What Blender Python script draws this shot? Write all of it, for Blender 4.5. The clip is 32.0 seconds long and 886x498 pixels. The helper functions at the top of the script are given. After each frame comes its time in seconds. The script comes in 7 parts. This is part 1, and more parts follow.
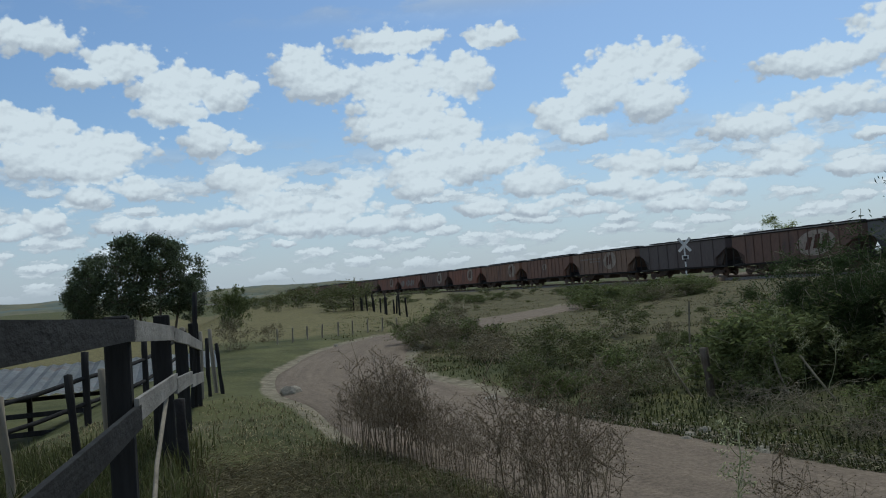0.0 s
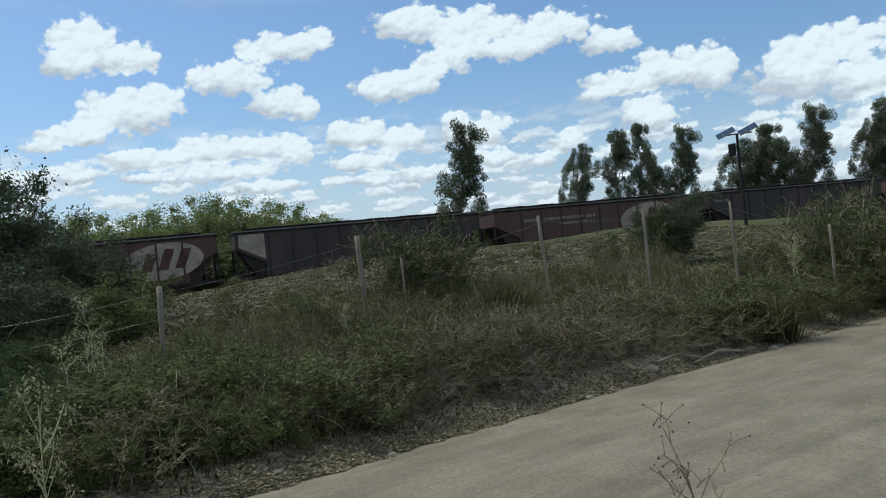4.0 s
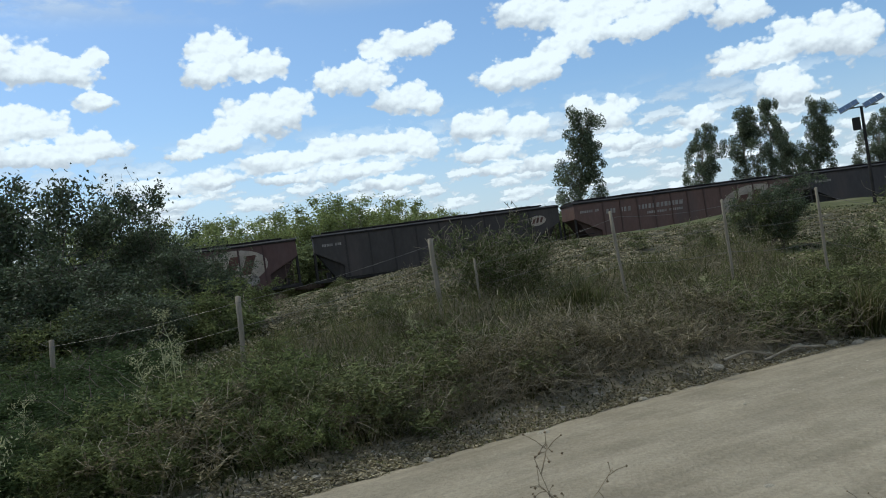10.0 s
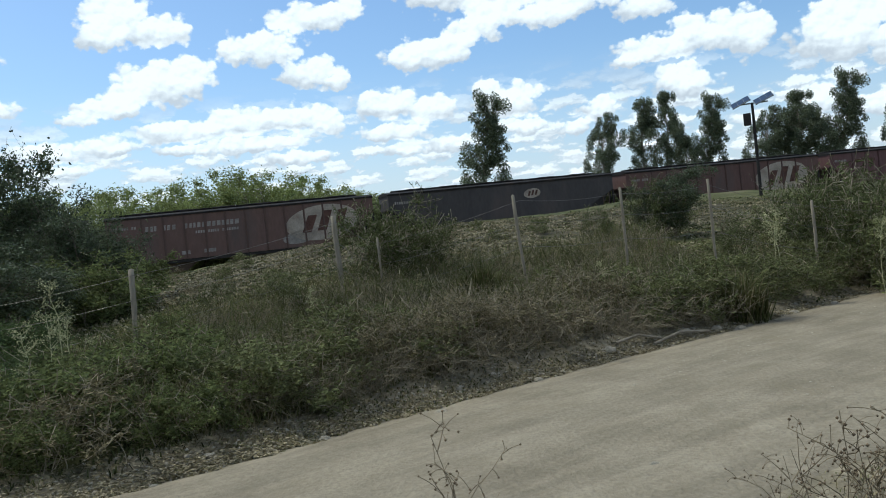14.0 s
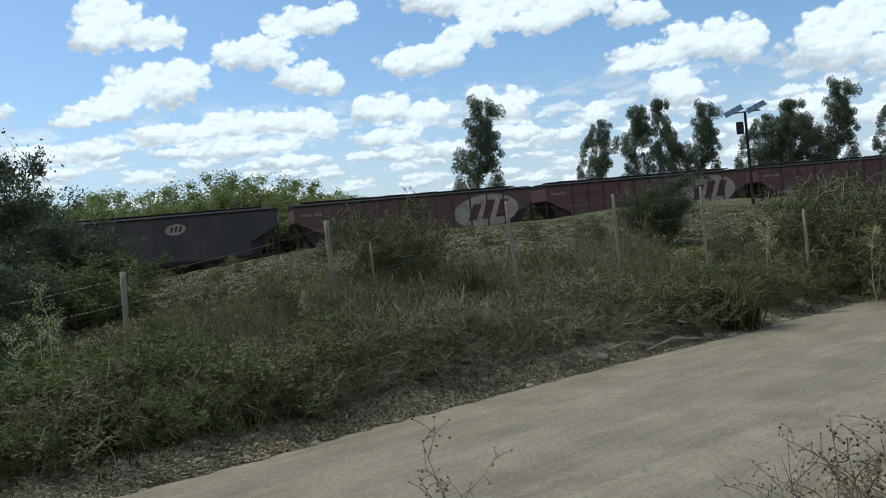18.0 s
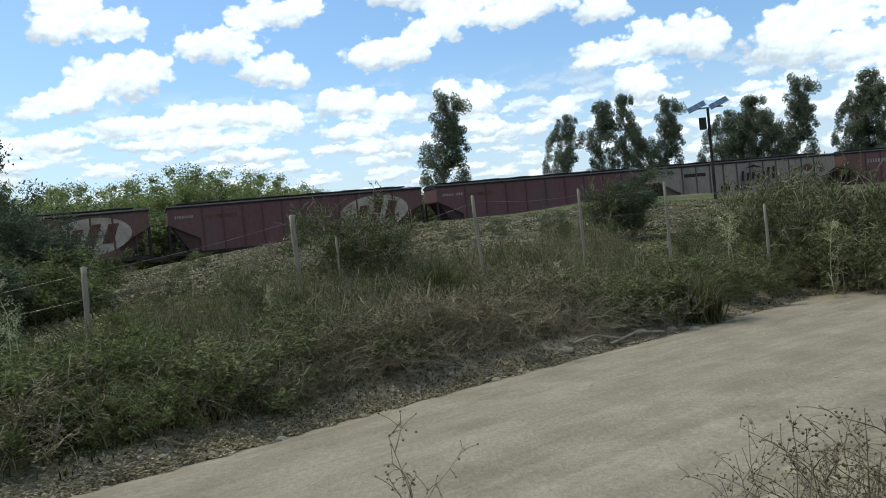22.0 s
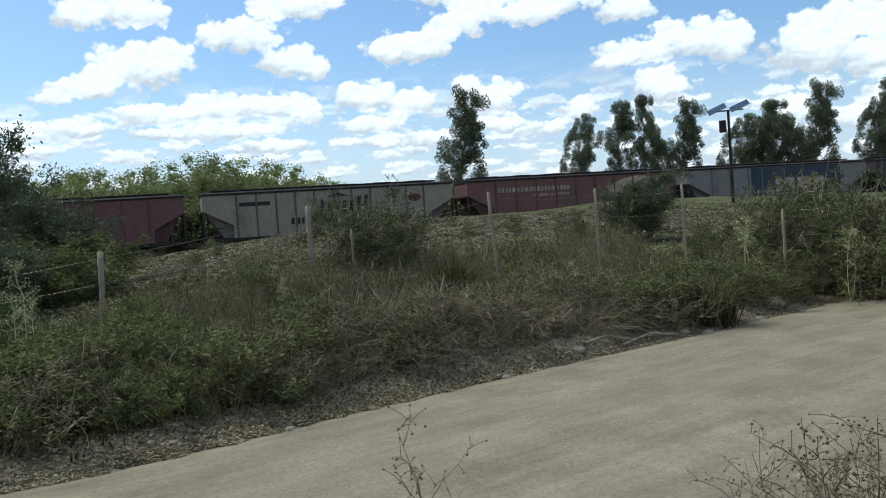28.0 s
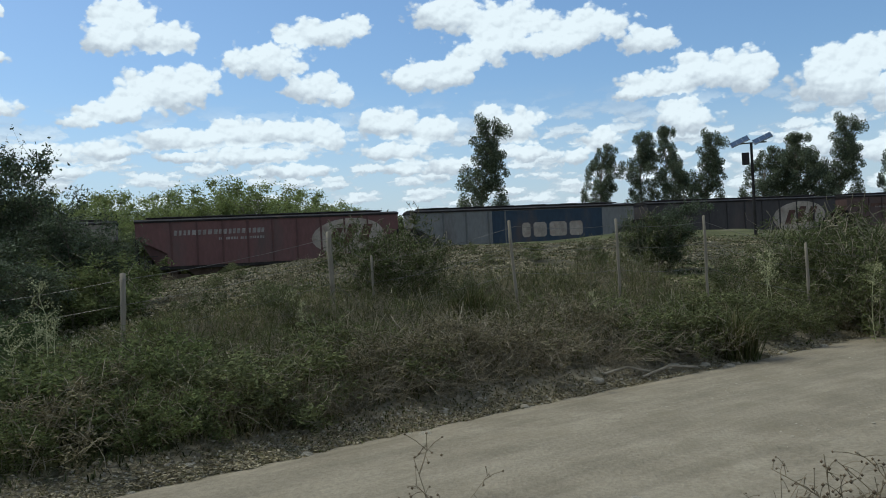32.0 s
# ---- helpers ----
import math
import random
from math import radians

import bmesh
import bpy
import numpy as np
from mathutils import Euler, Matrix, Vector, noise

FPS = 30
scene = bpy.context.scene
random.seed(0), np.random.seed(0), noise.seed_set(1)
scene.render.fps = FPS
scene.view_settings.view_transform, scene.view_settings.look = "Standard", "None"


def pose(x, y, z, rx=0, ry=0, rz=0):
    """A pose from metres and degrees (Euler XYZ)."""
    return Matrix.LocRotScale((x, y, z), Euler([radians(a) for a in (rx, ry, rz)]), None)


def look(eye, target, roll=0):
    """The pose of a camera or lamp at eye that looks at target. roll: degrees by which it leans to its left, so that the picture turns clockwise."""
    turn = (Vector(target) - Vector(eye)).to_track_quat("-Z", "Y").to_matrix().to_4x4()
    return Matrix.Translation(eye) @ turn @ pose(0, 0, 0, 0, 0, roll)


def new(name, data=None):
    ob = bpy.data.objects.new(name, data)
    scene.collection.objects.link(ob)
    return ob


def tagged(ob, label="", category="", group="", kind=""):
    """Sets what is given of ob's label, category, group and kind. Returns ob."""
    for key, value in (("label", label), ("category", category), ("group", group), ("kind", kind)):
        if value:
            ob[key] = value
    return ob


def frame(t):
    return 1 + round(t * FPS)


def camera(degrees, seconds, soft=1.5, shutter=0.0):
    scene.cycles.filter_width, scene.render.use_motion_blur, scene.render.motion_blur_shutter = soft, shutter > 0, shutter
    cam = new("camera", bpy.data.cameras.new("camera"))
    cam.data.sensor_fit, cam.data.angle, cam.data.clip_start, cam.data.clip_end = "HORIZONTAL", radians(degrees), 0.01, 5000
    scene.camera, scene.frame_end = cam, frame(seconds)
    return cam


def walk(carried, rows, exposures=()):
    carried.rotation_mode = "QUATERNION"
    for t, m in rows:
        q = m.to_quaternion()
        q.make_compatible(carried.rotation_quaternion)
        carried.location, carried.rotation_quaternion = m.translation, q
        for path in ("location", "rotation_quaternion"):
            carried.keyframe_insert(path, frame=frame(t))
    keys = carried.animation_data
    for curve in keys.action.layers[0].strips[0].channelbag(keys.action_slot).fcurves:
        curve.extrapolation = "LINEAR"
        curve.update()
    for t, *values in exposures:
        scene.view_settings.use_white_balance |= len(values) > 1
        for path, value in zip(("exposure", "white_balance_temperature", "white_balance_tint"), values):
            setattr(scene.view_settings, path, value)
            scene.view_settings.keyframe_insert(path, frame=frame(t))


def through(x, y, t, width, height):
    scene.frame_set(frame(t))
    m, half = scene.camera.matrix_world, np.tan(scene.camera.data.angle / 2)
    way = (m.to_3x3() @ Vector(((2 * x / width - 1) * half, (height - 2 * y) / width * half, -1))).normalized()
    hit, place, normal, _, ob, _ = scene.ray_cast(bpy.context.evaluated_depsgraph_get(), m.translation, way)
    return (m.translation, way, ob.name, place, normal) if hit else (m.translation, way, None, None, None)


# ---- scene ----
cam = camera(55.4, 32.0, soft=1.0)
PATH = [
    (0, (0.00, 0.00, 1.75), (-0.248, 1.983, 1.829), -4.1),
    (0.5, (0.00, 0.00, 1.75), (-0.249, 1.983, 1.816), -4.6),
    (1, (0.00, 0.00, 1.75), (-0.254, 1.984, 1.762), -4.3),
    (1.5, (0.00, 0.00, 1.75), (-0.249, 1.984, 1.767), -5.2),
    (2, (0.00, 0.00, 1.75), (-0.142, 1.995, 1.728), -5.9),
    (2.5, (0.00, 0.00, 1.75), (0.483, 1.940, 1.702), -5.3),
    (2.6, (0.00, 0.00, 1.75), (0.691, 1.876, 1.700), -4.6),
    (2.8, (0.00, 0.00, 1.69), (1.170, 1.621, 1.657), -3.4),
    (3, (0.00, 0.00, 1.65), (1.607, 1.191, 1.642), -4.3),
    (3.5, (0.00, -0.06, 1.66), (1.981, 0.212, 1.642), -5.4),
    (5.5, (0.00, -1.05, 1.75), (2.000, -1.058, 1.779), -6.1),
    (6, (0.00, -1.15, 1.75), (1.999, -1.183, 1.687), -6.4),
    (6.5, (0.00, -1.20, 1.75), (1.999, -1.222, 1.708), -5.3),
    (7, (0.00, -1.20, 1.75), (2.000, -1.165, 1.734), -5.7),
    (7.5, (0.00, -1.20, 1.75), (1.997, -1.096, 1.803), -5.9),
    (8, (0.00, -1.20, 1.75), (1.997, -1.103, 1.797), -5.7),
    (8.5, (0.00, -1.20, 1.75), (1.985, -0.962, 1.807), -5.9),
    (9, (0.00, -1.20, 1.75), (1.958, -0.790, 1.758), -6.0),
    (9.5, (0.00, -1.20, 1.75), (1.957, -0.787, 1.736), -7.6),
    (10, (0.00, -1.20, 1.75), (1.954, -0.776, 1.786), -7.8),
    (10.5, (0.00, -1.20, 1.75), (1.948, -0.752, 1.808), -7.6),
    (11, (0.00, -1.20, 1.75), (1.967, -0.845, 1.832), -6.3),
    (11.5, (0.00, -1.20, 1.75), (1.971, -0.869, 1.826), -4.6),
    (12, (0.00, -1.20, 1.75), (1.989, -1.005, 1.816), -5.0),
    (12.5, (0.00, -1.20, 1.75), (1.992, -1.022, 1.765), -5.9),
    (13, (0.00, -1.20, 1.75), (1.991, -1.017, 1.695), -6.4),
    (13.5, (0.00, -1.20, 1.75), (1.991, -1.016, 1.699), -6.8),
    (14, (0.00, -1.20, 1.75), (1.989, -0.995, 1.710), -6.1),
    (14.5, (0.00, -1.20, 1.75), (1.989, -0.993, 1.739), -6.5),
    (16.5, (0.00, -1.20, 1.75), (1.988, -0.989, 1.703), -5.5),
    (17, (0.00, -1.20, 1.75), (1.988, -0.982, 1.716), -5.0),
    (17.5, (0.00, -1.20, 1.75), (1.993, -1.038, 1.735), -5.0),
    (18, (0.00, -1.20, 1.75), (1.991, -1.013, 1.721), -5.6),
    (18.5, (0.00, -1.20, 1.75), (1.992, -1.021, 1.712), -4.7),
    (19, (0.00, -1.20, 1.75), (1.997, -1.089, 1.728), -4.2),
    (19.5, (0.00, -1.20, 1.75), (1.999, -1.163, 1.720), -5.0),
    (20, (0.00, -1.20, 1.75), (1.999, -1.144, 1.744), -5.2),
    (20.5, (0.00, -1.20, 1.75), (1.999, -1.138, 1.722), -5.3),
    (21, (0.00, -1.20, 1.75), (1.997, -1.117, 1.683), -5.6),
    (21.5, (0.00, -1.20, 1.75), (1.998, -1.131, 1.682), -5.6),
    (22, (0.00, -1.20, 1.75), (1.996, -1.091, 1.700), -5.6),
    (22.5, (0.00, -1.20, 1.75), (1.998, -1.131, 1.703), -5.0),
    (23, (0.00, -1.20, 1.75), (1.999, -1.144, 1.711), -4.4),
    (23.5, (0.00, -1.20, 1.75), (1.999, -1.132, 1.772), -4.6),
    (24, (0.00, -1.20, 1.75), (1.999, -1.139, 1.757), -4.3),
    (24.5, (0.00, -1.20, 1.75), (1.992, -1.023, 1.754), -5.4),
    (26.5, (0.00, -1.20, 1.75), (1.994, -1.065, 1.813), -2.9),
    (27, (0.00, -1.20, 1.75), (1.994, -1.045, 1.781), -4.1),
    (27.5, (0.00, -1.20, 1.75), (1.994, -1.053, 1.721), -3.5),
    (28, (0.00, -1.20, 1.75), (1.994, -1.056, 1.692), -3.9),
    (28.5, (0.00, -1.20, 1.75), (1.994, -1.087, 1.637), -5.8),
    (29, (0.00, -1.20, 1.75), (1.993, -1.058, 1.651), -6.7),
    (29.5, (0.00, -1.20, 1.75), (1.992, -1.057, 1.653), -6.4),
    (30, (0.00, -1.20, 1.75), (1.981, -0.923, 1.744), -5.0),
    (30.5, (0.00, -1.20, 1.75), (1.988, -0.983, 1.765), -3.0),
    (31, (0.00, -1.20, 1.75), (1.990, -1.000, 1.778), -2.1),
    (31.5, (0.00, -1.20, 1.75), (1.992, -1.021, 1.772), -1.5),
    (32, (0.00, -1.20, 1.75), (1.991, -1.013, 1.760), -2.9),
]
EXPOSURE = [(0.0, -0.42, 5680, 0), (2.5, -0.42, 5680, 0), (3.2, -0.30, 5700, 0), (4.5, 0.03, 5780, 0), (6.0, 0.16, 5800, 0), (7.0, 0.12, 5800, 0), (8.0, -0.14, 5780, 0), (9.0, -0.06, 5780, 0), (10.0, 0.04, 5780, 0), (11.0, -0.24, 5750, 0), (12.0, -0.18, 5750, 0), (13.0, 0.12, 5800, 0), (14.0, 0.20, 5800, 0), (17.0, 0.14, 5800, 0), (18.0, 0.06, 5780, 0), (19.0, 0.18, 5800, 0), (20.0, 0.08, 5780, 0), (21.0, 0.27, 5800, 0), (22.0, 0.30, 5800, 0), (23.0, 0.24, 5800, 0), (24.0, -0.03, 5780, 0), (25.5, -0.15, 5780, 0), (27.0, -0.18, 5750, 0), (28.0, 0.24, 5800, 0), (29.0, 0.40, 5820, 0), (30.0, 0.18, 5800, 0), (31.0, -0.02, 5780, 0), (32.0, -0.06, 5780, 0)]
walk(cam, [(t, look(eye, target, roll)) for t, eye, target, roll in PATH],
     exposures=EXPOSURE)

# ---------- sky with its cumulus clouds ----------
SUN_EL, SUN_YAW = 58.0, -20.0
world = bpy.data.worlds.new("sky")
scene.world = world
world.use_nodes = True
wt = world.node_tree
wt.nodes.clear()


def wn(kind, **props):
    n = wt.nodes.new(kind)
    for k, v in props.items():
        if k == "operation":
            n.operation = v
    return n


def wmath(op, a, b=None, c=None, clamp=False):
    n = wn("ShaderNodeMath", operation=op)
    n.use_clamp = clamp
    for i, v in enumerate((a, b, c)):
        if v is None:
            continue
        if isinstance(v, (int, float)):
            n.inputs[i].default_value = v
        else:
            wt.links.new(v, n.inputs[i])
    return n.outputs[0]


def wvec(op, a, b=None, c=None):
    n = wn("ShaderNodeVectorMath", operation=op)
    for i, v in enumerate((a, b, c)):
        if v is None:
            continue
        if isinstance(v, tuple):
            n.inputs[i].default_value = v
        else:
            wt.links.new(v, n.inputs[i])
    return n.outputs["Value"] if op == "LENGTH" else n.outputs[0]


def wnoise(vec, scale, detail, rough=0.55):
    n = wn("ShaderNodeTexNoise")
    n.inputs["Scale"].default_value, n.inputs["Detail"].default_value = scale, detail
    n.inputs["Roughness"].default_value = rough
    wt.links.new(vec, n.inputs["Vector"])
    return n


def wcells(vec, scale, detail):
    n = wn("ShaderNodeTexVoronoi")
    n.voronoi_dimensions, n.feature = "2D", "SMOOTH_F1"
    n.inputs["Scale"].default_value, n.inputs["Detail"].default_value = scale, detail
    n.inputs["Roughness"].default_value, n.inputs["Smoothness"].default_value = 0.5, 0.3
    wt.links.new(vec, n.inputs["Vector"])
    return n.outputs["Distance"]


def wstep(v, lo, hi):
    n = wn("ShaderNodeMapRange")
    n.interpolation_type = "SMOOTHSTEP"
    n.inputs["From Min"].default_value, n.inputs["From Max"].default_value = lo, hi
    wt.links.new(v, n.inputs["Value"])
    return n.outputs[0]


def wmix(f, a, b):
    n = wn("ShaderNodeMix")
    n.data_type = "RGBA"
    for sock, v in ((n.inputs["Factor"], f), (n.inputs[6], a), (n.inputs[7], b)):
        if isinstance(v, tuple):
            sock.default_value = v
        elif isinstance(v, float):
            sock.default_value = v
        else:
            wt.links.new(v, sock)
    return n.outputs[2]


coord = wn("ShaderNodeTexCoord").outputs["Generated"]
sep = wn("ShaderNodeSeparateXYZ")
wt.links.new(coord, sep.inputs[0])
az = wmath("MULTIPLY", wmath("ARCTAN2", wmath("MULTIPLY", sep.outputs[0], -1.0), sep.outputs[1]), 57.2958)
el = wmath("MULTIPLY", wmath("ARCSINE", sep.outputs[2]), 57.2958)
comb = wn("ShaderNodeCombineXYZ")
wt.links.new(az, comb.inputs[0])
wt.links.new(el, comb.inputs[1])
angle = comb.outputs[0]
billow = wnoise(angle, 0.50, 3.0, 0.55)
fine = wnoise(angle, 1.9, 5.0, 0.62)
wob = wvec("SUBTRACT", billow.outputs["Color"], (0.5, 0.5, 0.5))
wob2 = wvec("SUBTRACT", fine.outputs["Color"], (0.5, 0.5, 0.5))
bent = wvec("MULTIPLY_ADD", wob, (1.1, 0.7, 0.0), angle)
bent = wvec("MULTIPLY_ADD", wob2, (0.60, 0.46, 0.0), bent)
shape_field, light_field = None, None


def cloud(*puffs):
    """One cumulus cloud: its puffs, each with bearing, elevation, half width and half height in degrees."""
    global shape_field, light_field
    for yaw, up, wide, high in puffs:
        wide, high = wide * 1.04, high * 1.20
        own = wvec("MULTIPLY_ADD", bent, (1 / wide, 1 / high, 0.0), (-yaw / wide, -up / high, 0.0))
        d = wvec("LENGTH", own)
        top = wvec("LENGTH", wvec("MULTIPLY_ADD", own, (0.8, 0.8, 0.0), (0.12, -0.42, 0.0)))
        shape_field = d if shape_field is None else wmath("SMOOTH_MIN", shape_field, d, 0.07)
        light_field = top if light_field is None else wmath("SMOOTH_MIN", light_field, top, 0.10)


cloud((32.8, 16.5, 3.5, 1.0))
cloud((27.3, 15.1, 3.2, 1.2), (29.6, 14.2, 2.0, 0.7), (24.0, 13.7, 3.7, 1.5), (21.1, 13.3, 2.5, 1.3), (24.5, 12.1, 2.5, 0.9))
cloud((32.5, 10.9, 2.8, 1.2), (33.9, 11.6, 1.5, 1.0), (28.9, 9.9, 3.8, 1.2), (32.6, 9.2, 3.5, 1.4), (30.1, 8.6, 3.3, 0.9))
cloud((22.1, 10.2, 2.2, 1.2), (20.0, 9.8, 1.4, 0.4))
cloud((20.1, 7.5, 2.9, 1.1), (20.8, 8.0, 1.5, 0.8))
cloud((26.9, 7.3, 2.2, 0.8), (29.6, 6.9, 2.0, 0.6))
cloud((32.3, 5.5, 1.7, 0.7), (34.3, 4.8, 1.5, 0.5))
cloud((15.9, 14.7, 2.3, 1.6), (14.3, 13.7, 3.2, 1.2), (9.5, 13.6, 4.8, 1.7), (4.9, 13.7, 2.5, 1.5), (9.3, 11.5, 4.2, 1.8), (6.3, 10.2, 2.9, 1.4), (9.8, 10.2, 3.4, 1.0))
cloud((9.3, 16.3, 4.2, 0.9), (2.8, 16.1, 2.2, 0.8))
cloud((8.4, 7.7, 3.1, 1.3), (5.0, 7.9, 4.2, 1.4), (1.8, 8.5, 2.0, 1.1), (8.3, 6.4, 2.3, 0.7), (12.7, 6.7, 2.1, 0.9))
cloud((0.9, 6.3, 2.6, 1.1), (-0.1, 6.7, 1.5, 0.7))
cloud((-6.0, 13.3, 2.9, 1.4), (-8.9, 13.3, 2.3, 1.2), (-4.1, 11.7, 2.8, 1.7), (-7.3, 10.9, 2.7, 1.5), (-1.5, 10.6, 2.2, 1.4), (-2.8, 9.2, 1.9, 0.7))
cloud((-6.3, 6.8, 2.6, 0.9), (-9.0, 6.7, 1.3, 0.6), (-4.3, 5.6, 2.2, 0.6), (-7.2, 5.1, 2.9, 0.6))
cloud((18.1, 5.9, 2.8, 0.9), (21.4, 5.2, 2.9, 0.7), (14.0, 5.4, 3.2, 0.8))
cloud((28.2, 4.9, 1.6, 0.6), (25.0, 4.9, 2.1, 0.7))
cloud((17.9, 3.4, 1.0, 0.3))
cloud((12.1, 4.3, 2.7, 0.7), (8.3, 4.2, 1.9, 0.5))
cloud((4.4, 4.8, 1.9, 0.5), (0.6, 4.5, 2.3, 0.5))
cloud((16.3, 4.3, 3.7, 0.6))
cloud((-11.8, 4.8, 1.9, 0.6), (-8.6, 4.0, 2.5, 0.5))
cloud((-3.1, 4.2, 2.6, 0.4))
cloud((-23.1, 12.7, 4.0, 2.1), (-18.1, 11.9, 4.8, 1.0), (-26.9, 12.0, 2.8, 1.3))
cloud((-13.6, 8.5, 3.4, 1.0), (-18.6, 9.3, 4.0, 1.0), (-23.1, 9.8, 3.0, 1.0))
cloud((-15.9, 6.7, 1.8, 0.7), (-19.3, 5.3, 2.3, 0.6), (-14.5, 5.8, 2.3, 0.6))
cloud((-20.4, 7.2, 1.4, 0.4))
cloud((-24.1, 5.7, 1.9, 0.6), (-26.8, 5.8, 2.3, 0.6))
cloud((-34.1, 11.6, 3.0, 1.5), (-31.2, 10.3, 4.0, 1.1), (-36.8, 10.0, 2.8, 1.1), (-39.8, 10.4, 2.9, 1.1))
cloud((-28.4, 7.5, 2.6, 1.0), (-31.3, 6.4, 2.4, 0.8))
cloud((-35.8, 7.8, 2.6, 0.9))
cloud((-45.1, 11.0, 3.7, 1.0))
cloud((-42.3, 14.4, 3.1, 1.1), (-39.9, 13.6, 2.2, 0.8), (-44.4, 13.2, 2.6, 0.9))
cloud((-51.2, 12.0, 3.4, 1.1), (-47.7, 11.5, 3.0, 0.9), (-55.8, 10.5, 2.2, 0.8), (-53.3, 9.9, 4.6, 0.7))
cloud((-48.0, 16.0, 6.5, 1.4), (-53.2, 15.4, 2.2, 1.1))
cloud((-30.0, 8.0, 1.9, 0.7), (-28.1, 7.5, 1.9, 0.5))
cloud((-36.5, 8.7, 2.8, 0.6), (-39.0, 9.7, 4.3, 0.5))
cloud((-56.4, 13.1, 1.0, 0.6))
cloud((-52.5, 15.3, 2.4, 1.1), (-55.2, 14.9, 2.2, 0.9), (-57.0, 15.6, 0.9, 0.6))
cloud((-56.6, 13.0, 1.4, 0.6))
cloud((-52.7, 11.7, 2.7, 1.1), (-50.8, 11.5, 1.9, 1.1))
cloud((-56.2, 10.2, 2.4, 0.8), (-53.3, 9.9, 3.2, 0.6))
cloud((-64.6, 15.6, 2.3, 1.3), (-63.6, 14.3, 1.8, 0.9), (-67.1, 14.5, 2.6, 0.9), (-63.3, 15.9, 1.1, 0.7))
cloud((-67.0, 11.4, 3.3, 1.4), (-68.6, 11.8, 2.0, 1.1), (-64.7, 10.8, 2.0, 0.8))
cloud((-63.5, 9.8, 2.6, 0.7), (-61.6, 9.2, 1.8, 0.4))
cloud((-77.1, 14.9, 3.3, 0.9), (-79.1, 15.3, 1.6, 0.7))
cloud((-74.8, 14.7, 1.1, 0.4))
cloud((-73.4, 13.2, 2.9, 1.1), (-71.5, 13.0, 1.1, 0.7))
cloud((-76.7, 11.4, 2.3, 1.0), (-78.2, 10.8, 1.1, 0.6))
cloud((-74.7, 8.6, 3.8, 0.9), (-71.4, 8.6, 2.8, 0.9), (-77.2, 8.0, 1.7, 0.7))
cloud((-84.5, 12.0, 3.2, 1.1), (-86.5, 12.6, 1.7, 0.9), (-88.2, 13.3, 2.0, 1.0), (-82.9, 11.7, 1.9, 0.7))
cloud((-85.8, 15.8, 3.0, 1.1), (-89.5, 14.9, 4.2, 1.4), (-94.5, 14.3, 3.8, 1.2), (-91.9, 13.5, 3.2, 0.8))
cloud((-81.4, 8.9, 2.7, 1.0), (-84.2, 8.3, 2.2, 0.9))
cloud((-89.6, 8.2, 2.6, 1.2), (-88.3, 9.0, 1.5, 0.8))
cloud((-90.1, 6.5, 2.2, 0.5))
cloud((-99.2, 10.2, 2.6, 0.9), (-102.5, 10.8, 3.2, 1.3), (-105.2, 10.4, 1.8, 1.5), (-98.9, 13.1, 2.0, 0.9), (-97.9, 9.7, 1.3, 0.5))
cloud((-101.2, 7.9, 2.2, 0.9), (-100.6, 8.8, 1.7, 0.6))
cloud((-95.6, 7.0, 1.3, 0.8), (-93.7, 6.0, 1.2, 0.5))
cloud((-67.8, 8.2, 3.7, 0.7), (-72.2, 7.0, 4.6, 0.6))
cloud((-59.6, 7.4, 3.0, 0.7), (-63.2, 7.5, 2.0, 0.6))
cloud((-81.5, 7.0, 3.2, 0.6))
cloud((-75.1, 6.0, 2.4, 0.5))
cloud((-82.3, 5.8, 1.6, 0.4))
cloud((-59.5, 6.2, 3.5, 0.4))
cloud((-68.4, 7.0, 3.0, 0.4))
cloud((-85.9, 5.9, 2.6, 0.5))
cloud((-110.2, 9.5, 2.9, 1.7), (-113.8, 8.5, 2.7, 1.4), (-116.9, 7.7, 2.6, 1.2), (-112.3, 10.6, 3.9, 1.2))
cloud((-119.4, 8.1, 1.9, 1.8))
cloud((-115.2, 5.9, 2.7, 1.1), (-118.6, 5.6, 1.6, 1.0))
cloud((-108.6, 5.7, 1.9, 0.9))
cloud((-112.5, 4.9, 2.3, 0.7))
# the rest of the sky, overhead and behind, carries the same broken cumulus
over = wn("ShaderNodeVectorMath", operation="DIVIDE")
wt.links.new(coord, over.inputs[0])
lift = wmath("ADD", wmath("MAXIMUM", sep.outputs[2], 0.0), 0.08)
cz = wn("ShaderNodeCombineXYZ")
for i in range(3):
    wt.links.new(lift, cz.inputs[i])
wt.links.new(cz.outputs[0], over.inputs[1])
field = wnoise(over.outputs[0], 1.5, 7.0, 0.58)
elsewhere = wmath("MAXIMUM", wstep(el, 17.0, 20.5), wmath("MAXIMUM", wstep(az, 34.0, 40.0), wstep(az, -113.0, -119.0)))
rest = wmath("MULTIPLY", wstep(field.outputs[0], 0.47, 0.56), elsewhere)
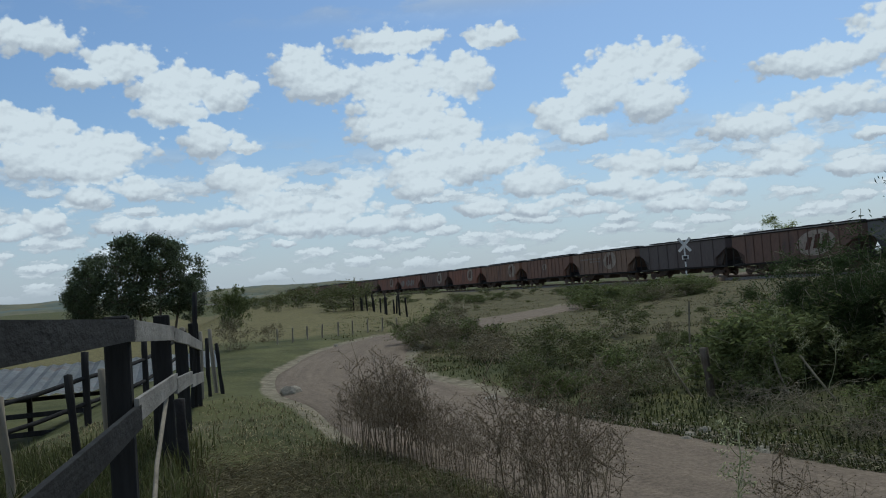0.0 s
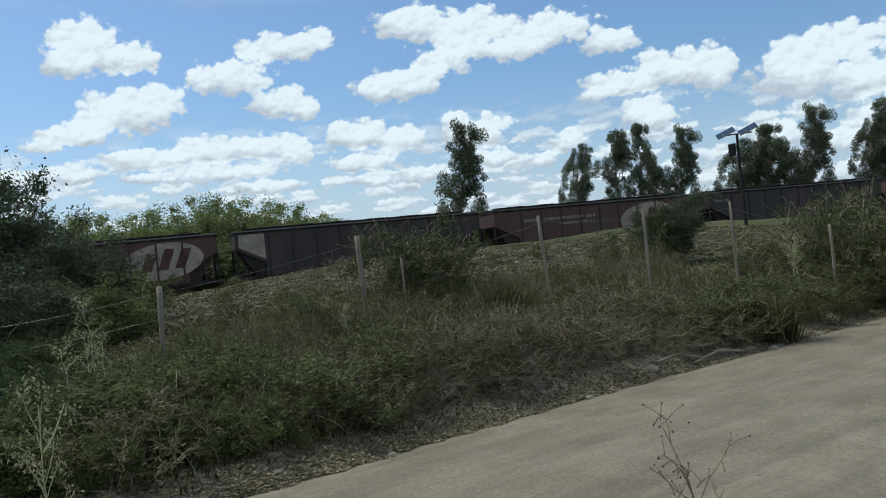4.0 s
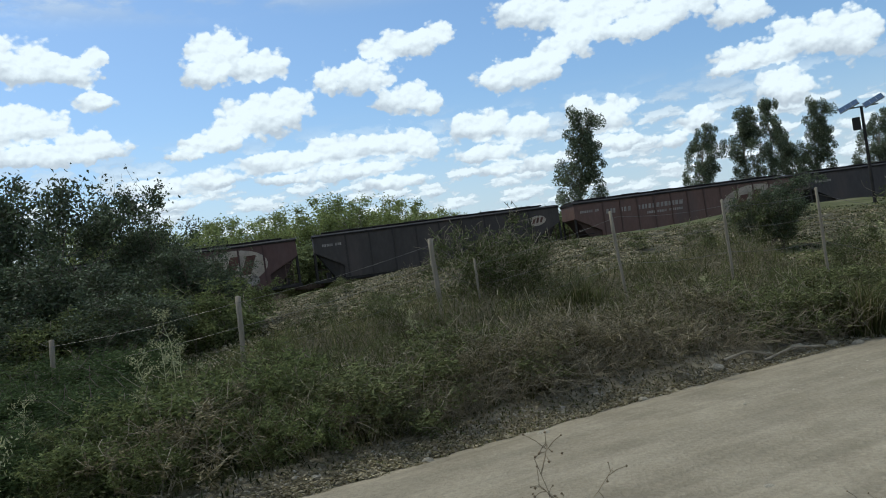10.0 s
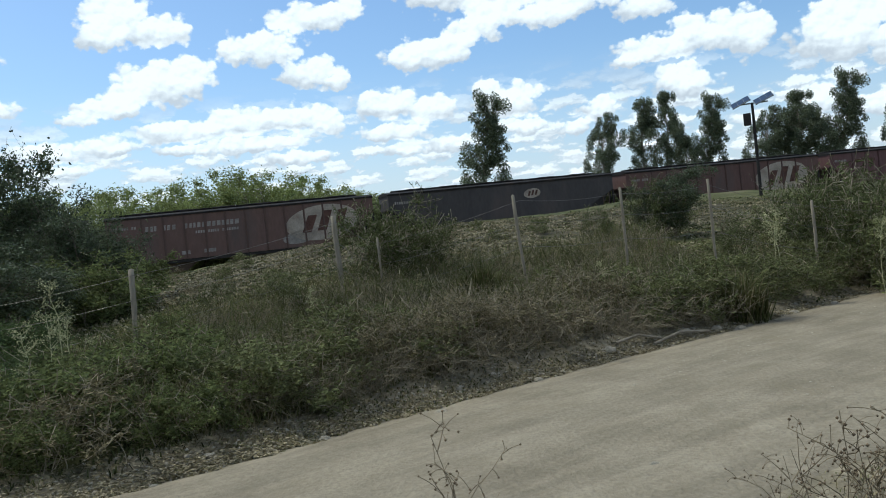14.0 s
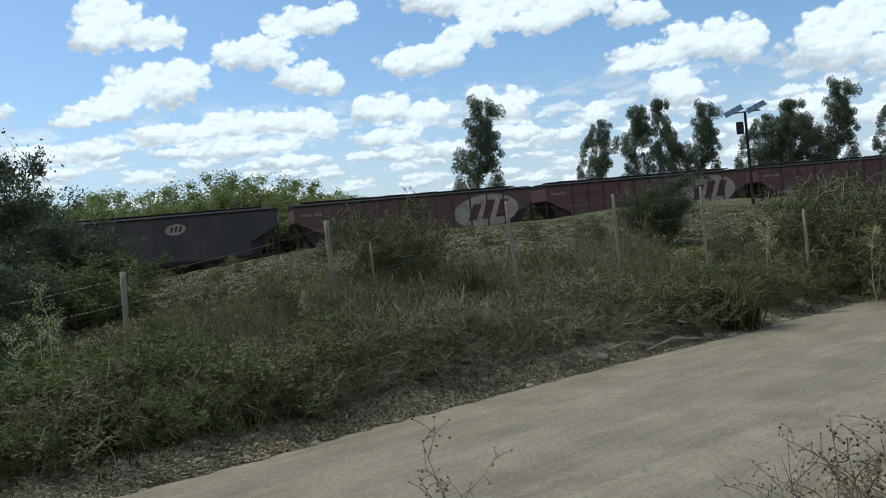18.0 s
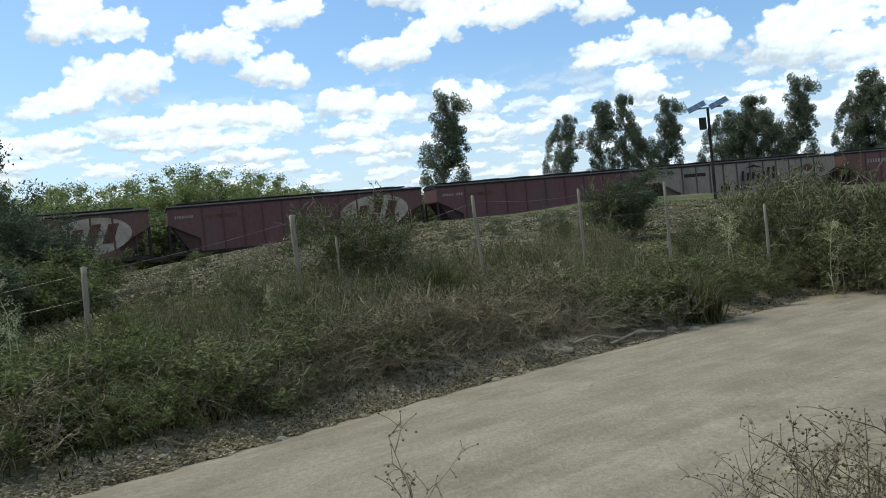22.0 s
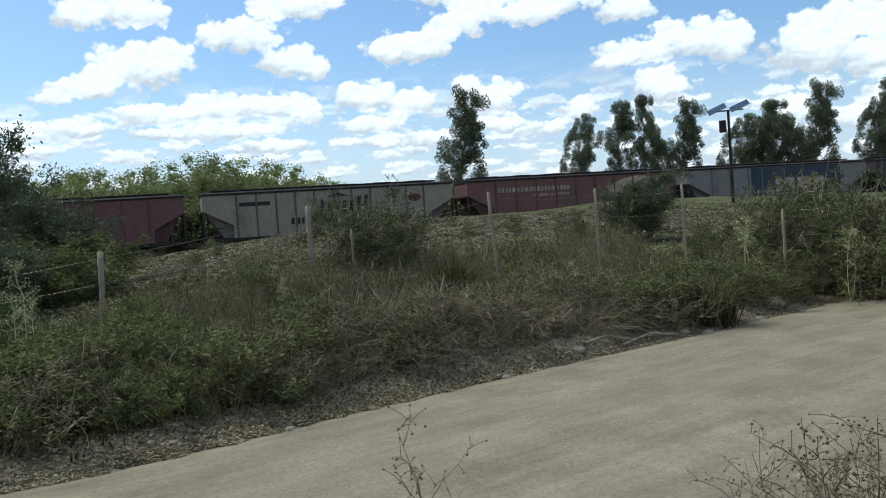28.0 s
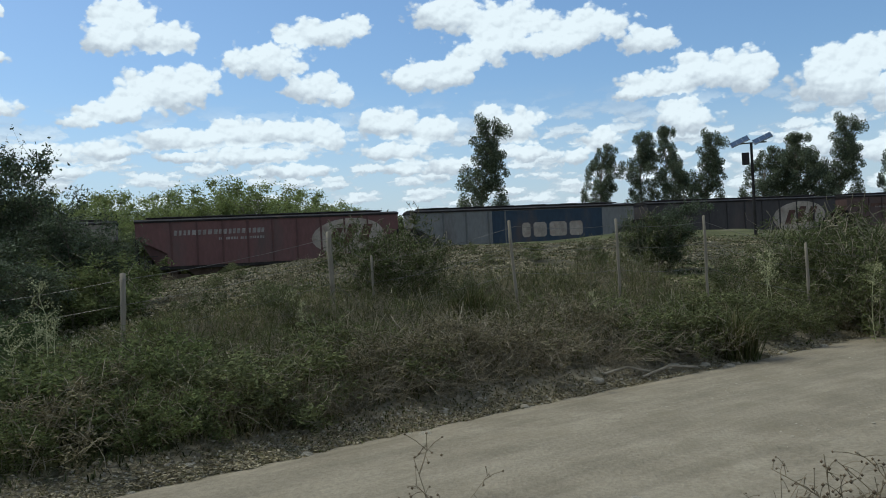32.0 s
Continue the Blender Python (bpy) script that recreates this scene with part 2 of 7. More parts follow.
# thin rows of far cloud above the horizon
rows_v = wvec("MULTIPLY_ADD", wvec("MULTIPLY_ADD", wob2, (1.3, 0.55, 0.0), angle), (0.30, 0.92, 1.0), (3.0, 0.0, 0.0))
rows_n = wcells(rows_v, 0.95, 3.0)
rows_up = wcells(wvec("ADD", rows_v, (0.05, 0.26, 0.0)), 0.95, 3.0)
low = wmath("MULTIPLY", wstep(rows_n, 0.90, 0.60), wmath("MULTIPLY", wstep(el, 0.2, 1.8), wstep(el, 11.0, 6.5)))
low = wmath("MULTIPLY", low, 0.94)
soft = wvec("MULTIPLY_ADD", wob2, (0.30, 0.26, 0.0), angle)
lumps = wcells(wvec("MULTIPLY", soft, (0.8, 1.05, 1.0)), 0.95, 2.5)
lumps_up = wcells(wvec("MULTIPLY_ADD", soft, (0.8, 1.05, 1.0), (0.08, 0.24, 0.0)), 0.95, 2.5)
ragged = wmath("MULTIPLY_ADD", wmath("SUBTRACT", lumps, 0.55), 0.55, shape_field)
body = wstep(ragged, 1.08, 0.82)
alpha = wmath("MAXIMUM", wmath("MAXIMUM", body, rest), low, clamp=True)
relief = wmath("MULTIPLY", wmath("SUBTRACT", lumps_up, lumps), 0.55)
lit = wmath("ADD", wmath("MULTIPLY_ADD", wstep(light_field, 1.08, 0.42), 0.86, 0.14), relief, clamp=True)
lit = wmath("MAXIMUM", lit, 0.18)
low_lit = wmath("MULTIPLY_ADD", wmath("SUBTRACT", rows_up, rows_n), 1.5, 0.66, clamp=True)
far_mix = wmath("MULTIPLY", low, wmath("SUBTRACT", 1.0, body))
mixed_lit = wn("ShaderNodeMix")
for sock, v in ((mixed_lit.inputs[0], far_mix), (mixed_lit.inputs[2], lit), (mixed_lit.inputs[3], low_lit)):
    wt.links.new(v, sock)
lit = wmath("MAXIMUM", mixed_lit.outputs[0], wmath("MULTIPLY", wstep(field.outputs[0], 0.75, 0.5), rest))
white = wmix(lit, (0.47, 0.49, 0.545, 1), (0.93, 0.935, 0.94, 1))
sky = wn("ShaderNodeTexSky")
sky.sky_type = "NISHITA"
sky.sun_disc = False
sky.sun_elevation, sky.sun_rotation = radians(SUN_EL), radians(-SUN_YAW)
sky.air_density, sky.dust_density, sky.ozone_density = 1.0, 1.2, 2.2
blue = wn("ShaderNodeVectorMath", operation="SCALE")
tint = wvec("MULTIPLY", sky.outputs[0], (0.97, 1.00, 1.06))
wt.links.new(tint, blue.inputs[0])
blue.inputs["Scale"].default_value = 0.119
haze = wmix(wmath("MULTIPLY", wstep(el, 12.0, -1.0), 0.66), blue.outputs[0], (0.66, 0.70, 0.79, 1))
colour = wmix(alpha, haze, white)
ground_side = wmix(wstep(el, -1.0, -3.0), colour, (0.12, 0.115, 0.09, 1))
back = wn("ShaderNodeBackground")
back.inputs["Strength"].default_value = 1.0
wt.links.new(ground_side, back.inputs["Color"])
wt.links.new(back.outputs[0], wn("ShaderNodeOutputWorld").inputs["Surface"])
world.cycles.sampling_method, world.cycles.sample_map_resolution = "MANUAL", 256

sun = new("sun", bpy.data.lights.new("sun", "SUN"))
sun.data.energy, sun.data.angle, sun.data.color = 2.3, radians(9), (1.0, 0.91, 0.76)
sun.matrix_world = look((0, 0, 60), (60 * math.sin(radians(SUN_YAW)) , -60 * math.cos(radians(SUN_YAW)), 60 - 60 * math.tan(radians(SUN_EL))))

# ---------- materials ----------
def material(name, base, rough=0.9, metal=0.0, spread=0.35, scale=3.0, second=None, fine=40.0, bump=0.3, by_object=False, island=0.0,
             stain=None, stain_scale=0.8, stain_at=(0.55, 0.7), stretch=(1, 1, 1), through=0.0, masks=(), lanes=0.0):
    """A procedural surface: a base colour broken up at two scales, with relief."""
    m = bpy.data.materials.new(name)
    m.use_nodes = True
    nt = m.node_tree
    bsdf = nt.nodes["Principled BSDF"]
    bsdf.inputs["Roughness"].default_value, bsdf.inputs["Metallic"].default_value = rough, metal
    bsdf.inputs["Specular IOR Level"].default_value = 0.10 if rough >= 0.75 else 0.4
    link = nt.links.new

    def mixed(f, a, b, mode="MIX"):
        n = nt.nodes.new("ShaderNodeMix")
        n.data_type, n.blend_type = "RGBA", mode
        for sock, v in ((n.inputs["Factor"], f), (n.inputs[6], a), (n.inputs[7], b)):
            if isinstance(v, tuple):
                sock.default_value = (*v, 1) if len(v) == 3 else v
            elif isinstance(v, float):
                sock.default_value = v
            else:
                link(v, sock)
        return n.outputs[2]

    def noisy(s, detail=5.0, rough_n=0.6):
        n = nt.nodes.new("ShaderNodeTexNoise")
        n.inputs["Scale"].default_value, n.inputs["Detail"].default_value, n.inputs["Roughness"].default_value = s, detail, rough_n
        link(place, n.inputs["Vector"])
        return n.outputs[0]

    def ramp(v, lo, hi):
        n = nt.nodes.new("ShaderNodeMapRange")
        n.inputs["From Min"].default_value, n.inputs["From Max"].default_value = lo, hi
        link(v, n.inputs["Value"])
        return n.outputs[0]

    tc = nt.nodes.new("ShaderNodeTexCoord")
    mp = nt.nodes.new("ShaderNodeMapping")
    mp.inputs["Scale"].default_value = stretch
    link(tc.outputs["Object"], mp.inputs["Vector"])
    place = mp.outputs[0]
    if by_object:
        info = nt.nodes.new("ShaderNodeObjectInfo")
        col = info.outputs["Color"]
    else:
        col = (*base, 1.0)
    big, small = noisy(scale), noisy(fine, 3.0)
    dark = tuple(c * (1 - spread) for c in ((1, 1, 1) if by_object else base))
    light = tuple(min(1, c * (1 + spread)) for c in ((1, 1, 1) if by_object else base))
    if by_object:
        col = mixed(1.0, col, mixed(ramp(big, 0.3, 0.7), dark, light), "MULTIPLY")
    else:
        col = mixed(ramp(big, 0.3, 0.7), dark, second if second else light)
    col = mixed(ramp(small, 0.25, 0.75), mixed(0.75, col, mixed(1.0, col, (0.62, 0.6, 0.58, 1.0), "MULTIPLY")), col)
    if stain:
        col = mixed(ramp(noisy(stain_scale, 7.0, 0.68), *stain_at), col, (*stain, 1.0))
    for attr, tone, edge, low in masks:
        at_ = nt.nodes.new("ShaderNodeAttribute")
        at_.attribute_name = attr
        rag = nt.nodes.new("ShaderNodeMath")
        rag.operation = "MULTIPLY_ADD"
        link(noisy(2.2, 6.0, 0.7), rag.inputs[0])
        rag.inputs[1].default_value = edge
        link(at_.outputs["Fac"], rag.inputs[2])
        tone2 = mixed(ramp(noisy(3.2, 6.0, 0.72), 0.38, 0.60), tuple(c * low for c in tone), tone)
        tone2 = mixed(ramp(small, 0.3, 0.7), mixed(1.0, tone2, (0.6, 0.6, 0.58, 1.0), "MULTIPLY"), tone2)
        col = mixed(ramp(rag.outputs[0], 0.35 + edge * 0.5, 0.65 + edge * 0.5), col, tone2)
    if lanes:
        at_ = nt.nodes.new("ShaderNodeAttribute")
        at_.attribute_name = "lane"
        for sc, amount in ((3.0, lanes), (9.0, lanes * 0.7)):
            ln = nt.nodes.new("ShaderNodeTexNoise")
            ln.inputs["Scale"].default_value, ln.inputs["Detail"].default_value = sc, 4.0
            link(at_.outputs["Vector"], ln.inputs["Vector"])
            col = mixed(ramp(ln.outputs[0], 0.42, 0.60), col, mixed(1.0, col, (1 - amount, 1 - amount, 1 - amount, 1.0), "MULTIPLY"))
    if island:
        geo = nt.nodes.new("ShaderNodeNewGeometry")
        lo, hi = 1 - island, 1 + island
        val = nt.nodes.new("ShaderNodeMapRange")
        val.inputs["To Min"].default_value, val.inputs["To Max"].default_value = lo, hi
        link(geo.outputs["Random Per Island"], val.inputs["Value"])
        hs = nt.nodes.new("ShaderNodeHueSaturation")
        link(val.outputs[0], hs.inputs["Value"])
        link(col, hs.inputs["Color"])
        col = hs.outputs[0]
    link(col, bsdf.inputs["Base Color"])
    if bump:
        b = nt.nodes.new("ShaderNodeBump")
        b.inputs["Strength"].default_value, b.inputs["Distance"].default_value = bump, 0.03
        link(small, b.inputs["Height"])
        link(b.outputs[0], bsdf.inputs["Normal"])
    if through:
        out = nt.nodes["Material Output"]
        tr = nt.nodes.new("ShaderNodeBsdfTranslucent")
        link(col, tr.inputs["Color"])
        mx = nt.nodes.new("ShaderNodeMixShader")
        mx.inputs[0].default_value = through
        link(bsdf.outputs[0], mx.inputs[1])
        link(tr.outputs[0], mx.inputs[2])
        link(mx.outputs[0], out.inputs["Surface"])
    return m


M = {
    "ground": material("dry_pasture", (0.088, 0.100, 0.036), spread=0.4, scale=0.5, second=(0.145, 0.140, 0.056), fine=9.0, bump=0.8,
                       stain=(0.15, 0.128, 0.078), stain_scale=0.35, stain_at=(0.58, 0.70),
                       masks=(("scrubland", (0.155, 0.132, 0.062), 0.8, 0.5), ("stony", (0.135, 0.117, 0.072), 0.9, 0.38), ("field", (0.215, 0.185, 0.082), 0.5, 0.62), ("bare", (0.31, 0.262, 0.180), 0.7, 0.6))),
    "road": material("packed_earth", (0.312, 0.264, 0.186), spread=0.15, scale=1.3, second=(0.370, 0.318, 0.230), fine=24.0, bump=0.7,
                     stain=(0.235, 0.196, 0.132), stain_scale=1.1, stain_at=(0.56, 0.72), lanes=0.13,
                     masks=(("shaded_red_soil", (0.265, 0.205, 0.152), 0.4, 0.86),)),
    "stone": material("pale_stone", (0.37, 0.33, 0.255), spread=0.25, scale=6.0, fine=50.0, bump=0.5),
    "clod": material("dry_clod", (0.235, 0.205, 0.135), spread=0.35, scale=4.0, fine=20.0, bump=0.4, island=0.35),
    "ballast": material("ballast", (0.20, 0.18, 0.155), spread=0.4, scale=4.0, fine=14.0, bump=1.0),
    "rail": material("rusty_rail", (0.16, 0.10, 0.07), rough=0.55, metal=0.6, scale=3.0),
    "sleeper": material("old_sleeper", (0.10, 0.08, 0.065), scale=4.0),
    # distant fields, with aerial haze mixed into the pale base colour
    "hill": material("hazed_far_fields", (0.17, 0.195, 0.15), spread=0.3, scale=0.006, second=(0.22, 0.20, 0.12), fine=0.05, bump=0.0,
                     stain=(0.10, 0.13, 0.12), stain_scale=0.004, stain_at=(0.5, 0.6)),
    "bark": material("grey_bark", (0.17, 0.14, 0.11), spread=0.4, scale=5.0, fine=30.0, bump=0.6, stretch=(1, 1, 0.3)),
    "euc_bark": material("eucalypt_bark", (0.30, 0.26, 0.21), spread=0.4, scale=2.0, fine=14.0, bump=0.4, stretch=(1, 1, 0.2)),
    "euc_leaf": material("eucalypt_leaf", (0.145, 0.168, 0.098), rough=0.6, spread=0.35, scale=0.5, fine=8.0, bump=0.0, island=0.55, through=0.35),
    "grove_leaf": material("grove_leaf", (0.090, 0.115, 0.054), rough=0.65, spread=0.35, scale=0.4, fine=8.0, bump=0.0, island=0.45, through=0.2),
    "acacia_leaf": material("acacia_leaf", (0.085, 0.108, 0.052), rough=0.65, spread=0.4, scale=1.0, fine=12.0, bump=0.0, island=0.5, through=0.2),
    # yellow-green leaf, brightened in its base colour for sun on the tree line
    "hedge_leaf": material("far_tree_leaf", (0.250, 0.290, 0.100), rough=0.7, spread=0.35, scale=0.5, fine=8.0, bump=0.0, island=0.4, through=0.4),
    "scrub_leaf": material("scrub_leaf", (0.165, 0.176, 0.074), rough=0.75, spread=0.4, scale=1.2, fine=14.0, bump=0.0, island=0.5, through=0.2),
    "brown_leaf": material("dry_brown_leaf", (0.195, 0.168, 0.095), rough=0.85, spread=0.4, scale=1.2, fine=14.0, bump=0.0, island=0.45, through=0.15),
    "feather_leaf": material("feathery_leaf", (0.085, 0.118, 0.045), rough=0.75, spread=0.35, scale=1.0, fine=14.0, bump=0.0, island=0.4, through=0.3),
    "grass": material("tough_grass", (0.115, 0.132, 0.046), rough=0.8, spread=0.45, scale=0.5, second=(0.155, 0.160, 0.060), fine=10.0, bump=0.0, island=0.4, through=0.25),
    "straw": material("dry_grass", (0.245, 0.208, 0.118), rough=0.9, spread=0.35, scale=0.7, fine=10.0, bump=0.0, island=0.4, through=0.15),
    "twig": material("dry_twig", (0.32, 0.275, 0.195), rough=0.9, spread=0.35, scale=3.0, fine=30.0, bump=0.0, island=0.35),
    "seed": material("brown_seed_head", (0.195, 0.145, 0.095), rough=0.95, spread=0.35, scale=8.0, fine=60.0, bump=0.0, island=0.4),
    "weed_stem": material("dry_weed_stem", (0.220, 0.175, 0.115), rough=0.9, spread=0.35, scale=5.0, fine=40.0, bump=0.0, island=0.35),
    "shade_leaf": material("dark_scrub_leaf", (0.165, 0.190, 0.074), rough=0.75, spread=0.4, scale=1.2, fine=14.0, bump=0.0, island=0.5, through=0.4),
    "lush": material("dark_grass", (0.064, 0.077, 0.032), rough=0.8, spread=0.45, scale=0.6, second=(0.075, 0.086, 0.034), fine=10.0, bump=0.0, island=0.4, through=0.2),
    "broom_leaf": material("broom_leaf", (0.120, 0.138, 0.055), rough=0.8, spread=0.35, scale=1.0, fine=14.0, bump=0.0, island=0.4, through=0.2),
    "thicket_leaf": material("thicket_leaf", (0.165, 0.188, 0.078), rough=0.75, spread=0.4, scale=0.6, fine=8.0, bump=0.0, island=0.45, through=0.2),
    "litter": material("leaf_litter", (0.33, 0.28, 0.18), rough=0.95, spread=0.35, scale=1.5, second=(0.42, 0.36, 0.24), fine=20.0, bump=0.0, island=0.45),
    "dead": material("dead_branch", (0.27, 0.232, 0.160), rough=0.9, spread=0.3, scale=4.0, fine=30.0, bump=0.0, island=0.3),
    "bough": material("bleached_bough", (0.265, 0.232, 0.170), rough=0.9, spread=0.3, scale=5.0, fine=40.0, bump=0.0, island=0.2),
    "thistle": material("pale_thistle_stalk", (0.46, 0.45, 0.25), rough=0.9, spread=0.25, scale=5.0, fine=40.0, bump=0.0, island=0.25),
    "post": material("weathered_post", (0.29, 0.25, 0.19), rough=0.9, spread=0.35, scale=4.0, fine=22.0, bump=0.5, stretch=(1, 1, 0.15)),
    "plank": material("weathered_plank", (0.27, 0.25, 0.22), rough=0.85, spread=0.3, scale=3.0, fine=22.0, bump=0.5, stretch=(1, 0.12, 1),
                      stain=(0.36, 0.34, 0.30), stain_scale=1.2, stain_at=(0.5, 0.7)),
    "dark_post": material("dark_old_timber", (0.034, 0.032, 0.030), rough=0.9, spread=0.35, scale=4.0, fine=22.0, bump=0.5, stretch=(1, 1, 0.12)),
    # plank colour with the shade of a backlit face put in
    "backlit_plank": material("backlit_old_plank", (0.032, 0.031, 0.030), rough=0.9, spread=0.35, scale=4.0, fine=22.0, bump=0.5, stretch=(1, 0.12, 1)),
    "wire": material("fence_wire", (0.22, 0.20, 0.18), rough=0.5, metal=0.8, bump=0.0),
    "tin": material("corrugated_sheet", (0.30, 0.31, 0.31), rough=0.5, metal=0.35, spread=0.3, scale=1.0, fine=12.0, stain=(0.20, 0.13, 0.09), stain_scale=0.9),
    "paint": material("wagon_paint", (1, 1, 1), rough=0.72, spread=0.28, scale=0.55, by_object=True, fine=5.0, bump=0.12,
                      stain=(0.075, 0.055, 0.050), stain_scale=0.55, stain_at=(0.50, 0.74), stretch=(1, 1, 0.35)),
    "black": material("wagon_black", (0.038, 0.034, 0.032), rough=0.75, spread=0.4, scale=1.5),
    "roof": material("wagon_roof", (0.026, 0.023, 0.022), rough=0.8, spread=0.4, scale=0.8, stain=(0.06, 0.042, 0.032), stain_scale=0.9),
    "steel": material("rusty_steel", (0.10, 0.068, 0.05), rough=0.7, metal=0.3, spread=0.4, scale=3.0),
    "logo": material("logo_white", (0.375, 0.318, 0.268), rough=0.8, spread=0.25, scale=1.5, fine=10.0, stain=(0.21, 0.14, 0.11), stain_scale=1.3, stain_at=(0.55, 0.75)),
    "mark": material("logo_dark", (0.11, 0.062, 0.05), rough=0.8, spread=0.3, scale=2.0, fine=10.0),
    "letter": material("faded_white_paint", (0.29, 0.26, 0.24), rough=0.85, spread=0.35, scale=2.5, fine=14.0),
    "white": material("white_paint", (0.72, 0.72, 0.70), rough=0.6, spread=0.12, scale=6.0),
    "panel": material("solar_cells", (0.03, 0.045, 0.075), rough=0.25, spread=0.2, scale=6.0, bump=0.0),
    "galv": material("galvanised_steel", (0.26, 0.27, 0.28), rough=0.5, metal=0.6, spread=0.15, scale=5.0),
}

# ---------- building helpers ----------
rng = np.random.default_rng(7)


def mesh_of(name, verts, faces, mats, index=None, smooth=False):
    """A mesh from an array of points and an array of equal-sized faces (or a list of such arrays)."""
    me = bpy.data.meshes.new(name)
    groups = faces if isinstance(faces, list) else [faces]
    groups = [np.asarray(g, int) for g in groups if len(g)]
    verts = np.asarray(verts, float)
    sizes = np.concatenate([np.full(len(g), g.shape[1]) for g in groups])
    loops = np.concatenate([g.ravel() for g in groups])
    me.vertices.add(len(verts))
    me.vertices.foreach_set("co", verts.ravel())
    me.loops.add(len(loops))
    me.loops.foreach_set("vertex_index", loops)
    me.polygons.add(len(sizes))
    me.polygons.foreach_set("loop_start", np.concatenate([[0], np.cumsum(sizes)[:-1]]))
    for m in mats if isinstance(mats, (list, tuple)) else [mats]:
        me.materials.append(m)
    if index is not None:
        me.polygons.foreach_set("material_index", np.asarray(index, int))
    if smooth:
        me.polygons.foreach_set("use_smooth", np.ones(len(sizes), bool))
    me.update(calc_edges=True)
    me.validate()
    return me


def put(name, me, parent=None, label="", category="", group="", kind="", at=None):
    ob = new(name, me)
    if parent is not None:
        ob.parent = parent
    if at is not None:
        ob.matrix_local = at
    return tagged(ob, label, category, group, kind)


def part(name, bm, mat, parent, label=""):
    me = bpy.data.meshes.new(name)
    bm.to_mesh(me)
    bm.free()
    me.materials.append(mat)
    return put(name, me, parent, label)


def holder(name, m, label, category, group=""):
    ob = new(name)
    ob.empty_display_size = 0.2
    ob.matrix_world = m
    return tagged(ob, label, category, group)


def box(bm, x0, x1, y0, y1, z0, z1, bevel=0.0, m=None):
    r = bmesh.ops.create_cube(bm, size=1.0)
    mat = Matrix.Translation(((x0 + x1) / 2, (y0 + y1) / 2, (z0 + z1) / 2)) @ Matrix.Diagonal((x1 - x0, y1 - y0, z1 - z0, 1))
    bmesh.ops.transform(bm, matrix=(m @ mat) if m else mat, verts=r["verts"])
    if bevel:
        edges = list({e for v in r["verts"] for e in v.link_edges})
        bmesh.ops.bevel(bm, geom=edges, offset=bevel, segments=1, affect="EDGES")
    return bm


def boxed(*args, **kw):
    return box(bmesh.new(), *args, **kw)


def tubes(paths, radii, sides=5):
    """Points and quads of round, tapering rods: paths is a list of (n, 3) arrays, radii a list of (n,) arrays."""
    V, Q, base = [], [], 0
    ang = np.arange(sides) * 2 * np.pi / sides
    ca, sa = np.cos(ang), np.sin(ang)
    for p, r in zip(paths, radii):
        p, r = np.asarray(p, float), np.asarray(r, float)
        n = len(p)
        d = np.gradient(p, axis=0)
        d /= np.linalg.norm(d, axis=1, keepdims=True) + 1e-9
        ref = np.where(np.abs(d[:, 2:3]) < 0.9, np.array([[0, 0, 1.0]]), np.array([[1.0, 0, 0]]))
        u = np.cross(d, ref)
        u /= np.linalg.norm(u, axis=1, keepdims=True) + 1e-9
        w = np.cross(d, u)
        V.append((p[:, None] + r[:, None, None] * (ca[None, :, None] * u[:, None] + sa[None, :, None] * w[:, None])).reshape(-1, 3))
        i, j = np.meshgrid(np.arange(n - 1), np.arange(sides), indexing="ij")
        a = base + i * sides + j
        b = base + i * sides + (j + 1) % sides
        Q.append(np.stack([a, b, b + sides, a + sides], -1).reshape(-1, 4))
        base += n * sides
    return np.concatenate(V), np.concatenate(Q)


def leaves(centres, size, aspect=0.45, droop=0.0, g=None):
    """A leaf (a bent diamond of two triangles) at each centre, turned at random."""
    g = g or rng
    c = np.asarray(centres, float)
    n = len(c)
    d = g.normal(size=(n, 3))
    d[:, 2] = d[:, 2] * 0.7 - droop
    d /= np.linalg.norm(d, axis=1, keepdims=True)
    s = np.cross(d, g.normal(size=(n, 3)))
    s /= np.linalg.norm(s, axis=1, keepdims=True) + 1e-9
    ln = (size * g.uniform(0.6, 1.4, n))[:, None]
    up = np.cross(d, s) * ln * 0.15
    V = np.stack([c - d * ln * 0.5, c + s * ln * aspect * 0.5 + up, c + d * ln * 0.5, c - s * ln * aspect * 0.5 + up], 1).reshape(-1, 3)
    k = np.arange(n)[:, None] * 4
    return V, np.concatenate([k + [[0, 1, 2]], k + [[0, 2, 3]]], 1).reshape(-1, 3)


def smooth_line(pts, step):
    """A Catmull-Rom line through points, in even steps."""
    p = np.asarray(pts, float)
    p = np.vstack([2 * p[0] - p[1], p, 2 * p[-1] - p[-2]])
    out = []
    for i in range(1, len(p) - 2):
        n = max(2, int(np.linalg.norm(p[i + 1] - p[i]) / step))
        t = np.linspace(0, 1, n, endpoint=False)[:, None]
        a, b, c, d = p[i - 1 : i + 3]
        out.append(0.5 * (2 * b + (c - a) * t + (2 * a - 5 * b + 4 * c - d) * t**2 + (3 * b - a - 3 * c + d) * t**3))
    return np.vstack(out + [p[-2:-1]])


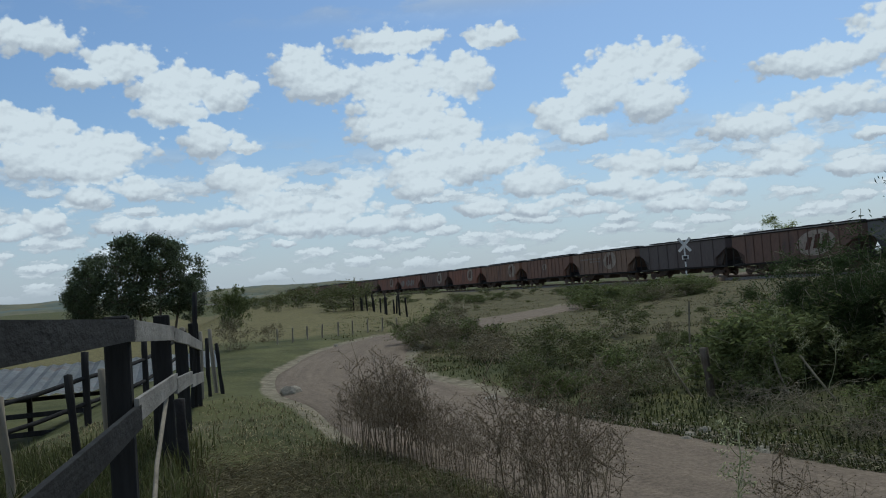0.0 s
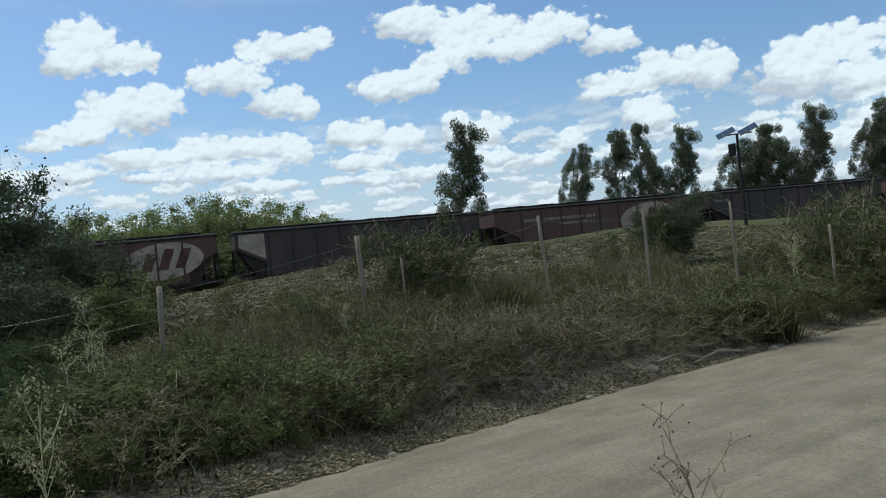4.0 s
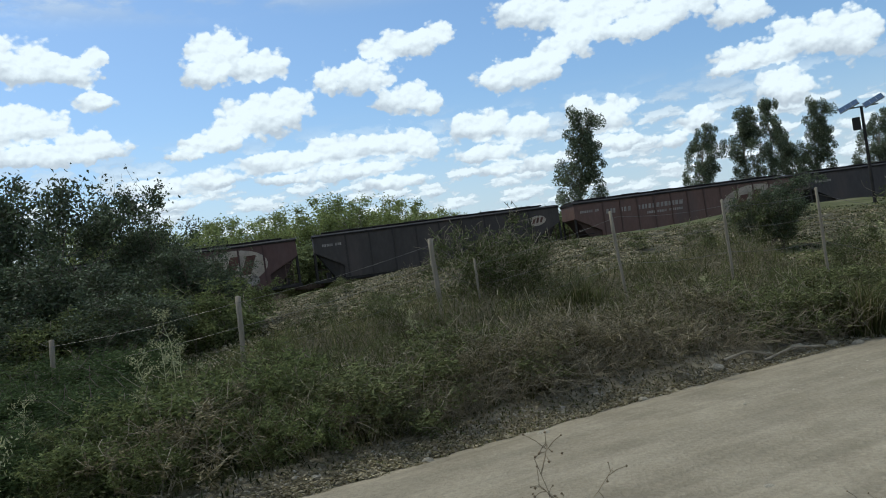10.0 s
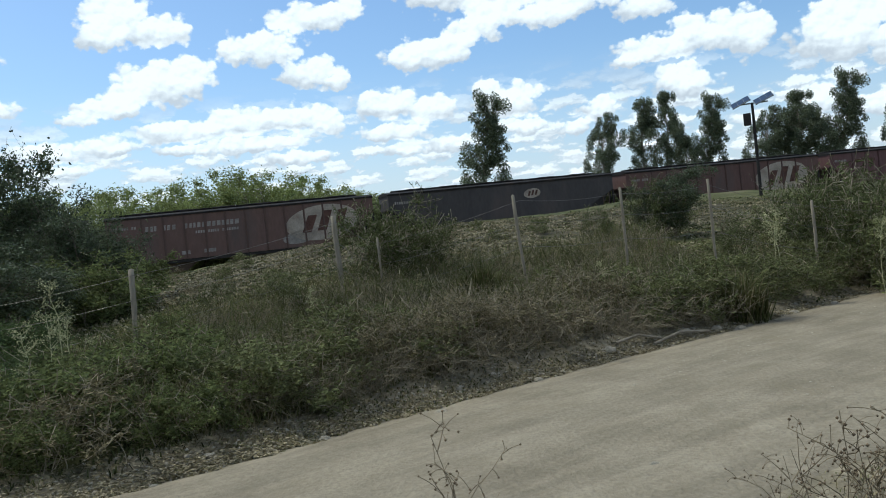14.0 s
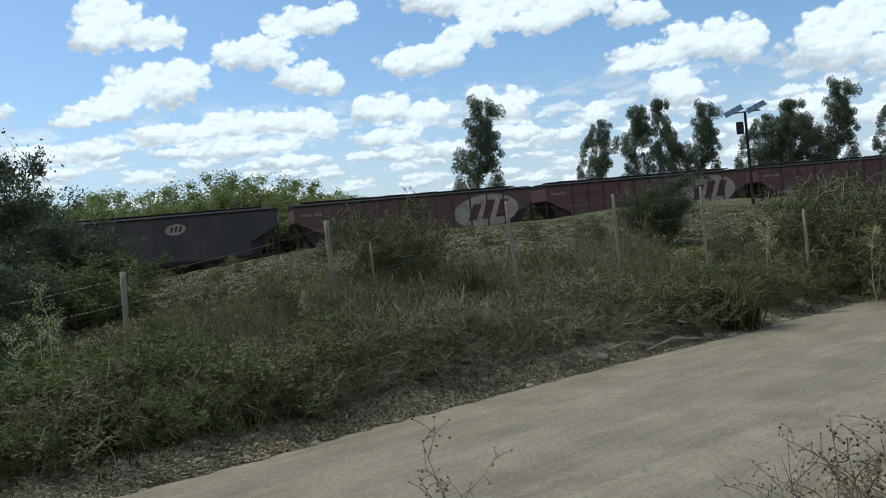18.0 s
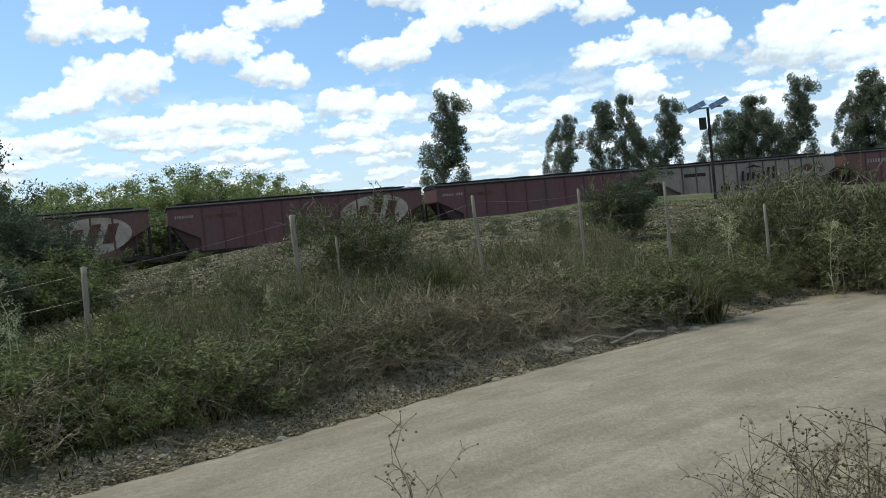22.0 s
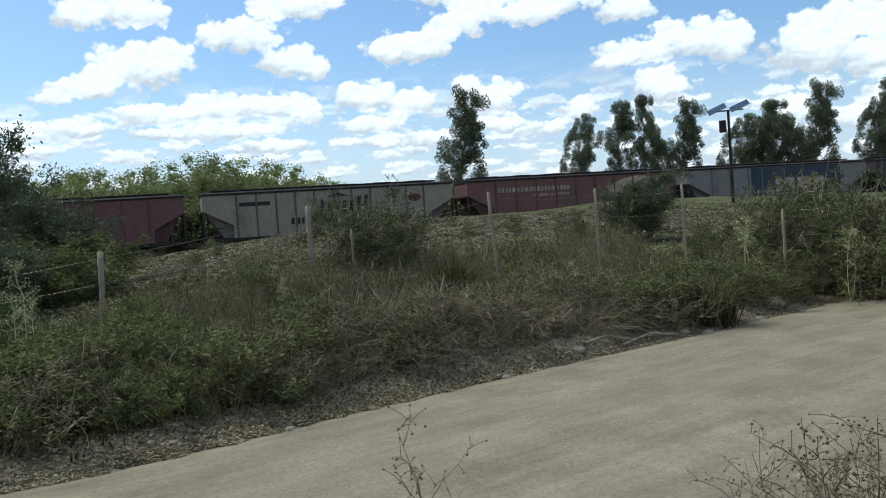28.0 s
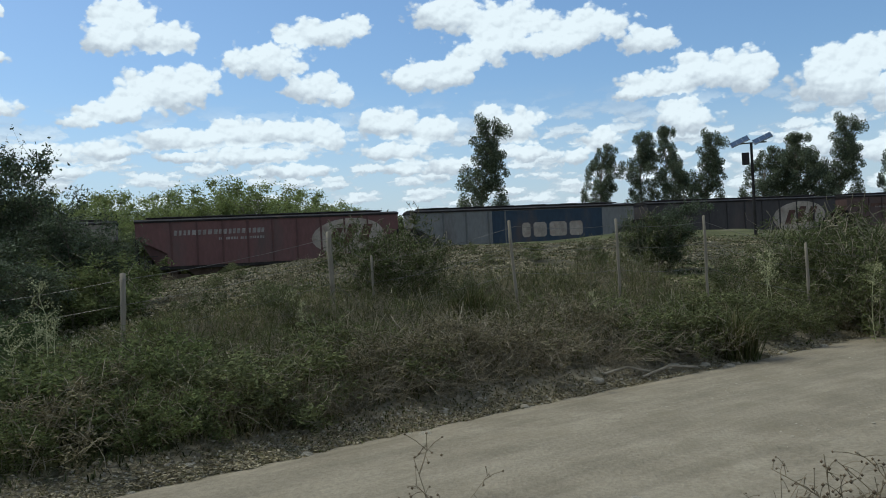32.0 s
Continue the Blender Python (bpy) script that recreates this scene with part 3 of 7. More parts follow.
# ---------- the lie of the land ----------
WATCH = np.array([0.0, -1.2])     # where the camera stands for most of the time
ROAD = smooth_line([(33.8, -30.3), (24.8, -20.5), (16.95, -12.6), (13.0, -8.5), (8.95, -3.75), (7.3, -1.8), (5.43, 0.22), (4.63, 1.4), (3.64, 3.3), (2.0, 5.8),
                    (1.1, 7.0), (-0.15, 8.8), (-1.15, 10.25), (-2.55, 13.2), (-3.8, 15.4), (-4.7, 18.1), (-5.15, 21.0), (-5.5, 24.8), (-5.0, 29.5), (-3.2, 34.5), (-0.6, 41), (2.4, 49), (7, 63), (12.5, 80), (17.3, 93), (22, 106)], 0.6)
ROAD_HALF = np.interp(ROAD[:, 1], [-30, -12, -8, -4, 0, 1.4, 3.3, 5.8, 9, 13, 30, 60], [2.9, 2.75, 2.45, 2.2, 1.98, 1.85, 1.6, 1.25, 1.33, 1.38, 1.4, 1.7])


# the track: its heading along its length, from the far left (negative) to the right
BEND_AT, BEND = (-400, -200, -110, -60, -20, 20, 70, 140), (30.1, 27.5, 25.9, 25.4, 24.5, 22.1, 20.6, 20.1)
S_GRID = np.arange(-640, 260.1, 2.0)


def lay_track():
    hd = np.radians(np.interp(S_GRID, BEND_AT, BEND))
    dx, dy = np.sin(hd) * 2, -np.cos(hd) * 2
    x = np.concatenate([[0], np.cumsum((dx[1:] + dx[:-1]) / 2)])
    y = np.concatenate([[0], np.cumsum((dy[1:] + dy[:-1]) / 2)])
    i = int(np.argmin(abs(S_GRID - 20)))
    return np.stack([x - x[i] + 57.34, y - y[i] + 4.83], 1)


TRACK = lay_track()
RAIL_Z = np.interp(S_GRID, [-640, -320, -210, -145, -110, -60, 0, 260], [-1.6, -0.75, -0.3, 0.05, 0.33, 0.36, 0.66, 0.68])


def on_track(s):
    return np.array([np.interp(s, S_GRID, TRACK[:, 0]), np.interp(s, S_GRID, TRACK[:, 1]), np.interp(s, S_GRID, RAIL_Z)])


def near_line(line, xy):
    """Distance to a line, the index of its nearest point, and the side (+1 to the left of its run)."""
    d, k = np.full(len(xy), 1e9), np.zeros(len(xy), int)
    for c in range(0, len(xy), 20000):
        q = xy[c : c + 20000]
        dd = ((q[:, None] - line[None]) ** 2).sum(-1)
        k[c : c + 20000] = dd.argmin(1)
        d[c : c + 20000] = np.sqrt(dd.min(1))
    t = np.gradient(line, axis=0)[k]
    off = xy - line[k]
    return d, k, np.sign(t[:, 0] * off[:, 1] - t[:, 1] * off[:, 0])


def ease(v, lo, hi):
    t = np.clip((v - lo) / (hi - lo), 0, 1)
    return t * t * (3 - 2 * t)


FENCE_A, FENCE_D = np.array([-1.35, 1.3]), np.array([-math.sin(radians(20.5)), math.cos(radians(20.5))])


def heights(xy):
    xy = np.atleast_2d(np.asarray(xy, float))
    d, k, side = near_line(ROAD, xy)
    rho = np.maximum(0, d - ROAD_HALF[k])
    rel = xy - WATCH
    yaw = np.degrees(np.arctan2(-rel[:, 0], rel[:, 1]))
    r = np.hypot(rel[:, 0], rel[:, 1])
    crest = np.interp(yaw, [-180, -130, -115, -109, -105, -97, -92, -80, -73, -66, -60, -50, -20, 10, 40, 180],
                      [0.6, 1.4, 2.0, 2.2, 2.35, 2.35, 2.1, 1.95, 1.55, 1.1, 0.75, 0.4, 0.42, 0.2, 0.0, 0.0])
    bank = crest * np.interp(rho, [0, 0.6, 4.5, 12, 22, 60], [0, 0.06, 0.40, 0.74, 1, 1])
    near = 0.10 * ease(rho, 0, 1.3)
    left = (xy - FENCE_A) @ np.array([-FENCE_D[1], FENCE_D[0]])
    near = near - 1.35 * ease(left, 0.4, 5.0) * ease(r, 8.0, 20.0)
    z = np.where(side > 0, near, bank)
    dt, kt, st = near_line(TRACK, xy)
    zt = RAIL_Z[kt]
    w = ease(dt, 2.6, 13.0)
    z = np.where(st > 0, zt - 0.42, (zt - 0.42) * (1 - w) + z * w)
    z = z - 0.9 * ease(r, 120, 400) - 2.0 * ease(r, 400, 1500)
    off_road = ease(rho, 0.0, 0.8)
    bumps = np.array([noise.noise((p[0] * 0.35, p[1] * 0.35, 0.0)) * 0.10 + noise.noise((p[0] * 1.3, p[1] * 1.3, 4.0)) * 0.045 for p in xy])
    return z + bumps * off_road * (r < 260) - 0.03 * (1 - off_road)


def track_range(yaw):
    """How far from the eye the track lies at a bearing."""
    rel = TRACK - WATCH
    i = int(np.argmin(abs(np.degrees(np.arctan2(-rel[:, 0], rel[:, 1])) - yaw)))
    return float(np.hypot(*rel[i]))


def spot(yaw, r, eye=(0.0, -1.2), lift=0.0):
    """A place on the ground at a bearing and a distance from where the camera stands."""
    x, y = eye[0] - math.sin(radians(yaw)) * r, eye[1] + math.cos(radians(yaw)) * r
    return x, y, float(heights([(x, y)])[0]) + lift


def build_ground():
    az_ = np.radians(np.arange(0, 360, 0.75))
    rr = np.concatenate([[0.25], np.geomspace(0.7, 70, 150), np.geomspace(74, 4600, 46)])
    xy = np.stack([np.outer(rr, -np.sin(az_)), np.outer(rr, np.cos(az_))], -1).reshape(-1, 2) + [0, -0.6]
    z = heights(xy)
    n, m = len(rr), len(az_)
    i, j = np.meshgrid(np.arange(n - 1), np.arange(m), indexing="ij")
    a, b = i * m + j, i * m + (j + 1) % m
    quads = np.stack([a, a + m, b + m, b], -1).reshape(-1, 4)[:, ::-1]
    V = np.column_stack([xy, z])
    V = np.vstack([V, [[0, -0.6, float(z[0])]]])
    k = np.arange(m)
    tri = np.stack([np.full(m, len(V) - 1), k, (k + 1) % m], -1)
    me = mesh_of("ground", V, [quads, tri], M["ground"], smooth=True)
    # wear: bare earth beside the road, stony dry ground on the slope; yellow pasture beyond, its sunlight painted in as
    # a lighter tone
    d, k_, side = near_line(ROAD, V[:, :2])
    rho = np.maximum(0, d - ROAD_HALF[k_])
    rel = V[:, :2] - WATCH
    yaw, r = np.degrees(np.arctan2(-rel[:, 0], rel[:, 1])), np.hypot(rel[:, 0], rel[:, 1])
    near_bare = np.where(side > 0, 1 - ease(rho, 0.1, np.where(yaw > -30, 0.45, 1.7)), 1 - ease(rho, 0.15, np.where(yaw > -40, 0.5, 1.5)))
    stony = ease(rho, 4.5, 8.0) * (1 - ease(r, 34, 44)) * ease(yaw, -112, -98) * (1 - ease(yaw, -70, -60)) * (side < 0) * 0.9
    field = ease(r, 26, 40) * ease(yaw, 4, 10) * (1 - ease(r, 110, 200)) * 0.95
    scrubland = ease(r, 17, 24) * (1 - ease(r, 150, 260)) * ease(yaw, -40, -22) * (1 - ease(yaw, 9, 15)) * 0.9
    for name_, val in (("scrubland", scrubland), ("bare", near_bare), ("stony", stony), ("field", field)):
        at_ = me.attributes.new(name_, "FLOAT", "POINT")
        at_.data.foreach_set("value", val.astype(float))
    put("ground", me, label="dry grassy ground with bare earth patches", kind="structure")


def build_road():
    t = np.gradient(ROAD, axis=0)
    t /= np.linalg.norm(t, axis=1, keepdims=True)
    nrm = np.stack([-t[:, 1], t[:, 0]], 1)
    cross = np.concatenate([[-1.04], np.linspace(-0.98, 0.98, 13), [1.04]])
    V = []
    for p, nn, hw, s in zip(ROAD, nrm, ROAD_HALF, range(len(ROAD))):
        for c in cross:
            wob = 0.16 * noise.noise((s * 0.22, c * 3.0, 2.0)) * (abs(c) > 0.9)
            q = p + nn * (c * (hw + wob))
            rut = -0.022 * (math.exp(-((abs(c) - 0.42) / 0.13) ** 2)) + 0.012 * noise.noise((q[0] * 0.9, q[1] * 0.9, 8.0))
            V.append((q[0], q[1], 0.045 * (1 - c * c) + rut - 0.03 * (abs(c) > 0.95)))
    V = np.array(V)
    zt = np.interp(ROAD[:, 1], [60, 93, 110], [0, 1, 1])
    V[:, 2] += np.repeat(zt, len(cross)) * 0.36
    hz = heights(V[:, :2])
    rim = np.tile(abs(cross) > 1.0, len(ROAD))
    V[:, 2] = np.where(rim, hz - 0.05, np.maximum(V[:, 2], hz + 0.012))
    m = len(cross)
    i, j = np.meshgrid(np.arange(len(ROAD) - 1), np.arange(m - 1), indexing="ij")
    a = i * m + j
    me = mesh_of("road", V, np.stack([a, a + 1, a + m + 1, a + m], -1).reshape(-1, 4)[:, ::-1], M["road"], smooth=True)
    at_ = me.attributes.new("lane", "FLOAT_VECTOR", "POINT")
    lane = np.array([(s * 0.6 * 0.12, c * 1.9, 0.0) for s in range(len(ROAD)) for c in cross])
    at_.data.foreach_set("vector", lane.ravel())
    # past the bend: redder soil, also darkened in colour for the cloud shade there
    red = me.attributes.new("shaded_red_soil", "FLOAT", "POINT")
    red.data.foreach_set("value", np.repeat(ease(ROAD[:, 1], 2.5, 8.0), len(cross)).astype(float))
    put("road", me, label="pale rutted dirt road curving downhill", kind="structure")


def build_track():
    t = np.gradient(TRACK, axis=0)
    t /= np.linalg.norm(t, axis=1, keepdims=True)
    nrm = np.stack([-t[:, 1], t[:, 0]], 1)
    prof = [(-2.6, -0.62), (-1.6, -0.2), (1.6, -0.2), (2.6, -0.62)]
    V = np.array([(*(p + nn * o), z + dz) for p, nn, z in zip(TRACK, nrm, RAIL_Z) for o, dz in prof])
    i, j = np.meshgrid(np.arange(len(TRACK) - 1), np.arange(3), indexing="ij")
    a = i * 4 + j
    put("track_bed", mesh_of("track_bed", V, np.stack([a, a + 1, a + 5, a + 4], -1).reshape(-1, 4), M["ballast"]), label="grey stone ballast under the railway", kind="structure")
    for off in (-0.53, 0.53):
        sec = [(-0.035, -0.15), (0.035, -0.15), (0.035, 0.0), (-0.035, 0.0)]
        V = np.array([(*(p + nn * (off + o)), z + dz) for p, nn, z in zip(TRACK, nrm, RAIL_Z) for o, dz in sec])
        i, j = np.meshgrid(np.arange(len(TRACK) - 1), np.arange(4), indexing="ij")
        a, b = i * 4 + j, i * 4 + (j + 1) % 4
        put("rail", mesh_of("rail", V, np.stack([a, b, b + 4, a + 4], -1).reshape(-1, 4), M["rail"]), label="rusty steel rail", kind="structure")
    V, Q = [], []
    for s in np.arange(-260, 120, 0.62):
        p = on_track(s)
        hd = radians(float(np.interp(s, BEND_AT, BEND)))
        m_ = Matrix.Translation((p[0], p[1], p[2] - 0.21)) @ Matrix.Rotation(hd, 4, "Z") @ Matrix.Diagonal((1.0, 0.11, 0.06, 1))
        k = len(V)
        V += [(m_ @ Vector(c))[:] for c in ((-1, -1, -1), (1, -1, -1), (1, 1, -1), (-1, 1, -1), (-1, -1, 1), (1, -1, 1), (1, 1, 1), (-1, 1, 1))]
        Q += [(k + 4, k + 5, k + 6, k + 7), (k, k + 1, k + 5, k + 4), (k + 1, k + 2, k + 6, k + 5), (k + 2, k + 3, k + 7, k + 6), (k + 3, k, k + 4, k + 7)]
    put("sleepers", mesh_of("sleepers", V, np.array(Q), M["sleeper"]), label="dark timber railway sleepers in ballast", kind="stuff")


def build_hills():
    """Low ridges along the horizon; their haze is mixed into the material's colour."""
    yaws = np.radians(np.arange(-180, 180, 1.0))
    for n, (dist, high, seed, lo) in enumerate(((2600, 26, 3.0, -12), (3600, 56, 9.0, -12))):
        V = []
        for y in yaws:
            d = math.degrees(y)
            h = high * (0.35 + 0.5 * ease(np.array(d), -60, 5) * 1.0 + 0.5 * noise.noise((math.cos(y) * 4, math.sin(y) * 4, seed)) + 0.16 * noise.noise((math.cos(y) * 30, math.sin(y) * 30, seed)))
            for rr, hh in ((dist, lo), (dist * 1.03, lo + 0.6 * max(4, h)), (dist * 1.08, lo + max(6, h)), (dist * 1.2, lo)):
                V.append((-math.sin(y) * rr, math.cos(y) * rr, hh))
        i, j = np.meshgrid(np.arange(len(yaws)), np.arange(3), indexing="ij")
        a, b = i * 4 + j, ((i + 1) % len(yaws)) * 4 + j
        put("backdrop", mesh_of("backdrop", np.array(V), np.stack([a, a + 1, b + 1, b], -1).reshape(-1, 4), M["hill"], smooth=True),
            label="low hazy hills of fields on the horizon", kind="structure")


build_ground()
build_road()
build_track()
build_hills()

# ---------- the grain train ----------
PITCH, BODY = 17.4, 16.5
SIDE_Y, SILL, EAVE = 1.40, 1.12, 3.86


def prism(profile, y0, y1):
    """A solid from a side profile of (x, z) corners, from y0 to y1."""
    bm = bmesh.new()
    a = [bm.verts.new((x, y0, z)) for x, z in profile]
    b = [bm.verts.new((x, y1, z)) for x, z in profile]
    bm.faces.new(a)
    bm.faces.new(b[::-1])
    n = len(profile)
    for i in range(n):
        bm.faces.new((a[i], b[i], b[(i + 1) % n], a[(i + 1) % n])[::-1])
    bmesh.ops.recalc_face_normals(bm, faces=bm.faces)
    return bm


def drum(bm, r, x, y0, y1, z, sides=20):
    m_ = Matrix.Translation((x, (y0 + y1) / 2, z)) @ Matrix.Rotation(radians(90), 4, "X")
    bmesh.ops.create_cone(bm, cap_ends=True, segments=sides, radius1=r, radius2=r, depth=abs(y1 - y0), matrix=m_)
    return bm


def share(bm, name, mat):
    me = bpy.data.meshes.new(name)
    bm.to_mesh(me)
    bm.free()
    me.materials.append(mat)
    return me


def wagon_meshes():
    h = BODY / 2
    W = {}
    W["body"] = share(prism([(-6.35, SILL), (6.35, SILL), (6.35, 1.92), (h - 0.1, 2.86), (h - 0.1, EAVE), (-h + 0.1, EAVE), (-h + 0.1, 2.86), (-6.35, 1.92)], -SIDE_Y, SIDE_Y), "body", M["paint"])
    bm = bmesh.new()
    prof = [(SIDE_Y + 0.06, EAVE - 0.05), (SIDE_Y + 0.06, EAVE + 0.05), (0.95, EAVE + 0.16), (0.4, EAVE + 0.20), (-0.4, EAVE + 0.20), (-0.95, EAVE + 0.16), (-SIDE_Y - 0.06, EAVE + 0.05), (-SIDE_Y - 0.06, EAVE - 0.05)]
    a = [bm.verts.new((-h + 0.05, y, z)) for y, z in prof]
    b = [bm.verts.new((h - 0.05, y, z)) for y, z in prof]
    bm.faces.new(a)
    bm.faces.new(b[::-1])
    for i in range(len(prof)):
        bm.faces.new((a[i], b[i], b[(i + 1) % len(prof)], a[(i + 1) % len(prof)]))
    bmesh.ops.recalc_face_normals(bm, faces=bm.faces)
    W["roof"] = share(bm, "roof", M["roof"])
    W["walkway"] = share(boxed(-h + 0.9, h - 0.7, -0.42, 0.42, EAVE + 0.24, EAVE + 0.31, bevel=0.01), "walkway", M["black"])
    W["hatch"] = share(boxed(-0.62, 0.62, -0.38, 0.38, EAVE + 0.20, EAVE + 0.34, bevel=0.04), "hatch", M["black"])
    W["sill"] = share(boxed(-h, h, -SIDE_Y + 0.12, SIDE_Y - 0.02, 0.92, SILL - 0.003, bevel=0.03), "sill", M["black"])
    W["chute"] = share(prism([(-1.25, 1.0), (1.25, 1.0), (0.45, 0.42), (-0.45, 0.42)], -0.9, 0.9), "chute", M["steel"])
    bm = prism([(6.30, SILL + 0.004), (6.95, SILL + 0.004), (8.0, 2.84), (6.30, 2.84)], -1.12, 1.12)
    W["end_slope"] = share(bm, "end_slope", M["paint"])
    bm = boxed(6.4, 8.15, -1.2, 1.2, SILL + 0.01, SILL + 0.06)
    box(bm, 7.25, 7.5, -0.9, 1.0, SILL + 0.06, 1.55, bevel=0.03)
    box(bm, 6.9, 8.1, 1.28, 1.33, 1.75, 1.80)
    W["platform"] = share(bm, "platform", M["black"])
    W["rib"] = share(boxed(-0.055, 0.055, 0, 0.06, SILL + 0.03, EAVE - 0.06, bevel=0.012), "rib", M["paint"])
    W["corner_post"] = share(boxed(-0.06, 0.06, -0.05, 0.05, SILL - 0.02, 2.9, bevel=0.012), "corner_post", M["black"])
    bm = bmesh.new()
    for y in (-0.22, 0.22):
        box(bm, -0.02, 0.02, y - 0.02, y + 0.02, SILL, EAVE - 0.1)
    for z in np.arange(SILL + 0.25, EAVE - 0.15, 0.36):
        box(bm, -0.015, 0.015, -0.22, 0.22, z - 0.015, z + 0.015)
    W["ladder"] = share(bm, "ladder", M["steel"])
    bm = boxed(-0.5, 0.35, -0.14, 0.14, 0.68, 0.94, bevel=0.03)
    box(bm, 0.3, 0.52, -0.16, 0.16, 0.62, 1.0, bevel=0.04)
    W["coupler"] = share(bm, "coupler", M["steel"])
    bm = bmesh.new()
    for y in (-0.78, 0.78):
        for piece in (prism([(-1.15, 0.36), (-0.8, 0.62), (0.8, 0.62), (1.15, 0.36), (0.75, 0.36), (0.4, 0.22), (-0.4, 0.22), (-0.75, 0.36)], y - 0.09, y + 0.09),):
            me = bpy.data.meshes.new("tmp")
            piece.to_mesh(me)
            piece.free()
            bm.from_mesh(me)
            bpy.data.meshes.remove(me)
    box(bm, -0.22, 0.22, -0.9, 0.9, 0.40, 0.86, bevel=0.03)
    W["bogie"] = share(bm, "bogie", M["steel"])
    bm = bmesh.new()
    drum(bm, 0.07, 0, -0.75, 0.75, 0, 10)
    for y in (-0.56, 0.56):
        drum(bm, 0.46, 0, y - 0.06, y + 0.06, 0, 22)
        drum(bm, 0.15, 0, y - 0.1, y + 0.1, 0, 12)
        for k in range(4):
            box(bm, 0.2, 0.3, y - 0.075, y + 0.075, -0.04, 0.04, m=Matrix.Rotation(radians(90 * k), 4, "Y"))
    W["wheelset"] = share(bm, "wheelset", M["rail"])
    return W


WM = wagon_meshes()
SMALL_Y = SIDE_Y + 0.008


def plate(name, pts, mat, wagon, y=SMALL_Y, label=""):
    """A painted mark on the wagon's near side: (x, z) corners, a few millimetres thick."""
    p = put(name, share(prism(pts, y - 0.004, y), name, mat), wagon, label)
    return p


def oval(cx, cz, a, b, lean=0.0, n=26):
    out = []
    for k in range(n):
        t = 2 * math.pi * k / n
        x, z = a * math.cos(t), b * math.sin(t)
        out.append((cx + x, cz + z - lean * x))
    return out


def emblem(wagon, frac, a, b, lean=0.06, cz=2.55, bars=3):
    """A pale leaning oval with dark slanted bars in it."""
    cx = BODY / 2 - frac * BODY
    plate("emblem", oval(cx, cz, a, b, lean), M["logo"], wagon, label="large pale oval emblem with dark bars")
    for k in range(bars):
        x = cx + a * (0.45 - 0.42 * k)
        w_, s = a * 0.125, -a * 0.20
        lo, hi = cz - b * 0.46 - lean * (x - cx), cz + b * (0.50, 0.66, 0.58)[k % 3] - lean * (x - cx)
        plate("emblem_bar", [(x - w_, lo), (x + w_, lo), (x + w_ + s, hi), (x - w_ + s, hi)], M["mark"], wagon, y=SMALL_Y + 0.005)


def lettering(wagon, frac0, frac1, z, high, mat="letter", seed=1):
    """A line of faded lettering too small to read, as short bars."""
    r_ = random.Random(seed)
    x, end = BODY / 2 - frac0 * BODY, BODY / 2 - frac1 * BODY
    while x > end:
        w_ = high * r_.uniform(0.45, 0.8)
        if r_.random() < 0.86:
            t = 0.12 * high
            plate("letter_bar", [(x - w_, z), (x, z), (x - t, z + high), (x - w_ - t, z + high)], M[mat], wagon)
        x -= w_ + high * r_.uniform(0.18, 0.4)


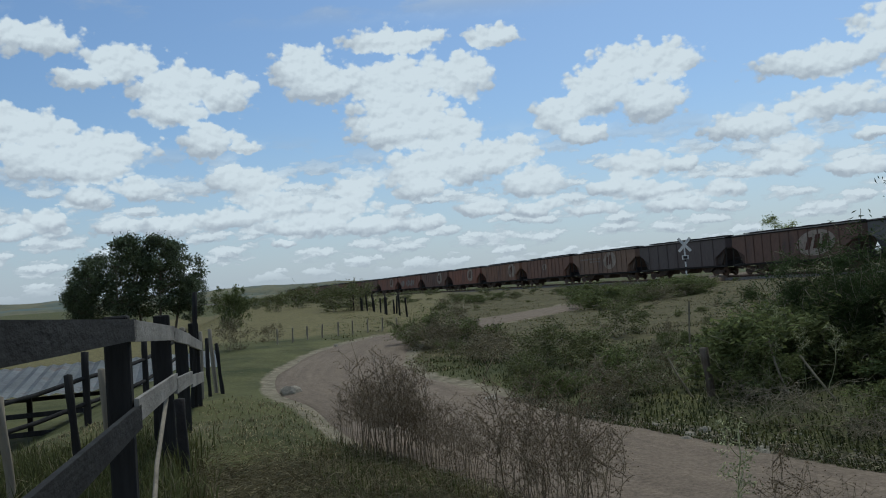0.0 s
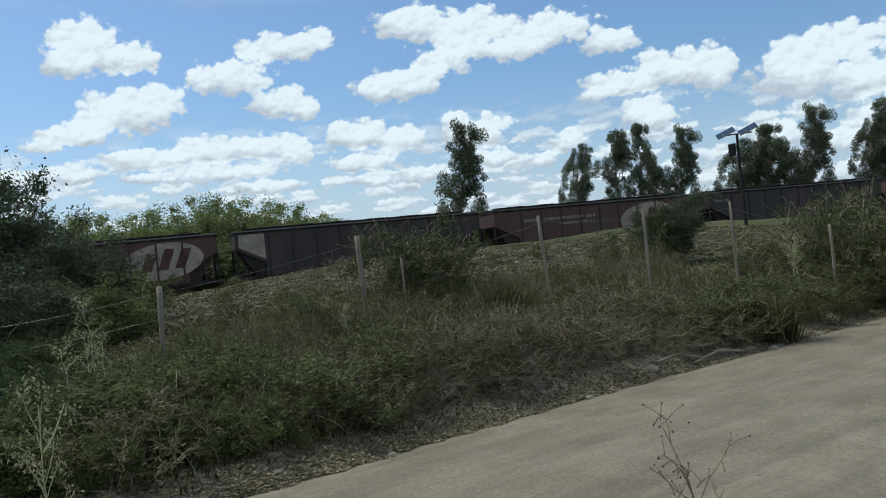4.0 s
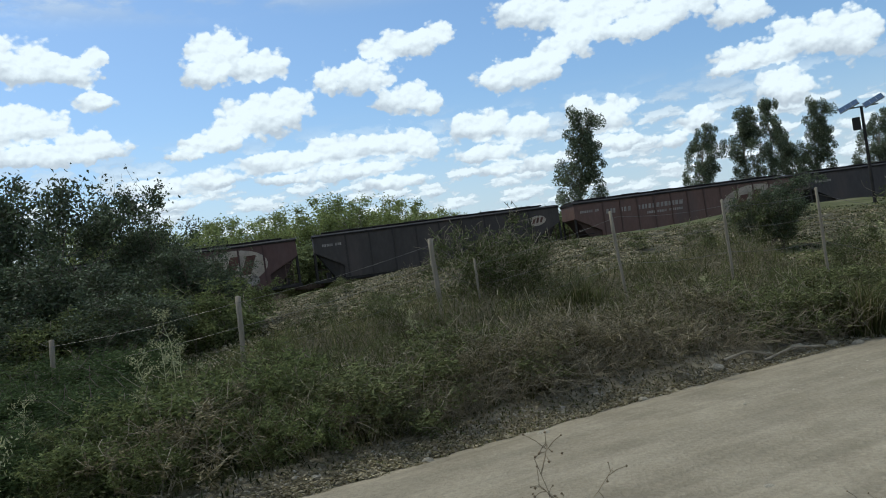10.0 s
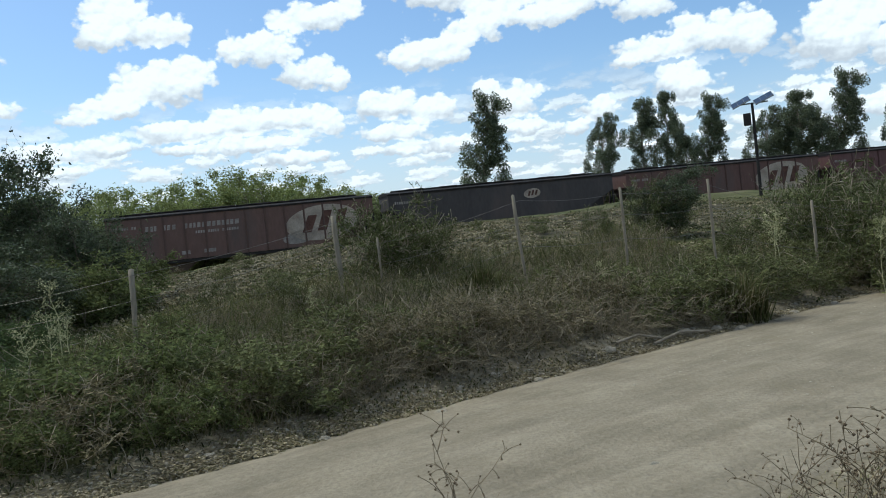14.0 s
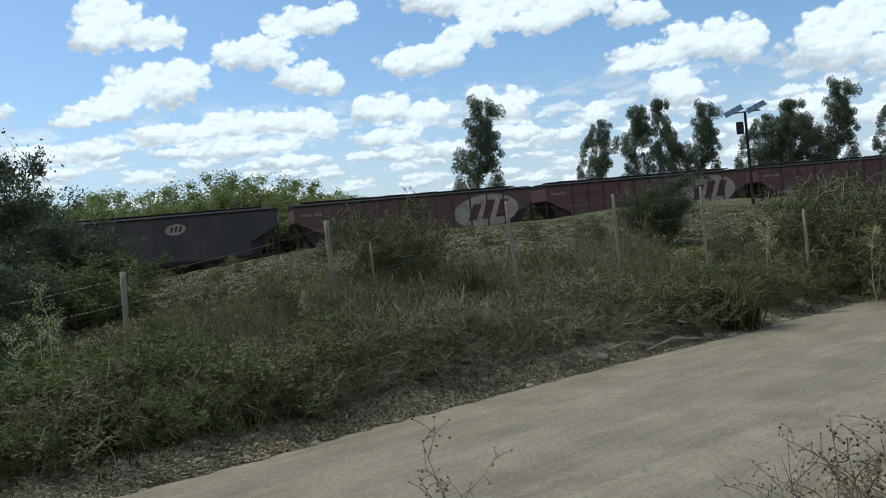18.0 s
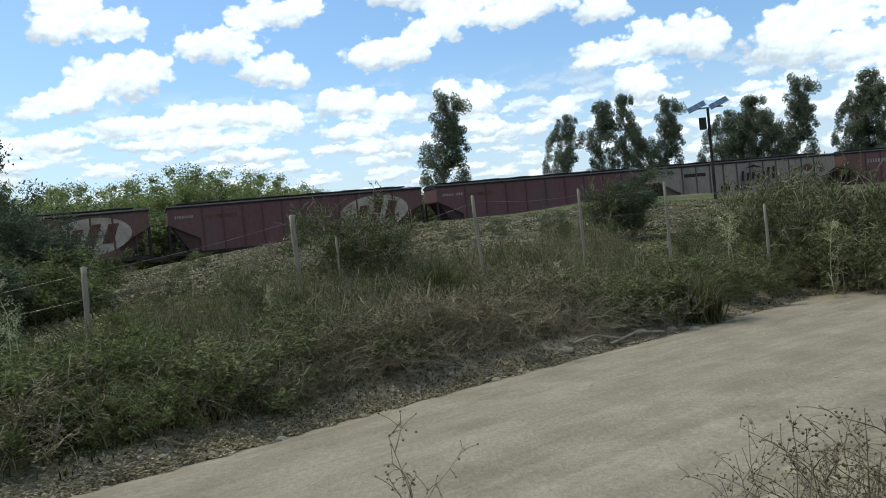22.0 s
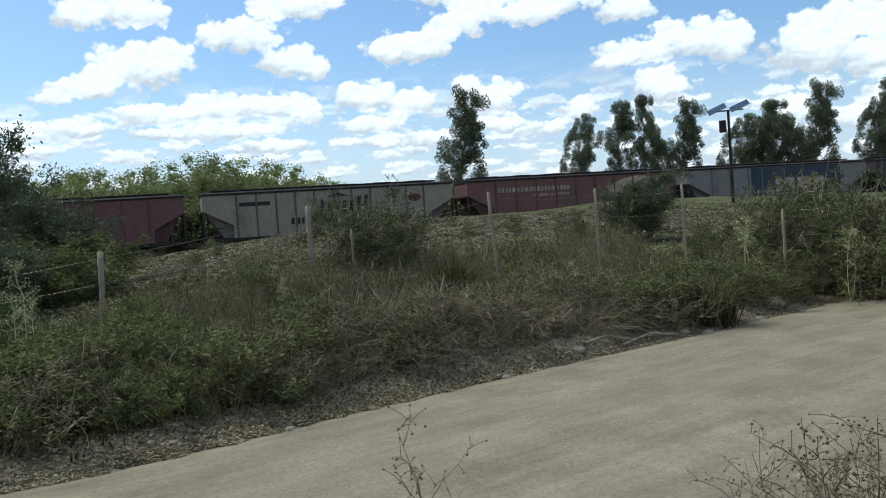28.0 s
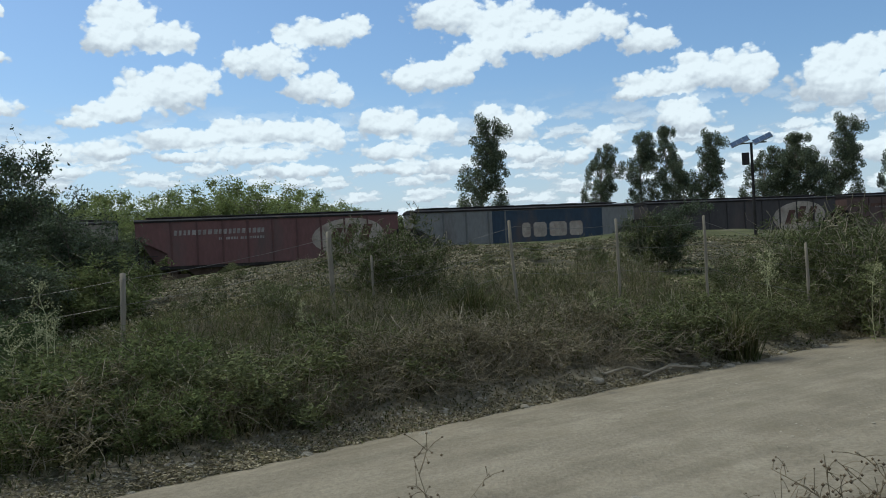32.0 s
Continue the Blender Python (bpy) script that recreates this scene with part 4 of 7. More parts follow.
def wagon(k):
    """The k-th wagon of the train: colour, ribs and marks as they pass."""
    look_of = {
        -5: ((0.115, 0.080, 0.066), "ribs", "dark brown"), -6: ((0.085, 0.080, 0.082), "half", "dark grey"), -7: ((0.165, 0.122, 0.092), "ribs", "faded brown"),
        -8: ((0.155, 0.098, 0.074), "ribs", "faded brown"), -9: ((0.175, 0.112, 0.078), "ribs", "faded brown"), -4: ((0.17, 0.17, 0.17), "panelled", "grey and blue"),
        0: ((0.115, 0.060, 0.053), "few", "dull red"), 1: ((0.060, 0.049, 0.045), "few", "nearly black"), 2: ((0.115, 0.062, 0.056), "few", "brown"),
        3: ((0.064, 0.053, 0.049), "few", "nearly black"), 4: ((0.158, 0.090, 0.074), "ribs", "rusty red"), 5: ((0.068, 0.058, 0.058), "none", "dark slate"),
        6: ((0.145, 0.076, 0.065), "ribs", "rusty red"), 7: ((0.150, 0.070, 0.070), "ribs", "dark red"), 8: ((0.150, 0.068, 0.072), "few", "dark red"),
        9: ((0.315, 0.272, 0.228), "ribs", "stained pale grey"), 10: ((0.175, 0.080, 0.074), "few", "brick red"), 11: ((0.23, 0.225, 0.22), "panelled", "grey and dark blue"),
        12: ((0.064, 0.054, 0.054), "few", "dark slate"), 13: ((0.12, 0.07, 0.06), "ribs", "brown"), 14: ((0.14, 0.07, 0.06), "few", "red-brown"),
    }
    tint, style, word = look_of.get(k, [((0.175, 0.095, 0.072), "ribs", "red-brown"), ((0.130, 0.086, 0.070), "ribs", "dark brown"), ((0.19, 0.098, 0.07), "few", "red-brown")][k % 3])
    # far-left wagons: brightness and red added to the tint against their backlit side
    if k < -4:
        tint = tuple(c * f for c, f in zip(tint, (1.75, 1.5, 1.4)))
    w = holder("hopper_wagon", Matrix.Identity(4), f"{word} covered grain hopper wagon rolling on the track", "freight wagon", "wagons of the grain train")
    painted = [put("body", WM["body"], w)]
    put("roof", WM["roof"], w, "dark rusty roof")
    put("walkway", WM["walkway"], w, "black roof walkway")
    for x in (-6, -3.6, -1.2, 1.2, 3.6, 6):
        put("hatch", WM["hatch"], w, at=pose(x, 0, 0))
    put("sill", WM["sill"], w)
    for turn in (0, 180):
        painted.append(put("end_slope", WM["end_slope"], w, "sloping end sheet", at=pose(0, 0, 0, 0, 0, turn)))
        put("platform", WM["platform"], w, at=pose(0, 0, 0, 0, 0, turn))
    for x in (-4.2, 0, 4.2):
        put("chute", WM["chute"], w, at=pose(x, 0, 0))
    ribs = {"ribs": np.linspace(-6.1, 6.1, 11), "few": np.linspace(-6.1, 6.1, 9), "none": (), "half": (-6.1, -4.0, 0.4, 2.3, 4.2, 6.1), "panelled": (1.7, 2.9, 4.5, 6.1)}[style]
    for x in ribs:
        for sgn in (1, -1):
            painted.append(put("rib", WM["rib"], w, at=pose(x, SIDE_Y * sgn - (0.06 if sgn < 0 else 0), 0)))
    for x in (-BODY / 2 + 0.12, BODY / 2 - 0.12):
        for y in (-SIDE_Y + 0.08, SIDE_Y - 0.08):
            put("corner_post", WM["corner_post"], w, at=pose(x, y, 0))
    put("ladder", WM["ladder"], w, at=pose(-7.55, SIDE_Y - 0.03, 0, 0, 0, 90))
    put("ladder", WM["ladder"], w, at=pose(7.55, -SIDE_Y + 0.03, 0, 0, 0, 90))
    put("coupler", WM["coupler"], w, at=pose(BODY / 2, 0, 0))
    put("coupler", WM["coupler"], w, at=pose(-BODY / 2, 0, 0, 0, 0, 180))
    sets = []
    for x in (-6.0, 6.0):
        b = put("bogie", WM["bogie"], w, at=pose(x, 0, 0))
        for dx in (-0.88, 0.88):
            sets.append(put("wheelset", WM["wheelset"], b, at=pose(dx, 0, 0.46)))
    # end sheets take half the tint: the shade of the recessed ends, painted in
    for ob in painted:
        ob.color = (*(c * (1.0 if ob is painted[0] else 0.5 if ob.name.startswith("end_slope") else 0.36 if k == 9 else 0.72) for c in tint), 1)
    if k in (0, 2, 4, 6, 7, 10, 12, -5):
        emblem(w, {2: 0.74, 0: 0.80, -5: 0.70}.get(k, 0.79), 2.35, 1.12)
    if k in (-7, -8, -9, -10, -11, -13):
        emblem(w, {-7: 0.62, -8: 0.5, -9: 0.8}.get(k, 0.7), 0.7 if k == -8 else 1.6, 0.5 if k == -8 else 1.1, cz=2.7, bars=2)
    if k == -12:
        for f0 in (0.2, 0.45, 0.62):
            plate("graffiti", oval(BODY / 2 - f0 * BODY, 2.3, 1.5, 0.7, 0.1), M["letter"], w)
    if k in (3, 5):
        emblem(w, 0.9 if k == 3 else 0.62, 0.62, 0.33, cz=3.1, bars=3)
    if k in (4, 10, 2, 13, -7):
        lettering(w, 0.14, 0.47, 2.98, 0.30 if k in (4, 10) else 0.2, seed=k + 40)
        lettering(w, 0.30, 0.47, 2.62, 0.16, seed=k + 80)
    if k in (4, 3, 8, 7, 6, 5):
        lettering(w, 0.03, 0.11, 3.2, 0.16, seed=k + 5)
    if k in (6, 7, 8, 9, 13):
        bar = "mark" if k != 9 else "black"
        x0 = BODY / 2 - 0.14 * BODY
        plate("data_panel", [(x0 - 1.9, 3.05), (x0, 3.05), (x0, 3.30), (x0 - 1.9, 3.30)], M[bar], w)
    if k == 1:
        plate("white_panel", [(BODY / 2 - 0.3, 2.95), (BODY / 2 - 0.3, 3.75), (BODY / 2 - 1.9, 3.75), (BODY / 2 - 1.9, 2.15)], M["logo"], w, label="whitewashed end panel")
    if k == 2:
        for n, f0 in enumerate((0.62, 0.66, 0.71, 0.82)):
            plate("graffiti", oval(BODY / 2 - f0 * BODY, 1.6 + 0.1 * (n % 2), 0.4, 0.32), M["letter"], w)
    if k == 4:
        plate("graffiti", oval(BODY / 2 - 0.70 * BODY, 1.75, 1.1, 0.4, 0.1), M["letter"], w)
        for f0, wd in ((0.26, 0.5), (0.34, 0.7)):
            x = BODY / 2 - f0 * BODY
            plate("notice", [(x - wd, 1.4), (x, 1.4), (x, 1.62), (x - wd, 1.62)], M["letter"], w)
    if k == 9:
        # a dark word in bold slanted strokes under a small leaf shape
        for n, hgt in enumerate((0.75, 0.6, 0.6, 0.85, 0.6, 0.9, 0.95)):
            x = BODY / 2 - (0.44 + 0.029 * n) * BODY
            z0 = 2.42 - (0.2 if n == 3 else 0)
            plate("letter_bar", [(x - 0.30, z0), (x - 0.08, z0), (x - 0.18, z0 + hgt), (x - 0.40, z0 + hgt)], M["black"], w, y=SIDE_Y + 0.07)
        plate("leaf_mark", [(0.5, 3.35), (-0.3, 3.62), (-1.2, 3.3), (-0.3, 3.42)], M["black"], w, y=SIDE_Y + 0.07)
        lettering(w, 0.33, 0.50, 1.75, 0.4, "black", seed=3)
        lettering(w, 0.70, 0.80, 1.6, 0.3, "black", seed=4)
        plate("red_mark", oval(BODY / 2 - 0.83 * BODY, 3.05, 0.45, 0.28), M["mark"], w)
    if k in (11, -4):
        x0, x1 = BODY / 2 - 0.34 * BODY, BODY / 2 - 0.84 * BODY
        p = put("blue_panel", share(prism([(x1, SILL + 0.1), (x0, SILL + 0.1), (x0, EAVE - 0.1), (x1, EAVE - 0.1)], SIDE_Y - 0.02, SIDE_Y + 0.03), "blue_panel", M["paint"]), w, "dark blue painted panel")
        p.color = (0.030, 0.052, 0.085, 1)
        x, z0 = BODY / 2 - 0.47 * BODY, 1.9
        y = SIDE_Y + 0.036
        for wd in (0.62, 0.98, 1.3, 1.0):
            c = 0.14
            plate("word_block", [(x - wd + c, z0), (x - c, z0), (x, z0 + c), (x, z0 + 1.0 - c), (x - c, z0 + 1.0), (x - wd + c, z0 + 1.0), (x - wd, z0 + 1.0 - c), (x - wd, z0 + c)], M["logo"], w, y=y)
            x -= wd + 0.22
    return w, sets


TRAIN = {k: wagon(k) for k in range(-20, 16)}
# how far the train has rolled: its couplings stand this share of a wagon past the even pace
SLIP_T = (0, 2.6, 3.5, 5.5, 6, 9, 13, 17, 21, 24.5, 28, 32)
SLIP = (0.84, 0.79, 0.755, 0.61, 0.59, 0.555, 0.50, 0.48, 0.466, 0.48, 0.495, 0.505)


def train_at(k, t):
    """Where the middle of wagon k stands along the track at t seconds."""
    return (k + 0.5 + float(np.interp(t, SLIP_T, SLIP))) * PITCH - 5.7 * t


def wagon_pose(s):
    a, b = on_track(s - 6.0), on_track(s + 6.0)
    c, d = (a + b) / 2, a - b
    return pose(c[0], c[1], c[2], 0, -math.degrees(math.atan2(d[2], math.hypot(d[0], d[1]))), math.degrees(math.atan2(d[1], d[0])))


def motions():
    times = [0.8 * n for n in range(40)] + [32.0]
    spin = [0.1 * n for n in range(321)]
    for k, (w, sets) in TRAIN.items():
        walk(w, [(t, wagon_pose(train_at(k, t))) for t in times])
        if 0 <= k <= 11:
            for ws in sets:
                x = ws.matrix_local.translation.x
                walk(ws, [(t, pose(x, 0, 0.46, 0, math.degrees(-train_at(k, t) / 0.46) % 360.0, 0)) for t in spin])

# ---------- trees, scrub and weeds ----------
def bent_path(a, b, g, sag=0.12, n=5):
    a, b = np.asarray(a, float), np.asarray(b, float)
    t = np.linspace(0, 1, n)[:, None]
    ln = np.linalg.norm(b - a)
    return a + (b - a) * t + g.normal(size=3) * sag * ln * np.sin(np.pi * t) * 0.6 + np.cumsum(g.normal(size=(n, 3)), 0) * 0.03 * ln * t


def tree_meshes(name, seed, high, wide, first, shape, clumps, per_clump, leaf, bark, leafm, stems=1, clump_r=0.09, droop=0.3, trunk_r=0.02, aspect=0.45, twiggy=0):
    """Trunk and crown of a tree: limbs along the trunk, clumps of leaves at their ends and along them."""
    g = np.random.default_rng(seed)
    paths, radii, centres = [], [], []
    per_stem = max(1, clumps // stems)
    for s in range(stems):
        lean = g.normal(size=2) * (0.03 if stems == 1 else 0.22) * high
        top = np.array([lean[0], lean[1], high * (1.0 if stems == 1 else g.uniform(0.7, 0.95))])
        base = np.array([*(g.normal(size=2) * (0.0 if stems == 1 else 0.12)), -0.15])
        trunk = bent_path(base, top, g, 0.05, 9)
        paths.append(trunk)
        radii.append(np.linspace(trunk_r * high / stems**0.4, trunk_r * high * 0.12, 9))
        for c in range(per_stem):
            f = first + (1 - first) * ((c + g.uniform(0, 1)) / per_stem) ** 0.9
            f = min(f, 0.99)
            root = np.array([np.interp(f, np.linspace(0, 1, 9), trunk[:, q]) for q in range(3)])
            u = (f - first) / (1 - first)
            reach = wide * shape(u) * g.uniform(0.35, 1.1)
            a = g.uniform(0, 2 * np.pi)
            end = root + np.array([np.cos(a) * reach, np.sin(a) * reach, reach * g.uniform(0.15, 0.8)])
            end[2] = min(end[2], high * 1.03)
            limb = bent_path(root, end, g, 0.12, 5)
            paths.append(limb)
            r0 = trunk_r * high * 0.34 * (1 - 0.6 * u)
            radii.append(np.linspace(r0, r0 * 0.2, 5))
            cr = clump_r * high * g.uniform(0.6, 1.25)
            n = int(per_clump * g.uniform(0.5, 1.4))
            q = g.normal(size=(n, 3)) * cr * np.array([0.62, 0.62, 0.5])
            centres.append(end + q)
            m = n // 3
            t = g.uniform(0.35, 1.0, m)[:, None]
            centres.append(root + (end - root) * t + g.normal(size=(m, 3)) * cr * 0.5)
            for _ in range(twiggy):
                tip = end + g.normal(size=3) * cr * 1.1 + [0, 0, cr * 0.7]
                paths.append(bent_path(end, tip, g, 0.15, 4))
                radii.append(np.linspace(r0 * 0.22, 0.004, 4))
                k = max(3, n // (4 * twiggy))
                centres.append(end + (tip - end) * g.uniform(0.3, 1.05, k)[:, None] + g.normal(size=(k, 3)) * cr * 0.12)
    V, Q = tubes(paths, radii, 6)
    trunk_me = mesh_of(name + "_trunk", V, Q, bark, smooth=True)
    V, T = leaves(np.concatenate(centres), leaf, aspect, droop, g)
    return trunk_me, mesh_of(name + "_crown", V, T, leafm)


def plant(name, meshes, m, label, category, group="", names=("trunk", "crown")):
    ob = holder(name, m, label, category, group)
    for n, me in zip(names, meshes):
        put(n, me, ob, kind="stuff" if n in ("brushwood", "tuft", "seed_head", "stalk") else "")
    return ob


def standing(yaw, r, scale=1.0, turn=0.0, eye=(0.0, -1.2), sink=0.0, sx=1.0):
    x, y, z = spot(yaw, r, eye)
    return pose(x, y, z - sink, 0, 0, turn) @ Matrix.Diagonal((scale * sx, scale * sx, scale, 1))


round_top = lambda u: math.sqrt(max(0.05, 1 - (2 * u - 0.85) ** 2 * 0.9))   # noqa: E731



def eucalypt_meshes(seed, high, wide, clumps):
    """A slender eucalypt: steep limbs from the trunk, each ending in a dense hanging clump, with sky between the clumps."""
    g = np.random.default_rng(seed)
    lean = g.normal(size=2) * 0.25
    trunk = bent_path((0, 0, -0.3), (lean[0], lean[1], high * 0.90), g, 0.03, 10)
    paths, radii, centres = [trunk], [np.linspace(0.24, 0.03, 10)], []
    bulge = [noise.noise((seed * 3.1, k * 0.9, 0.5)) for k in range(12)]
    for c in range(clumps):
        u = (c + g.uniform(0, 1)) / clumps
        f = 0.20 + 0.80 * u ** 0.92
        a = 2.4 * c + g.uniform(-0.7, 0.7)
        girth = wide * (0.74 + 0.38 * math.sin(math.pi * min(1.0, 0.10 + 0.86 * u))) * (1.0 - 0.42 * max(0.0, u - 0.62) / 0.38) * (1 + 0.55 * float(np.interp(u * 11, range(12), bulge)))
        reach = girth * g.uniform(0.15, 0.95)
        fr = max(0.10, f - 0.07 - 0.05 * reach / wide)
        root = np.array([np.interp(fr, np.linspace(0, 1, 10), trunk[:, q]) for q in range(3)])
        mid = np.array([np.interp(f, np.linspace(0, 1, 10), trunk[:, q]) for q in range(3)])
        end = mid + np.array([math.cos(a) * reach, math.sin(a) * reach, g.uniform(-0.3, 0.3)])
        end[2] = min(end[2] + 1.2 * max(0.0, u - 0.8), high - 0.5)
        paths.append(bent_path(root, end, g, 0.10, 5))
        radii.append(np.linspace(0.07 * (1 - 0.6 * u) + 0.015, 0.012, 5))
        cr = g.uniform(0.48, 1.06) * (1.0 if u < 0.8 else 0.85)
        n = int(360 * cr * cr) + 30
        q = g.normal(size=(n, 3))
        q /= np.linalg.norm(q, axis=1, keepdims=True)
        q *= (cr * g.random(n) ** 0.42)[:, None] * np.array([0.95, 0.95, 1.0])
        q[:, 2] -= 0.25 * np.hypot(q[:, 0], q[:, 1])
        centres.append(end + q)
        m = n // 5
        centres.append(root + (end - root) * g.uniform(0.45, 1.0, m)[:, None] + g.normal(size=(m, 3)) * 0.22)
    V, Q = tubes(paths, radii, 6)
    trunk_me = mesh_of("eucalypt_trunk", V, Q, M["euc_bark"], smooth=True)
    V, T = leaves(np.concatenate(centres), 0.26, 0.36, 0.6, g)
    return trunk_me, mesh_of("eucalypt_crown", V, T, M["euc_leaf"])


EUC = [eucalypt_meshes(11 + n, 16.0, 2.75, (70, 62, 66, 58, 64)[n]) for n in range(5)]


def eucalypt(n, yaw, r, up, sx):
    """A eucalypt whose top stands at an elevation, seen from where the camera stands."""
    x, y, z = spot(yaw, r)
    scale = (r * math.tan(radians(up)) + 1.75 - z) / 16.0
    plant("eucalyptus_tree", EUC[n % 5], standing(yaw, r, scale, 70 * n, sx=sx / scale), "tall slender eucalyptus with a clumped grey-green crown", "tree", "eucalyptus row beyond the railway")


eucalypt(0, -87.35, 96, 9.15, 1.05)
for n, (yaw, r, up, sx) in enumerate(((-95.5, 112, 7.4, 0.98), (-97.95, 113, 7.35, 1.02), (-99.9, 114, 7.4, 0.82), (-100.75, 118, 5.85, 0.9), (-102.0, 113, 7.15, 1.0), (-105.7, 116, 6.3, 1.15), (-106.9, 121, 5.4, 1.1),
                                      (-107.9, 118, 6.25, 1.1), (-108.9, 122, 5.7, 1.05), (-109.9, 117, 7.35, 1.12), (-113.4, 117, 6.75, 1.0), (-114.0, 120, 7.0, 1.05), (-115.2, 118, 5.9, 0.9), (-116.3, 120, 5.75, 0.9),
                                      (-117.6, 118, 6.0, 1.15), (-119.0, 120, 5.6, 1.1), (-120.6, 121, 5.7, 1.1))):
    eucalypt(n + 1, yaw, r, up, sx * 0.87)

GROVE = [tree_meshes("grove_tree", 31 + n, 11.0, 2.7, 0.16, round_top, 84, 80, 0.32, M["bark"], M["grove_leaf"], clump_r=0.065, droop=0.2, trunk_r=0.016) for n in range(3)]
for n, (yaw, r, h) in enumerate(((30.9, 92, 0.54), (29.9, 94, 0.68), (28.0, 92, 0.83), (26.9, 95, 0.88), (25.9, 92, 0.83), (25.0, 95, 0.80), (24.0, 93, 0.55), (30.3, 98, 0.58))):
    plant("grove_tree", GROVE[n % 3], standing(yaw, r, h, 50 * n, eye=(0, 0)), "dark rounded tree in a dense grove on the pasture", "tree", "grove on the pasture")

ACACIA = [tree_meshes("thorn_tree", 51 + n, 5.4, 2.1, 0.22, round_top, 54, 130, 0.15, M["bark"], M["acacia_leaf"], stems=3, clump_r=0.085, droop=0.0, trunk_r=0.016, twiggy=4) for n in range(3)]
for n, (yaw, r, h, sx) in enumerate(((-34.0, 23, 0.55, 0.9), (-38.6, 23, 0.84, 0.85), (-43.0, 23.5, 0.82, 0.85), (-46.6, 22, 0.76, 0.9), (-49.6, 23, 0.88, 0.9), (-53.3, 23, 0.93, 0.85), (-57.4, 24, 0.86, 0.75),
                                     (-60.4, 23.5, 0.60, 0.8), (-62.8, 24.5, 0.44, 0.85), (-35, 19, 0.46, 1.2), (-39.5, 18.5, 0.5, 1.3), (-43.5, 19, 0.5, 1.3), (-47.5, 18.5, 0.48, 1.3), (-51.5, 19.5, 0.5, 1.3), (-55.5, 20, 0.46, 1.2), (-59, 20.5, 0.40, 1.1), (-62.2, 21.5, 0.44, 1.0), (-64.6, 21.5, 0.36, 1.0), (-57, 17.5, 0.3, 1.4), (-61, 18, 0.27, 1.3), (-52, 18, 0.32, 1.4), (-37, 21, 0.5, 1.3), (-45, 21, 0.5, 1.3), (-33, 20, 0.4, 1.2))):
    plant("thorn_tree", ACACIA[n % 3], standing(yaw, r, h, 80 * n, eye=(0, -0.4), sx=sx), "dark thorny acacia tree with spiky twigs beside the fence", "tree", "thorn trees by the railway")

LINE = [tree_meshes("line_tree", 71 + n, 7.6, 2.7, 0.28, round_top, 40, 90, 0.21, M["euc_bark"], M["hedge_leaf"], stems=5, clump_r=0.07, droop=0.1, trunk_r=0.010) for n in range(3)]
g_line = random.Random(5)
for n in range(46):
    yaw = -54 - 30.5 * n / 45
    h = float(np.interp(yaw, [-84.5, -80, -76, -72, -66, -58], [0.72, 0.82, 1.02, 1.13, 1.10, 1.16]))
    plant("small_tree", LINE[n % 3], standing(yaw + g_line.uniform(-0.4, 0.4), g_line.uniform(74, 88), h * g_line.uniform(0.86, 1.06), 60 * n), "small yellow-green tree with pale stems behind the train", "tree", "tree line beyond the railway")

# low thicket behind the track
THICKET = [tree_meshes("thicket", 171 + n, 3.4, 2.3, 0.03, round_top, 46, 110, 0.22, M["euc_bark"], M["thicket_leaf"], stems=5, clump_r=0.13, droop=0.0, trunk_r=0.012) for n in range(2)]
for n in range(64):
    yaw = -50 - 72 * ((n * 0.618) % 1.0)
    plant("thicket_bush", THICKET[n % 2], standing(yaw, track_range(yaw) + g_line.uniform(5, 11), g_line.uniform(1.05, 1.28), 50 * n, sx=1.05), "dense low green thicket behind the train", "bush", "thicket beyond the railway")

FEATHER = [tree_meshes("feather_shrub", 91 + n, 2.9, 0.85, 0.18, round_top, 36, 210, 0.085, M["twig"], M["feather_leaf"], stems=5, clump_r=0.085, droop=-0.1, trunk_r=0.010, aspect=0.18, twiggy=5) for n in range(2)]
for n, (yaw, r, h, sx) in enumerate(((-14.4, 13.5, 0.52, 1.1), (-16.6, 13.2, 0.60, 1.0), (-19.8, 13.0, 0.48, 1.2), (-22.6, 13.2, 0.62, 1.1), (-25.6, 13.4, 0.92, 1.1), (-28.6, 13.8, 1.0, 1.1), (-31.6, 14.2, 0.92, 1.1), (-18.2, 15, 0.46, 1.2), (-17.6, 13.2, 0.54, 1.3), (-20.8, 13.4, 0.60, 1.3), (-24.4, 12, 0.6, 1.2), (-33.8, 15.5, 0.9, 1.2))):
    plant("feathery_shrub", FEATHER[n % 2], standing(yaw, r, h, 90 * n, eye=(0, 0), sx=sx), "soft feathery green shrub growing on the bank", "shrub", "feathery shrubs on the bank", ("brushwood", "foliage"))

SCRUB = [tree_meshes("scrub", 111 + n, 0.95, 0.55, 0.08, round_top, 26, 60, 0.060, M["twig"], M["scrub_leaf"], stems=4, clump_r=0.15, droop=0.0, trunk_r=0.012, twiggy=3, aspect=0.35) for n in range(4)]
BROWN = [tree_meshes("brown_scrub", 131 + n, 0.85, 0.6, 0.05, round_top, 30, 26, 0.055, M["twig"], M["brown_leaf"], stems=5, clump_r=0.15, droop=0.0, trunk_r=0.013, twiggy=6, aspect=0.3) for n in range(3)]


